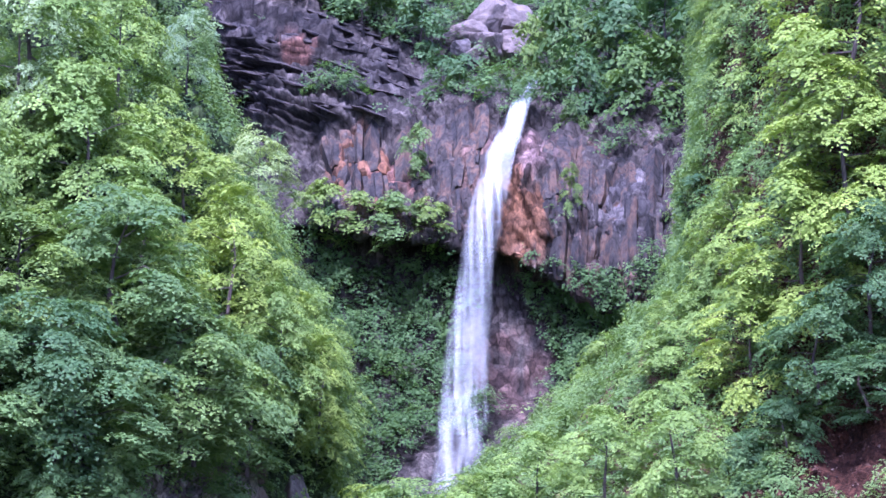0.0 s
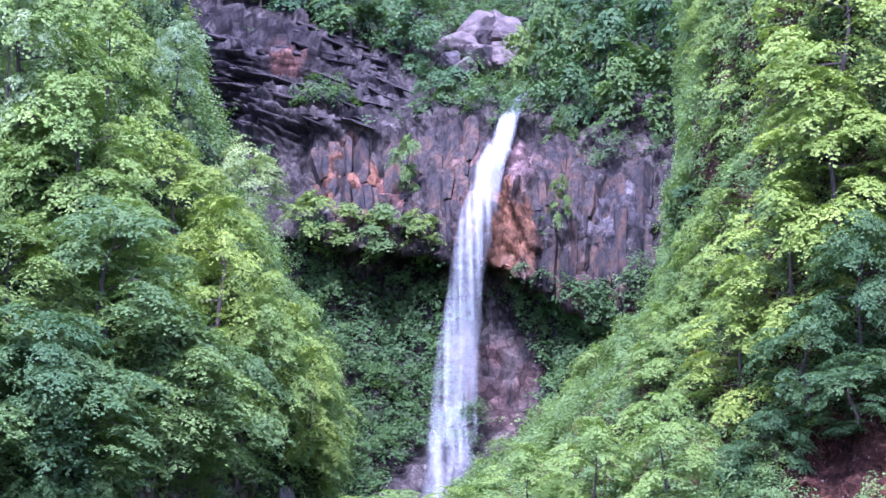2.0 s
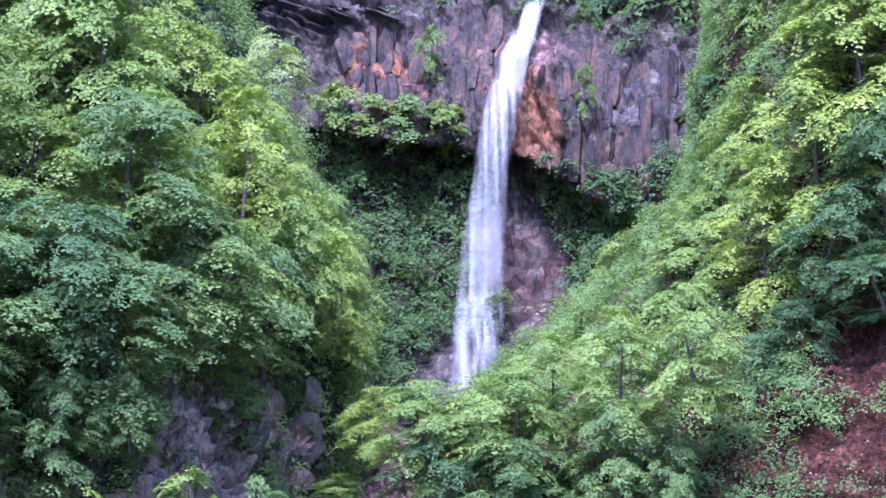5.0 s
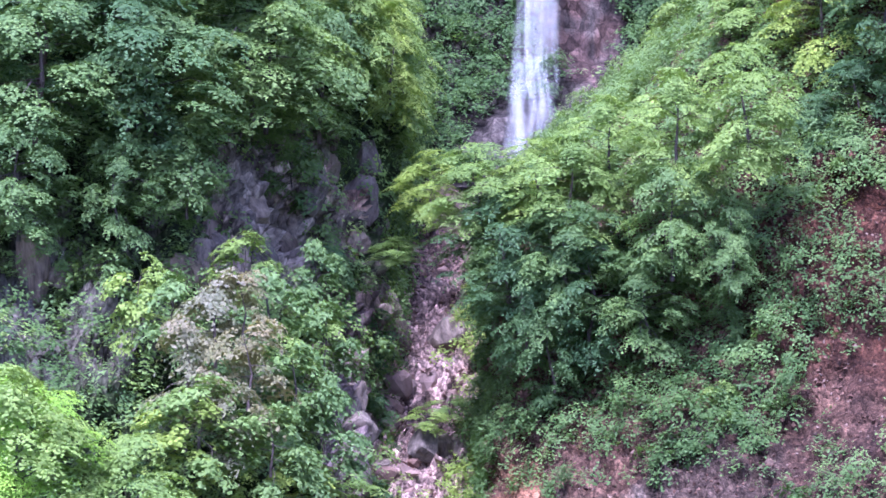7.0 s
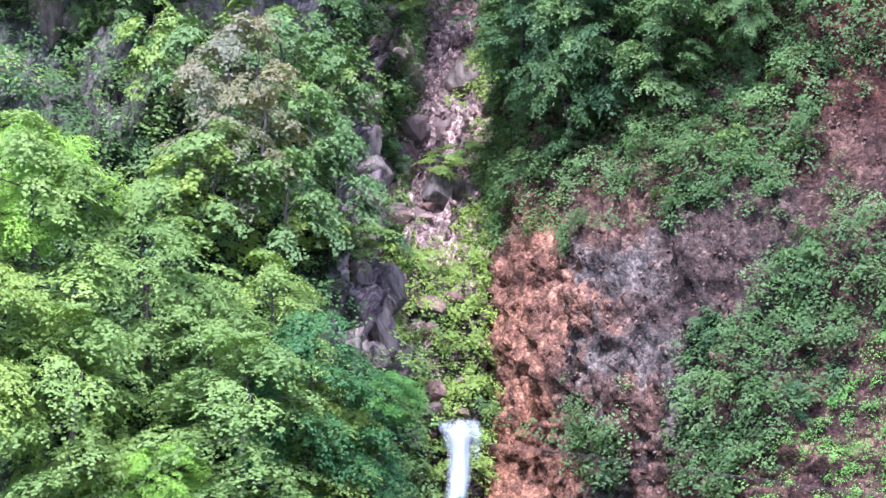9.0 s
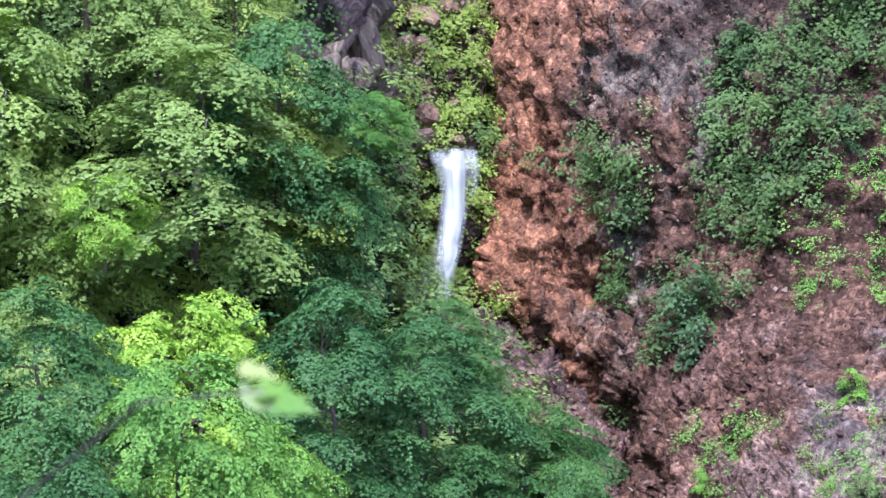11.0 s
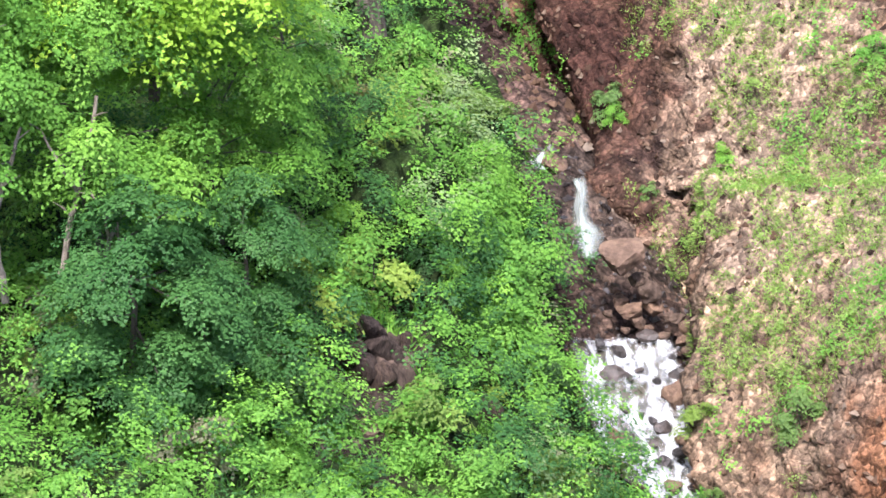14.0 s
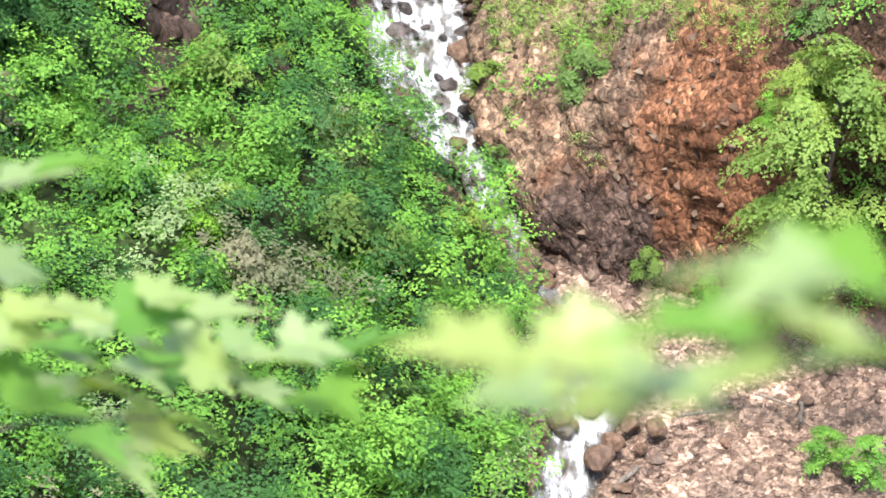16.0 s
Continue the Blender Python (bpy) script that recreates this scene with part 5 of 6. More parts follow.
plant(light_tree, "light green tree beside the gully", "trees above the cascade", [
    ((-20.7, 185.8, 45.0), 9, 9), ((-26.3, 183.4, 48.4), 10, 10), ((-14.4, 190.1, 42.0), 7, 7), ((-15.5, 180.3, 37.6), 11, 9), ((-11.4, 184.4, 36.3), 7, 6), ((-24.1, 178.5, 38.8), 10, 10), ((-17.0, 184.7, 40.9), 8, 7), ((-29.2, 178.3, 43.0), 10, 11)])
plant(bright_tree, "sunlit yellow-green tree beside the gully", "trees above the cascade", [((-26.5, 185.5, 50.3), 8, 8), ((-19.0, 176.5, 36.1), 5, 4), ((-15.0, 173.4, 28.4), 9, 11)])
plant(light_tree, "leafy green tree filling the slope", "trees above the cascade", [((-22.2, 179.9, 34.3), 8, 9), ((-18.3, 181.7, 30.4), 7, 7), ((-13.7, 184.3, 31.2), 6, 7), ((-21.1, 170.7, 29.1), 7, 8)])
plant(maple_tree, "dark green maple above the gully", "trees above the cascade", [
    ((-17.6, 148.0, 27.9), 8, 9), ((-19.4, 159.1, 31.4), 8, 8), ((-5.1, 168.0, 28.9), 8, 7), ((-1.0, 169.4, 26.0), 6.5, 6), ((-8.5, 164.1, 30.4), 8, 8), ((0.9, 165.8, 23.9), 5, 6), ((-3.2, 164.8, 24.1), 7, 7), ((0.9, 171.5, 26.0), 4.5, 3.5), ((-0.9, 164.3, 22.1), 5, 5), ((-9.6, 185.2, 34.1), 5.5, 8), ((-4.2, 180.1, 28.1), 6, 5.5), ((-12.0, 183.6, 38.0), 9, 9)])
plant(fresh_tree, "low maple branch reaching over the gully", "trees above the cascade", [((3.2, 164.2, 22.2), 4, 1.4), ((-8.2, 193.9, 37.5), 3.6, 3)])
plant(fresh_tree, "tree with thick green foliage on the lower slope", "trees above the brook", [
    ((-13.7, 155.2, 29.4), 8, 10), ((-10.8, 155.0, 27.7), 6, 8), ((-2.2, 144.5, 19.5), 5, 5)])
plant(maple_tree, "dark leafy tree in the shade of the slope", "trees above the brook", [((-6.5, 130.9, 15.7), 7, 6), ((-3.0, 135.2, 15.1), 5, 5), ((-4.0, 131.0, 13.2), 4, 3.5)])
plant(airy_tree, "open tree with pale grey limbs on the lower slope", "trees above the brook", [
    ((-12.0, 135.2, 21.9), 8, 9), ((-7.8, 135.1, 20.8), 8, 9), ((-3.9, 137.9, 19.2), 6, 7), ((-15.6, 133.0, 20.1), 6, 7), ((-14.6, 139.1, 25.0), 8, 8), ((-11.2, 136.6, 22.7), 7, 7)])
plant(bright_tree, "bright yellow-green tree in full light", "trees above the brook", [
    ((-6.2, 138.3, 26.5), 11, 11), ((-9.2, 136.7, 25.4), 5, 5)])
plant(light_tree, "young light green tree by the rubble fan", "trees by the rubble", [
    ((22.4, 126.9, 11.4), 5.6, 6.4), ((21.3, 126.3, 8.9), 2.8, 2.4), ((21.7, 127.6, 13.4), 2.6, 2.2)])
plant(herb_bush, "low green bush at the foot of the red rock", "trees by the rubble", [
    ((19.6, 129.9, 4.1), 1.6, 1.3), ((20.7, 129.2, 4.5), 1.8, 1.5), ((21.9, 128.4, 4.8), 2.0, 1.6), ((22.4, 122.4, 3.2), 1.6, 0.9), ((23.6, 121.6, 3.3), 1.8, 1.0)])
plant(deep_bush, "leafy tree crown above the cliff brow", "woods above the cliff", [
    ((-7.8, 332.7, 111.6), 8, 6), ((-2.1, 330.9, 110.0), 7, 6), ((-16.5, 334.0, 114.0), 9, 6), ((1.6, 315.9, 101.3), 6, 4.5), ((-0.2, 319.8, 102.5), 4, 4), ((11.3, 323.0, 107.6), 7, 9),
    ((15.3, 318.9, 107.1), 9, 9), ((20.4, 316.6, 106.8), 9, 9), ((12.0, 313.7, 100.8), 6, 7), ((17.5, 311.5, 100.5), 8, 8), ((23.0, 310.9, 102.5), 8, 9), ((26.2, 312.0, 107.7), 9, 9), ((11.4, 310.1, 97.3), 3, 4), ((-10.5, 334.4, 113.0), 6, 5)])
plant(small_bush, "pale bush beside the lip of the waterfall", "woods above the cliff", [((8.2, 323.3, 106.1), 4, 5), ((13.3, 319.2, 105.5), 5, 5), ((-4.1, 303.0, 88.9), 5, 3.4), ((-1.2, 303.1, 88.7), 4, 3), ((-7.1, 304.0, 89.3), 5, 3), ((-10.6, 304.8, 89.8), 5, 4), ((-2.2, 306.5, 94.9), 3, 4), ((11.0, 300.6, 91.4), 2, 3)])
plant(dry_bush, "pinkish grey flowering bush on the rocky slope", "bushes below the hillside cliff", [
    ((-17.6, 204.0, 55.0), 6, 5.5), ((-15.5, 201.0, 52.5), 5.5, 5), ((-19.0, 200.8, 53.2), 5, 4.5), ((-16.1, 205.2, 55.9), 4, 4), ((-16.5, 197.8, 50.5), 4, 3.5)])
plant(small_bush, "round green bush below the rock face", "bushes below the hillside cliff", [
    ((-20.5, 206.8, 55.9), 4, 4), ((-14.8, 210.3, 56.0), 5, 4), ((-12.0, 217.5, 53.6), 4, 4), ((-18.0, 196.6, 50.3), 6, 4), ((-13.2, 206.1, 51.2), 5, 4.5), ((-11.5, 206.0, 48.8), 5, 4.5), ((-16.7, 214.3, 58.7), 4, 3), ((-12.5, 219.5, 58.1), 3, 3), ((-14.1, 198.8, 48.5), 5, 4)])
plant(light_bush, "light green low bush at the gully edge", "bushes below the hillside cliff", [((-12.9, 207.7, 45.9), 5, 2.2), ((-10.4, 211.8, 44.7), 4, 1.8), ((-15.4, 204.6, 46.6), 5, 2.5), ((-16.8, 201.4, 45.6), 4, 3), ((-12.2, 218.5, 53.9), 3.4, 3), ((-14.0, 208.2, 53.1), 4, 3), ((-22.3, 207.6, 56.6), 4, 4), ((-18.7, 196.5, 49.7), 5, 3), ((-6.0, 229.3, 47.9), 3, 1.2), ((-4.5, 231.4, 48.5), 3, 1.2)])

def bare_tree(limbs, label):
    """A leaning tree of pale forking limbs: the first line is its trunk; each has its points and its two radii."""
    root = tagged(new("bare_tree"), label, "tree", "pale-limbed trees of the slope")
    rr = random.Random(len(limbs) * 7)
    for k, (pts, thick, thin) in enumerate(limbs):
        pts = [Vector(q) for q in pts]
        fine = []
        for a, b in zip(pts, pts[1:]):
            fine += [a.lerp(b, f / 4) + Vector((rr.uniform(-0.05, 0.05), rr.uniform(-0.1, 0.1), rr.uniform(-0.05, 0.05))) * (f > 0) for f in range(4)]
        fine.append(pts[-1])
        verts, quads = [], []
        tube(verts, quads, fine, np.linspace(thick, thin, len(fine)), 7)
        for f in fine[3::2]:
            end = f + Vector((rr.uniform(-0.7, 0.7), rr.uniform(-0.5, 0.2), rr.uniform(0.1, 0.8)))
            tube(verts, quads, [f, f.lerp(end, 0.5) + Vector((0.06, 0, 0.05)), end], [thin * 0.7, thin * 0.5, 0.012], 5)
        me = bpy.data.meshes.new("trunk" if k == 0 else "limb")
        me.from_pydata(verts, [], quads)
        me.materials.append(PALE_BARK)
        part("trunk" if k == 0 else "limb", me, root)
    return root


bare_tree([([(-10.5, 131.0, 15.2), (-10.8, 131.5, 16.9), (-11.2, 132.2, 19.1), (-11.4, 132.9, 20.9)], 0.13, 0.07), ([(-10.9, 131.8, 17.7), (-10.5, 132.1, 19.1), (-10.1, 132.7, 20.5)], 0.1, 0.05), ([(-10.8, 131.7, 17.4), (-11.8, 131.3, 17.9), (-12.5, 131.5, 18.8)], 0.07, 0.03)], "leaning tree with pale grey forking trunk")
bare_tree([([(-8.8, 131.7, 15.9), (-8.6, 132.1, 17.2), (-8.2, 132.9, 18.9), (-7.8, 133.8, 21.2)], 0.12, 0.06), ([(-8.3, 132.6, 18.4), (-8.9, 132.5, 19.3), (-9.5, 132.9, 20.4)], 0.08, 0.03)], "leaning tree with pale grey trunk")
bare_tree([([(-7.6, 131.3, 15.3), (-7.3, 131.9, 17.0), (-6.5, 132.4, 18.5)], 0.1, 0.05), ([(-7.3, 131.9, 17.0), (-7.4, 131.9, 18.0), (-7.9, 132.1, 18.6)], 0.06, 0.03)], "slim leaning tree with pale grey trunk")
bare_tree([([(-13.2, 130.9, 15.7), (-13.3, 131.6, 18.5), (-13.0, 131.8, 21.9), (-12.8, 131.5, 23.9)], 0.1, 0.06), ([(-12.8, 131.5, 23.7), (-11.9, 131.4, 24.3), (-10.8, 131.4, 24.1)], 0.06, 0.025), ([(-12.2, 131.5, 24.2), (-11.7, 131.5, 24.8), (-12.0, 131.7, 25.6)], 0.05, 0.02), ([(-12.9, 131.6, 22.9), (-12.0, 131.4, 23.7), (-11.4, 131.7, 25.1)], 0.045, 0.02)], "half-bare tree with pale grey broken limbs")


def old_trunk(path, radii, label):
    root = tagged(new("old_tree"), label, "tree")
    verts, quads = [], []
    pts = [Vector(p) for p in path]
    pts = [pts[0].lerp(pts[1], f / 6) for f in range(6)] + [pts[1].lerp(pts[2], f / 6) for f in range(6)] + [pts[2].lerp(pts[3], f / 6) for f in range(7)]
    radii = np.interp(np.linspace(0, 3, 19), range(4), radii)
    tube(verts, quads, pts, radii, 20)
    verts = [v + Vector((1, 0.5, 0)) * 0.16 * noise.noise(v * 1.3) + Vector((1, 1, 0)) * 0.14 * noise.noise(v * Vector((5, 5, 0.7))) for v in verts]
    me = bpy.data.meshes.new("trunk")
    me.from_pydata(verts, [], quads)
    me.materials.append(OLD_BARK)
    part("trunk", me, root)
    rr = np.random.default_rng(41)
    base = np.array([pts[0].lerp(pts[-1], rr.random() ** 1.5) for _ in range(150)]) + rr.normal(size=(150, 3)) * 0.5
    sprays, tone = clumps(base, unit(rr.normal(size=(150, 3)) + np.array([0, -1, 0])), 12, 0.2, 0.16, rr, 0.2)
    part("ivy", leaf_mesh("ivy", sprays, LEAF_DEEP, tone), root, "dark green climbing leaves")
    return root


old_trunk([(1.35, 159.4, 12.6), (0.9, 160.9, 18.0), (0.4, 161.6, 20.2), (-0.0, 162.2, 22.3)], [0.62, 0.5, 0.42, 0.36], "thick grey old tree trunk above the gully")

# ---- undergrowth ----
def stuff(name, sprays, material, label, category):
    return tagged(new(name, leaf_mesh(name, sprays[0], material, sprays[1])), label, category, kind="stuff")


def cliff_green(p, n):
    z = p[..., 2]
    w = fbm(p * 0.2, 4, 91)
    upper = np.clip((z - 101 + w * 4) / 3, 0, 1) * np.maximum(np.clip((p[..., 0] + 1.5 + w * 2) / 2, 0, 1), np.clip((p[..., 0] + 11 + w * 3) / 3, 0, 1) * np.clip((z - 107.0 + w * 2) / 2, 0, 1))
    lower = np.clip((85 - z + w * 3) / 3, 0, 1)
    ledge = np.clip((w - 0.45) * 3, 0, 1)
    return np.clip(upper + lower + ledge, 0, 1)


def avoid(mask, zones, seed):
    f = away(zones, seed=seed)
    return lambda p, n: mask(p, n) * f(p, n)


fall_bare = [((0.6, 289.0, 67.2), 4.2), ((5.6, 299.8, 74.4), 4), ((6.0, 293.9, 69.5), 3.5), ((4.2, 303.7, 78.4), 2.5), ((5.1, 333.1, 108.8), 4.0), ((3.2, 304.1, 88.3), 4.0), ((6.7, 303.8, 90.7), 5), ((5.8, 307.7, 76.6), 3.6), ((6.2, 303.9, 71.6), 3.6), ((-7.2, 307.5, 94.0), 4.5), ((14.5, 302.8, 88.2), 6), ((-2.3, 310.3, 86.2), 1.8), ((8.9, 303.5, 83.2), 1.2), ((-4.1, 299.9, 69.1), 2.2), ((5.3, 306.0, 80.8), 2.2)]
p, n = sow(cliff, cliff_n, 5.2, lambda p, n: avoid(cliff_green, fall_bare, 92)(p, n) * np.where(p[..., 2] < 87, 1.0, 0.55), 93)
stuff("undergrowth", clumps(p, n, 15, 0.36, 0.27, r, 0.3, 0.6, 3.2, 1.5), LEAF_DEEP, "dense dark green undergrowth on the cliff ledges", "undergrowth")
gully_green = lambda p, n: np.clip((fbm(p * 0.35, 3, 151) + np.interp(p[..., 1], [204, 212, 222, 230], [0.1, 0.9, 0.7, -0.4]) + 0.9 * np.clip((p[..., 0] + 5.2) / 2, -1, 1) * (p[..., 1] > 222)) * 3, 0, 1) * (p[..., 1] > 206) * (p[..., 1] < 252)
p, n = sow(bed, bed_n, 2.6, gully_green, 152)
stuff("undergrowth", clumps(p, n, 18, 0.28, 0.2, r, 0.3, 0.6, 1.8, 1.0), LEAF_LIGHT, "light green herbs growing in the steep gully", "undergrowth")
spur_bare = [((-9.0, 226.5, 53.4), 2.6), ((-10.0, 222.1, 47.5), 3.2), ((-9.3, 217.0, 47.5), 3.2), ((-8.5, 234.7, 56.8), 2), ((-15.7, 225.4, 61.2), 4.5), ((-12.5, 233.7, 63.7), 3.5), ((-10.4, 235.7, 59.8), 2.5), ((-29.4, 212.8, 57.1), 1.3), ((-21.8, 216.8, 58.6), 1.4), ((-8.7, 210.5, 41.5), 4.5), ((-10.3, 208.1, 39.1), 3), ((1.6, 136.6, 10.8), 1.7), ((-25.3, 203.1, 53.1), 1.0)]
p, n = sow(spur, spur_n, 1.0, avoid(no_mask, spur_bare, 94), 95)
inside = (p[:, 0] > -40) & (p[:, 2] < 104)
near = p[:, 1] < 180
a = inside & ~near
p, n = p[a], n[a]
kind_no = cushion_random(p, 3.0)
for low_no, high_no, material, label in [(0.0, 0.5, LEAF_MID, "mixed green shrubs covering the hillside"), (0.5, 0.8, LEAF_DEEP, "dark green shrubs covering the hillside"), (0.8, 1.01, LEAF_LIGHT, "light green shrubs covering the hillside")]:
    some = (kind_no >= low_no) & (kind_no < high_no)
    stuff("undergrowth", clumps(p[some], n[some], 15, 0.36, 0.25, r, 0.3, 0.6, 3.0, 1.6), material, label, "undergrowth")
bank_y, bank_x = [100, 117, 122, 127, 134, 139, 144, 147, 153, 158, 175], [10.5, 12.1, 13.2, 14.7, 13.2, 10.2, 9.0, 8.7, 8.6, 7.5, 1.0]
p, n = sow(spur, spur_n, 3.8, lambda p, n: avoid(no_mask, spur_bare, 94)(p, n) * (p[..., 0] < np.interp(p[..., 1], bank_y, bank_x) - 0.9) * (p[..., 1] < 182) * (p[..., 0] > -18) * np.where(p[..., 1] < 150, 1.0, 0.4), 98)
kind_no = cushion_random(p, 2.1)
for low_no, high_no, material, label in [(0.0, 0.45, LEAF_HERB, "fresh green herbs and shrubs above the brook"), (0.45, 0.62, LEAF_MAPLE, "grey-green shrubs on the slope above the brook"), (0.62, 0.82, LEAF_FRESH, "light green shrubs on the slope above the brook"), (0.82, 0.93, LEAF_MAPLE, "dark green shrubs on the slope above the brook"), (0.93, 0.965, LEAF_PALE, "pale leafy shrubs on the slope above the brook"), (0.965, 1.01, LEAF_DRY, "pinkish flowering shrubs on the slope above the brook")]:
    some = (kind_no >= low_no) & (kind_no < high_no)
    stuff("undergrowth", clumps(p[some], n[some], 29, 0.27, 0.13, r, 0.1, 0.6, 2.3, 2.0), material, label, "undergrowth")


def thicket(g, n, kinds_, per_m2, mask, seed, sizes, label, group, most):
    p, nn = sow(g, n, per_m2, mask, seed)
    for i, q in enumerate(np.random.default_rng(seed).permutation(p)[:most]):
        w = turns.uniform(*sizes)
        k = turns.choice(kinds_)
        set_tree(k, q + np.array([0, -0.3, 0]) + np.array([0, 0, w * 0.1]), w, w * turns.uniform(0.6, 0.95), turns.uniform(0, 6.28), label if k is not dry_bush else "pinkish grey flowering bush above the brook", group)


low_slope = lambda p, n: avoid(no_mask, spur_bare, 94)(p, n) * (p[..., 0] < np.interp(p[..., 1], bank_y, bank_x) - 1.9) * (p[..., 1] < 160) * (p[..., 1] > 88) * (p[..., 0] > -14)
thicket(spur, spur_n, [herb_bush, small_bush, herb_bush, light_bush, deep_bush, herb_bush, dry_bush], 0.09, low_slope, 111, (1.4, 3.4), "leafy green bush on the slope above the brook", "bushes above the brook", 190)
mid_slope = lambda p, n: avoid(no_mask, spur_bare, 94)(p, n) * (p[..., 1] > 175) * (p[..., 0] > -34) * (p[..., 2] < 70)
thicket(spur, spur_n, [deep_bush, small_bush, deep_bush], 0.025, mid_slope, 112, (2.5, 4.5), "green bush on the rocky hillside", "bushes of the hillside", 55)

wall_bare = [((10.6, 206.6, 43.4), 3.0), ((16.5, 202.3, 46.5), 2.5), ((26.5, 219.5, 67.0), 3.5), ((24.0, 213.5, 60.0), 3), ((20.9, 207.5, 50.7), 3.5), ((4.6, 208.5, 40.2), 6), ((-1.6, 214.3, 38.2), 4.5), ((-1.6, 208.8, 28.5), 5.5), ((1.3, 205.6, 22.9), 4), ((6.7, 180.4, 13.9), 4.5), ((13.5, 182.4, 27.3), 3), ((11.6, 167.5, 14.1), 4), ((18.9, 202.7, 52.5), 4), ((17.7, 131.8, 9.0), 4), ((12.4, 158.5, 7.6), 4.5), ((15.3, 133.1, 6.2), 3), ((5.7, 190.3, 19.4), 2.5), ((13.8, 190.4, 26.1), 3)]


def wall_green(p, n):
    streak = fbm(p * np.array([0.3, 0.3, 0.12]), 4, 96)
    high = np.clip((p[..., 2] - 38) / 12, 0, 1)
    for centre, radius in [((15.2, 197.4, 36.9), 6), ((18.7, 197.6, 40.0), 5), ((11.0, 202.6, 35.5), 5), ((10.4, 208.2, 50.6), 6), ((14.5, 204.8, 48.2), 4), ((5.4, 210.4, 50.6), 6), ((16.9, 195.7, 33.2), 6), ((14.5, 212.2, 53.9), 4), ((17.0, 212.2, 58.3), 4), ((11.1, 212.1, 48.5), 4), ((18.5, 213.2, 64.1), 4), ((14.3, 178.4, 23.9), 4), ((8.3, 218.0, 53.0), 7), ((3.0, 217.5, 48.5), 5), ((8.0, 212.0, 47.5), 4), ((13.5, 215.0, 54.0), 6), ((0.0, 224.0, 51.0), 6), ((1.4, 210.6, 40.0), 2.4), ((0.9, 214.0, 44.0), 2.4), ((1.8, 207.8, 34.0), 2.0), ((13.2, 172.4, 17.4), 2.2), ((11.8, 170.6, 15.9), 1.8), ((14.6, 176.0, 20.2), 2.4), ((18.6, 136.0, 12.0), 2.6), ((19.6, 132.2, 7.0), 1.8), ((17.5, 199.5, 39.0), 5.5), ((21.0, 198.0, 40.0), 6), ((15.0, 208.0, 48.0), 4.5), ((19.5, 215.0, 62.0), 4.5), ((21.0, 220.0, 67.0), 3.5), ((18.0, 211.0, 56.0), 4.5)]:
        d = np.linalg.norm((p - np.array(centre)) * np.array([1, 0.5, 1]), axis=-1) / radius
        high = high + 1.0 * np.clip(1.25 - d, 0, 1)
    return np.clip((streak + np.where(p[..., 1] > 198, 0.22, -0.16) + 0.75 * high) * 3, 0, 1) * (p[..., 0] < 32)


p, n = sow(wall, wall_n, 3.2, avoid(wall_green, wall_bare, 97), 97)
pick = fbm(p * 0.3, 3, 100) > 0.4
far = p[:, 1] > 198
crest = far & (p[:, 2] > 61)
far = far & ~crest
stuff("undergrowth", clumps(p[crest], n[crest], 18, 0.32, 0.2, r, 0.3, 0.6, 2.4, 1.2), LEAF_MID, "green shrubs on the brow of the rock spur", "undergrowth")
stuff("undergrowth", clumps(p[pick & far], n[pick & far], 18, 0.32, 0.2, r, 0.3, 0.6, 2.4, 1.2), LEAF_MID, "creepers and small shrubs clinging to the rock wall", "undergrowth")
# deep leaf colour here also stands in for the wall's shade
stuff("undergrowth", clumps(p[~pick & far], n[~pick & far], 18, 0.32, 0.2, r, 0.3, 0.6, 2.4, 1.2), LEAF_DEEP, "dark creepers, deepened for shade, hanging down the rock wall", "undergrowth")
stuff("undergrowth", clumps(p[~far & ~crest], n[~far & ~crest], 18, 0.2, 0.12, r, 0.2, 0.6, 1.2, 0.4), LEAF_HERB, "bright herbs growing on the rock wall", "undergrowth")
hang = lambda p, n: avoid(wall_green, wall_bare, 97)(p, n) * (p[..., 1] > 190) * (p[..., 0] < 28)
thicket(wall, wall_n, [small_bush, deep_bush, deep_bush], 0.02, hang, 113, (2.0, 4.0), "bush clinging to the steep rock wall", "bushes on the rock wall", 50)
tufts = lambda p, n: away(wall_bare, seed=97, base=1.0)(p, n) * 0 + (p[..., 1] > 120) * (p[..., 1] < 190) * (p[..., 0] < 26)
thicket(wall, wall_n, [herb_bush, small_bush], 0.015, tufts, 114, (0.8, 1.8), "small green tuft rooted in the bare rock", "tufts on the bare rock", 45)


pillar = away([((-1.8, 215.3, 38.1), 5.5), ((-2.2, 209.9, 28.9), 5.5)], seed=97)
p, n = sow(wall, wall_n, 3.6, lambda p, n: (1 - 0.7 * avoid(wall_green, wall_bare, 97)(p, n)) * (p[..., 0] < 30) * np.where(p[..., 2] < 53, 1.0, 0.75) * (p[..., 2] < 72) * (0.25 + 0.75 * pillar(p, n)), 116)
rubble("rubble", p, 0.085, r, WALL_CLASTS, "broken rock clasts sticking out of the wall")


def blades(p, n, per, length, r):
    """Grass: narrow bent blades in tufts."""
    k = len(p)
    base = np.repeat(p, per, 0) + r.normal(size=(k * per, 3)) * 0.12
    way = unit(np.repeat(n, per, 0) * 0.5 + np.array([0, 0, 0.5]) + r.normal(size=(k * per, 3)) * 0.4)
    side = unit(np.cross(way, r.normal(size=(k * per, 3)))) * length * 0.05
    ln = length * r.uniform(0.5, 1.2, (k * per, 1))
    tip = base + way * ln * 0.9 - np.array([0, 0, 0.3]) * ln
    return np.stack([base - side, tip, base + side], 1).reshape(-1, 3), np.repeat(r.random(k), per)


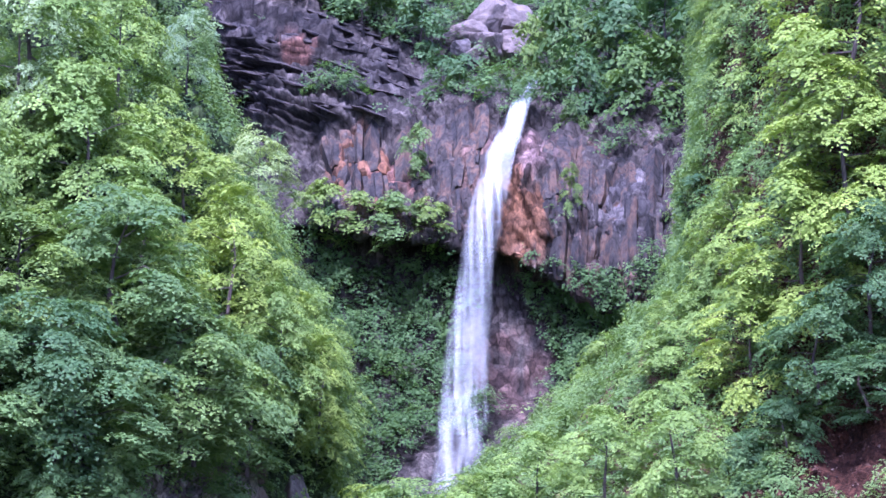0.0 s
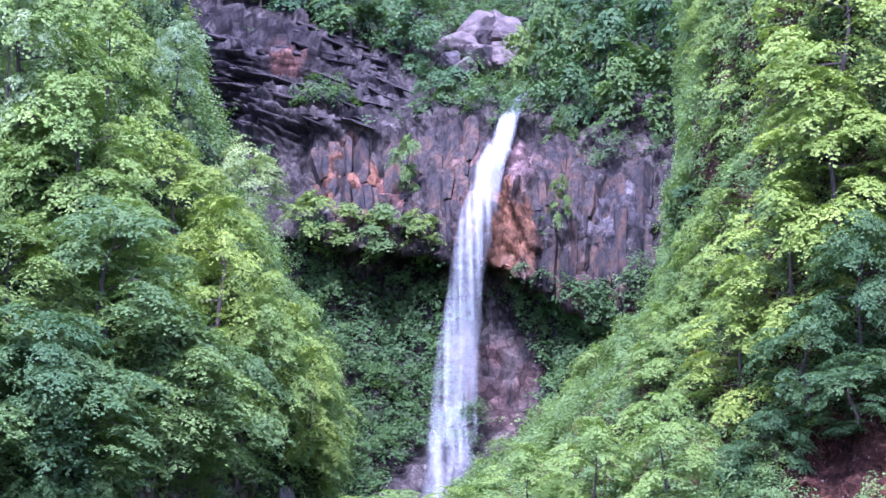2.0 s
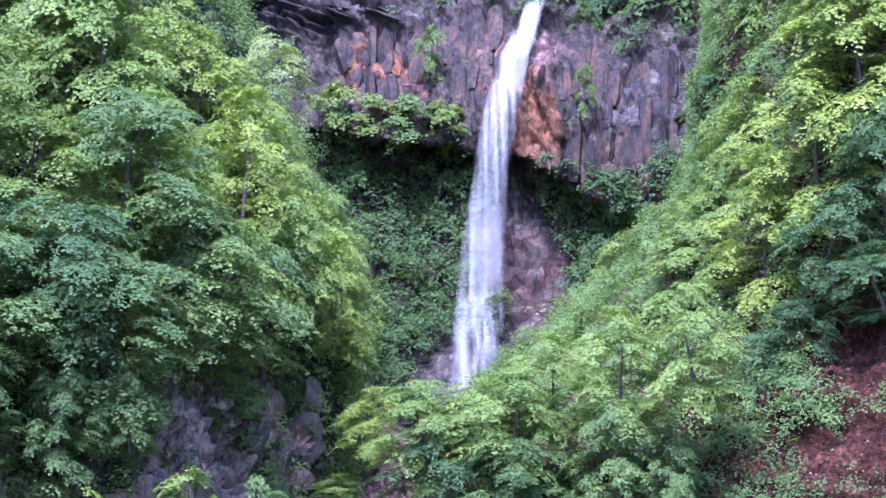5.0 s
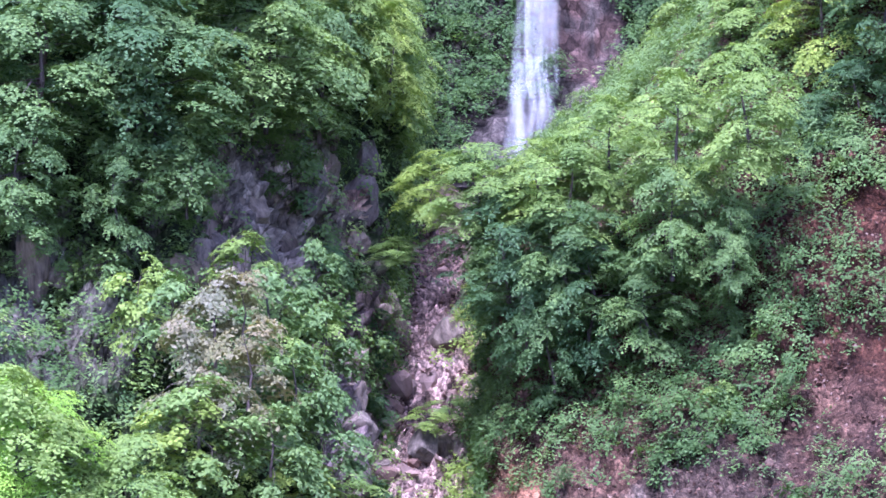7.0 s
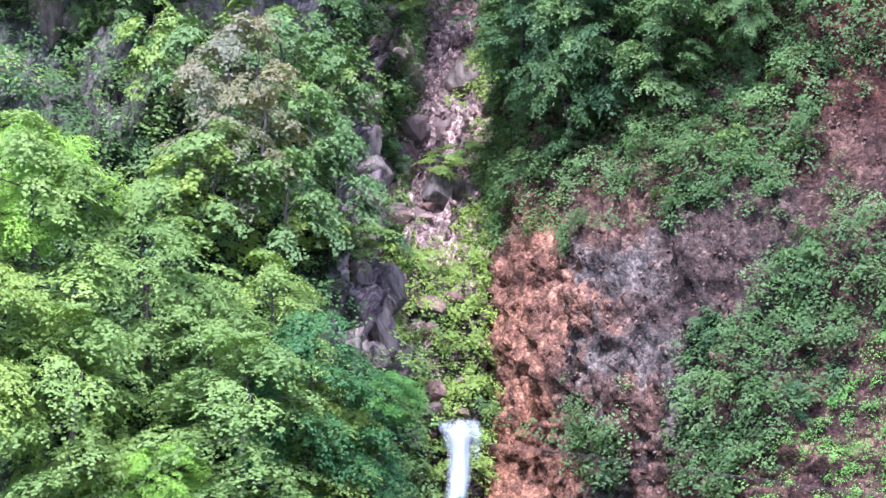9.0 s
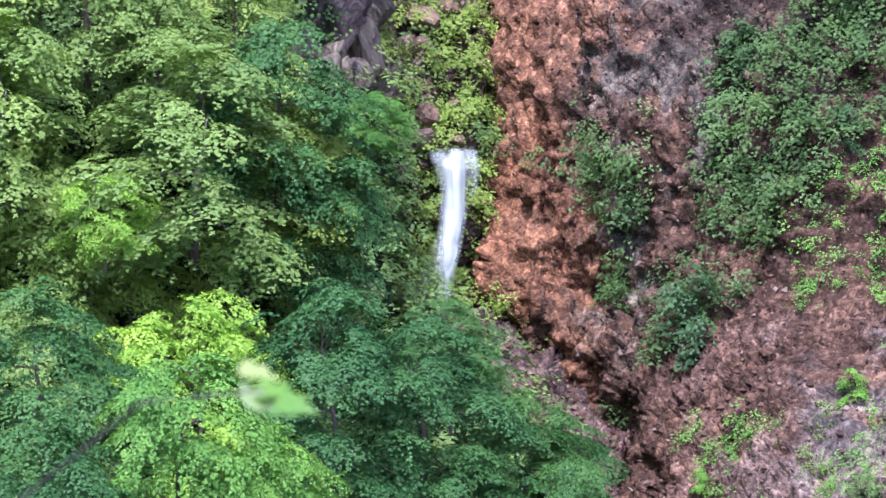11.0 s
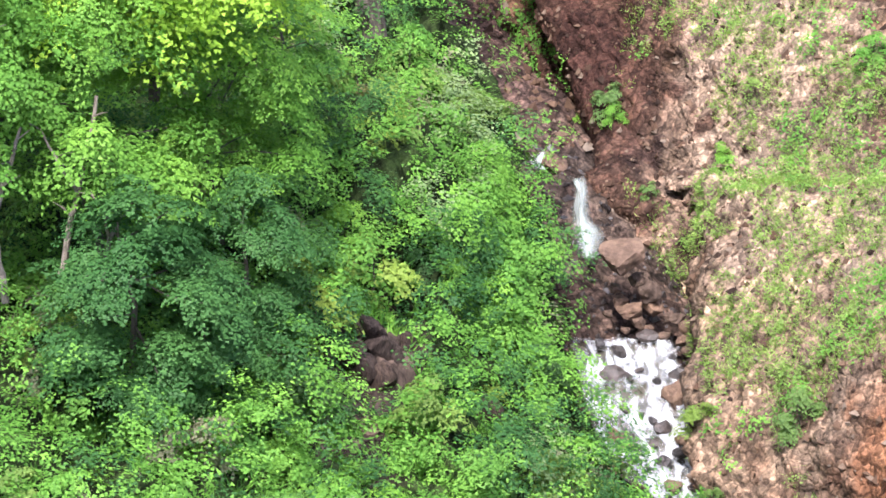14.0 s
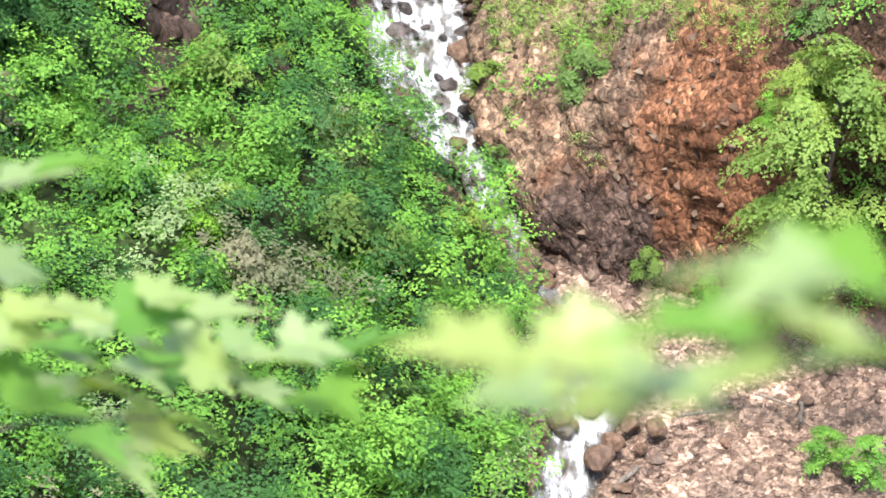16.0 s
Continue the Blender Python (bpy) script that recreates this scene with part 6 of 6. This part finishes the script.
def grassy(p, n):
    w = fbm(p * np.array([0.5, 0.5, 0.3]), 4, 120)
    m = np.zeros(p.shape[:-1])
    for centre, radius in [((15.7, 144.8, 12.3), 3), ((18.2, 145.6, 15.1), 4.5), ((15.9, 138.8, 11.1), 3.5), ((17.5, 153.8, 13.6), 7), ((19.4, 140.9, 14.9), 4), ((13.8, 177.9, 21.5), 3.5), ((11.8, 174.9, 17.7), 2.5), ((19.8, 135.9, 13.6), 3), ((14.5, 141.4, 9.8), 2.6), ((16.0, 138.0, 9.8), 2.6), ((13.2, 172.4, 17.4), 2.2), ((11.6, 170.4, 15.8), 1.8), ((17.0, 143.0, 12.6), 3.2)]:
        d = np.linalg.norm((p - np.array(centre)) * np.array([1, 0.5, 1]), axis=-1) / radius
        m = np.maximum(m, np.clip((0.78 - d - w * 1.1) * 2.5, 0, 1))
    return m


p, n = sow(wall, wall_n, 2.0, grassy, 124)
stuff("undergrowth", clumps(p, n, 20, 0.17, 0.105, r, 0.1, 0.6, 1.1, 0.45), LEAF_LIGHT, "low light green herbs on the sunlit rock", "undergrowth")
p, n = sow(wall, wall_n, 15, grassy, 121)
stuff("grass", blades(p, n, 11, 0.34, r), GRASS, "bright dry-tipped grass on the sunlit rock", "grass")


def slope_grass(p, n):
    return away([((1.7, 136.1, 10.9), 1.5)], seed=94)(p, n) * np.clip((fbm(p * np.array([0.4, 0.4, 0.3]), 3, 122) - 0.35) * 4, 0, 1) * (p[..., 1] < 150) * (p[..., 0] > -14)


p, n = sow(spur, spur_n, 14, slope_grass, 123)
stuff("grass", blades(p, n, 10, 0.8, r), LEAF_HERB, "long green grass on the slope above the brook", "grass")

# ---- leaves close to the viewer ----
def lobed_leaf(size, material):
    """A leaf of five lobes with a raised midrib, lying in the xy plane with its stalk at the origin."""
    outline = [(0, 0), (0.14, -0.1), (0.34, -0.16), (0.3, -0.02), (0.52, 0.02), (0.74, 0.16), (0.56, 0.22), (0.62, 0.36), (0.38, 0.36), (0.5, 0.6), (0.56, 0.86), (0.36, 0.76), (0.2, 0.66), (0.22, 0.86), (0.13, 1.02), (0, 1.3)]
    pts = outline + [(-x, y) for x, y in reversed(outline[1:-1])]
    verts = [(x * size, y * size, abs(x) * size * 0.25 - y * y * size * 0.18) for x, y in pts]
    verts.append((0, 0.45 * size, -0.04 * size))
    c = len(verts) - 1
    k = len(pts)
    me = bpy.data.meshes.new("leaf")
    me.from_pydata(verts, [], [(i, (i + 1) % k, c) for i in range(k)])
    att = me.color_attributes.new("tone", "FLOAT_COLOR", "POINT")
    att.data.foreach_set("color", np.full(len(verts) * 4, 0.6, dtype=np.float32))
    me.materials.append(material)
    return me


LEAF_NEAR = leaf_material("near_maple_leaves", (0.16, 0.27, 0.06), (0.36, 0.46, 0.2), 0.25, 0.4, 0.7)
# darker copy of the near leaf, with shade put into its colour
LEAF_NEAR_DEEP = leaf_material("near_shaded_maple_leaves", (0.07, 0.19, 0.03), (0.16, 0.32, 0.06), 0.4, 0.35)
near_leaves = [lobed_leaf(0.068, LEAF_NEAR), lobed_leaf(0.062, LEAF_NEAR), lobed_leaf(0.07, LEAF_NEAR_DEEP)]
aim = random.Random(21)


def spray(root, path, tips):
    """A twig of a sapling with its leaves."""
    verts, quads = [], []
    tube(verts, quads, path, [0.0028, 0.0022, 0.0016, 0.0012][-len(path):], 5)
    me = bpy.data.meshes.new("twig")
    me.from_pydata(verts, [], quads)
    me.materials.append(BARK)
    stem = part("twig", me, root, "thin brown twig")
    for at, scale, turn in tips:
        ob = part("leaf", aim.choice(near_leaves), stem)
        ob.matrix_world = Matrix.Translation(at) @ Euler((aim.uniform(-0.35, 0.5), aim.uniform(-0.5, 0.5), radians(turn))).to_matrix().to_4x4() @ Matrix.Diagonal((scale, scale, scale, 1))


def sapling(x, y, foot, top, label):
    root = tagged(new("maple_sapling"), label, "sapling", "saplings at the lookout")
    verts, quads = [], []
    tube(verts, quads, [(x, y, foot), (x + 0.05, y, (foot + top) / 2), (x, y, top)], [0.05, 0.04, 0.02], 7)
    me = bpy.data.meshes.new("trunk")
    me.from_pydata(verts, [], quads)
    me.materials.append(BARK)
    part("trunk", me, root, "slim brown trunk")
    return root


# the ridge on which the viewer goes along
ridge = loft([[(-60, -60, 40), (-8, -60, 60), (0, -60, 62), (8, -60, 60), (60, -60, 40)],
              [(-60, 0, 36), (-8, 0, 61), (0, 0, 63), (8, 0, 61), (60, 0, 36)],
              [(-60, 30, 30), (-8, 30, 57), (0, 30, 58.6), (8, 30, 57), (60, 30, 30)],
              [(-60, 34, 28), (-8, 34, 53.5), (0, 34, 55), (8, 34, 53.5), (60, 34, 28)],
              [(-60, 62, -6), (-8, 62, 10), (0, 62, 12), (8, 62, 10), (60, 62, -6)],
              [(-60, 80, -8), (-8, 80, -4), (0, 80, -4), (8, 80, -4), (60, 80, -8)]], [10, 12, 12, 10], [12, 20, 8, 24, 8], 1)
ridge[..., 2] += 0.15 * fbm(ridge * 0.4, 3, 131)
sheet_object("lookout_ridge", ridge, SLOPE_EARTH, (0.1, 0.12, 0.06), [], 66, "grassy earth ridge with the lookout over the gorge", "ridge")
left_sapling = sapling(-2.3, 33.6, 54.5, 58.7, "maple sapling with broad green leaves at the lookout")
right_sapling = sapling(3.5, 30.4, 57.5, 59.8, "maple sapling with large pale leaves at the lookout")
spray(left_sapling, [(-2.3, 33.6, 58.4), (-0.848, 32.533, 59.134), (-0.734, 32.55, 59.157), (-0.613, 32.561, 59.178)], [((-0.775, 32.502, 59.202), 0.83, -70), ((-0.738, 32.479, 59.225), 0.75, -100), ((-0.707, 32.529, 59.17), 0.75, -50), ((-0.677, 32.487, 59.213), 0.83, -80), ((-0.652, 32.476, 59.238), 0.75, -60), ((-0.629, 32.53, 59.171), 0.68, -110), ((-0.599, 32.645, 59.124), 0.75, -85), ((-0.756, 32.607, 59.111), 0.83, -120), ((-0.723, 32.592, 59.102), 0.75, -60), ((-0.8, 32.488, 59.186), 0.90, -90), ((-0.66, 32.553, 59.145), 0.68, -40)])
spray(left_sapling, [(-2.3, 33.6, 58.3), (-0.837, 32.512, 59.098), (-0.654, 32.535, 59.131), (-0.49, 32.536, 59.146)], [((-0.613, 32.491, 59.164), 0.83, -90), ((-0.578, 32.477, 59.191), 0.75, -70), ((-0.553, 32.455, 59.187), 0.83, -80), ((-0.526, 32.484, 59.189), 0.75, -95), ((-0.559, 32.61, 59.063), 0.90, -140), ((-0.484, 32.587, 59.078), 0.90, -150), ((-0.464, 32.596, 59.105), 1.01, -80), ((-0.647, 32.594, 59.09), 0.75, -60), ((-0.681, 32.472, 59.168), 0.75, -110)])
spray(left_sapling, [(-2.3, 33.6, 58.2), (-0.832, 32.411, 59.124), (-0.731, 32.424, 59.142), (-0.639, 32.425, 59.143)], [((-0.771, 32.39, 59.174), 0.90, -80), ((-0.737, 32.461, 59.143), 0.83, -60), ((-0.706, 32.488, 59.139), 0.83, -100), ((-0.663, 32.492, 59.089), 0.90, -90), ((-0.627, 32.502, 59.096), 0.83, -70), ((-0.72, 32.332, 59.181), 0.90, -140), ((-0.783, 32.461, 59.154), 0.75, -50), ((-0.689, 32.443, 59.094), 0.83, -120)])
spray(left_sapling, [(-2.3, 33.6, 58.7), (-0.856, 32.331, 59.387), (-0.809, 32.345, 59.408), (-0.762, 32.353, 59.421)], [((-0.776, 32.352, 59.416), 0.83, -80), ((-0.747, 32.287, 59.462), 0.75, -95), ((-0.789, 32.313, 59.361), 0.75, -70)])
spray(left_sapling, [(-2.3, 33.6, 59.0), (-1.036, 31.342, 60.315), (-0.982, 31.353, 60.318), (-0.918, 31.363, 60.322)], [((-0.932, 31.268, 60.358), 0.50, -80), ((-0.934, 31.463, 60.295), 0.55, -90), ((-0.944, 31.443, 60.292), 0.50, -60), ((-0.908, 31.371, 60.302), 0.50, -110), ((-0.937, 31.318, 60.349), 0.45, -100), ((-0.91, 31.458, 60.291), 0.45, -75)])
spray(right_sapling, [(3.5, 30.4, 59.7), (-0.385, 30.731, 60.187), (-0.463, 30.748, 60.182), (-0.54, 30.766, 60.188)], [((-0.55, 30.783, 60.18), 0.58, 90), ((-0.518, 30.842, 60.14), 0.61, 80), ((-0.496, 30.838, 60.156), 0.50, 110), ((-0.502, 30.759, 60.182), 0.55, 70), ((-0.484, 30.733, 60.19), 0.61, 95), ((-0.517, 30.791, 60.188), 0.44, 100)])
spray(right_sapling, [(3.5, 30.4, 59.7), (-0.389, 30.701, 60.236), (-0.435, 30.715, 60.237), (-0.473, 30.719, 60.229)], [((-0.481, 30.706, 60.236), 0.61, 80), ((-0.476, 30.654, 60.279), 0.61, 100), ((-0.454, 30.673, 60.252), 0.61, 70), ((-0.417, 30.786, 60.215), 0.61, 90), ((-0.475, 30.634, 60.305), 0.50, 110), ((-0.488, 30.621, 60.275), 0.55, 85), ((-0.419, 30.733, 60.213), 0.55, 100)])

# ---- the columns of the cliff, piece by piece ----
def column_mesh(seed, material):
    """A broken prism of rock: uneven sides, small steps along it, slanting ends."""
    rr = random.Random(seed)
    bm = bmesh.new()
    sides = rr.choice((5, 5, 6))
    spread = [rr.uniform(0.75, 1.2) for _ in range(sides)]
    turn = [(i + rr.uniform(-0.3, 0.3)) * 2 * math.pi / sides for i in range(sides)]
    slant = (rr.uniform(-0.06, 0.06), rr.uniform(-0.06, 0.06))
    rings = []
    levels = [-0.5, -0.3 + rr.uniform(-0.08, 0.08), -0.05 + rr.uniform(-0.1, 0.1), 0.2 + rr.uniform(-0.08, 0.08), 0.42, 0.5]
    for k, z in enumerate(levels):
        grow = rr.uniform(0.8, 1.1) if 0 < k < 5 else rr.uniform(0.45, 0.75)
        off = (rr.uniform(-0.18, 0.18), rr.uniform(-0.18, 0.18))
        ring = []
        for i in range(sides):
            x = math.cos(turn[i]) * grow * spread[i] * rr.uniform(0.88, 1.1) + off[0]
            y = math.sin(turn[i]) * grow * spread[i] * rr.uniform(0.88, 1.1) + off[1]
            ring.append(bm.verts.new((x, y, z + slant[0] * x + slant[1] * y)))
        rings.append(ring)
    for lower, upper in zip(rings, rings[1:]):
        for i in range(sides):
            bm.faces.new((lower[i], lower[(i + 1) % sides], upper[(i + 1) % sides], upper[i]))
    bm.faces.new(rings[-1])
    bm.faces.new(list(reversed(rings[0])))
    me = bpy.data.meshes.new("column")
    bm.to_mesh(me)
    bm.free()
    me.materials.append(material)
    return me


def column_material(name, stops):
    """Column rock: upright streaks of tone that run on from piece to piece, dark cracks, pale scale."""
    m, nt, bsdf = nodes_of(name)
    geo = nt.nodes.new("ShaderNodeNewGeometry")
    info = nt.nodes.new("ShaderNodeObjectInfo")

    def streak(scale, stretch, detail):
        mp = nt.nodes.new("ShaderNodeMapping")
        mp.inputs["Scale"].default_value = stretch
        nt.links.new(geo.outputs["Position"], mp.inputs[0])
        n = nt.nodes.new("ShaderNodeTexNoise")
        n.inputs["Scale"].default_value, n.inputs["Detail"].default_value, n.inputs["Roughness"].default_value = scale, detail, 0.66
        nt.links.new(mp.outputs[0], n.inputs[0])
        return n.outputs[0]
    c = ramp_node(nt, streak(0.9, (1, 1, 0.22), 7), stops)
    c = mix_node(nt, "MULTIPLY", 1.0, c, ramp_node(nt, streak(3.2, (1, 1, 0.3), 6), [(0.36, (0.55, 0.54, 0.55)), (0.5, (1, 1, 1)), (0.68, (1.4, 1.36, 1.32))]))
    c = mix_node(nt, "MULTIPLY", 1.0, c, ramp_node(nt, info.outputs["Random"], [(0.0, (0.72, 0.74, 0.78)), (1.0, (1.2, 1.14, 1.08))]))
    nt.links.new(c, bsdf.inputs["Base Color"])
    bsdf.inputs["Roughness"].default_value, bsdf.inputs["Specular IOR Level"].default_value = 0.85, 0.12
    bp = nt.nodes.new("ShaderNodeBump")
    bp.inputs["Strength"].default_value, bp.inputs["Distance"].default_value = 0.9, 0.15
    nt.links.new(streak(2.6, (1, 1, 0.5), 8), bp.inputs["Height"])
    nt.links.new(bp.outputs[0], bsdf.inputs["Normal"])
    return m


COLUMN_GREY = column_material("grey_column", [(0.3, (0.022, 0.022, 0.021)), (0.48, (0.05, 0.049, 0.045)), (0.58, (0.095, 0.066, 0.046)), (0.68, (0.07, 0.067, 0.06)), (0.8, (0.18, 0.172, 0.155))])
COLUMN_RUST = column_material("rusty_column", [(0.3, (0.045, 0.03, 0.025)), (0.5, (0.15, 0.076, 0.04)), (0.7, (0.19, 0.11, 0.062))])
column_shapes = [[column_mesh(i, material) for i in range(6)] for material in (COLUMN_GREY, COLUMN_RUST)]
cliff_ob = bpy.data.objects["cliff"]
pick = random.Random(33)
orange_spots = [(Vector((-6.9, 307.6, 94.0)), 2.0), (Vector((-4.7, 307.7, 93.1)), 1.2), (Vector((2.3, 306.8, 92.0)), 1.0), (Vector((16.4, 301.9, 84.2)), 0.9)]
slab_from, slab_to = (4.7, 304.7, 93.3)[0], (8.8, 304.6, 93.3)[0]
made = 0
col = 64.0
while col < cliff.shape[1] - 16:
    row = 79 + pick.randrange(12)
    while row < 134 and made < 300:
        step = pick.randrange(10, 26)
        a = Vector(cliff[row, int(col)])
        b = Vector(cliff[min(row + step, 139), int(col)])
        way = a - b + Vector((pick.uniform(-0.3, 0.3), pick.uniform(-0.2, 0.2), 0))
        mid = (a + b) / 2
        near_orange = min((mid - c).length / q for c, q in orange_spots)
        on_slab = slab_from < mid.x < slab_to
        if pick.random() < 0.8 and not on_slab:
            ob = new("column", pick.choice(column_shapes[1 if near_orange < pick.uniform(0.7, 1.2) else 0]))
            ob.parent = cliff_ob
            wide = pick.uniform(0.3, 0.85)
            ob.matrix_world = Matrix.Translation(mid + Vector((0, wide * pick.uniform(0.35, 0.85), 0))) @ way.to_track_quat("Z", "Y").to_matrix().to_4x4() @ Matrix.Rotation(pick.uniform(0, 6.2), 4, "Z") @ Matrix.Diagonal((wide, wide, way.length * pick.uniform(0.9, 1.1), 1))
            made += 1
        row += step
    col += pick.uniform(1.3, 2.4)

# thin ledges of the bedded rock beside the fall
LEDGE_ROCK = column_material("bedded_grey_rock", [(0.3, (0.016, 0.016, 0.016)), (0.5, (0.045, 0.043, 0.04)), (0.68, (0.075, 0.066, 0.056)), (0.82, (0.14, 0.13, 0.115))])
ledge_shapes = [boulder_mesh(i, LEDGE_ROCK, 2) for i in range(70, 76)]
p, n = sow(cliff, cliff_n, 0.5, lambda p, n: np.clip((p[..., 2] - 97.5) / 2, 0, 1) * (p[..., 2] < 111) * np.clip((-2.5 - p[..., 0]) / 3, 0, 1) * (p[..., 0] > -26), 161)
for q in np.random.default_rng(161).permutation(p)[:150]:
    ob = new("rock_ledge", pick.choice(ledge_shapes))
    ob.parent = cliff_ob
    size = pick.uniform(0.8, 2.6)
    ob.matrix_world = Matrix.Translation(Vector(q) + Vector((0, 0.25, 0))) @ Euler((pick.uniform(-0.1, 0.25), radians(pick.uniform(8, 24)), pick.uniform(-0.2, 0.2))).to_matrix().to_4x4() @ Matrix.Diagonal((size, pick.uniform(0.6, 1.1), pick.uniform(0.18, 0.42), 1))

for ob in kinds:
    for o in (*ob.children_recursive, ob):
        bpy.data.objects.remove(o)
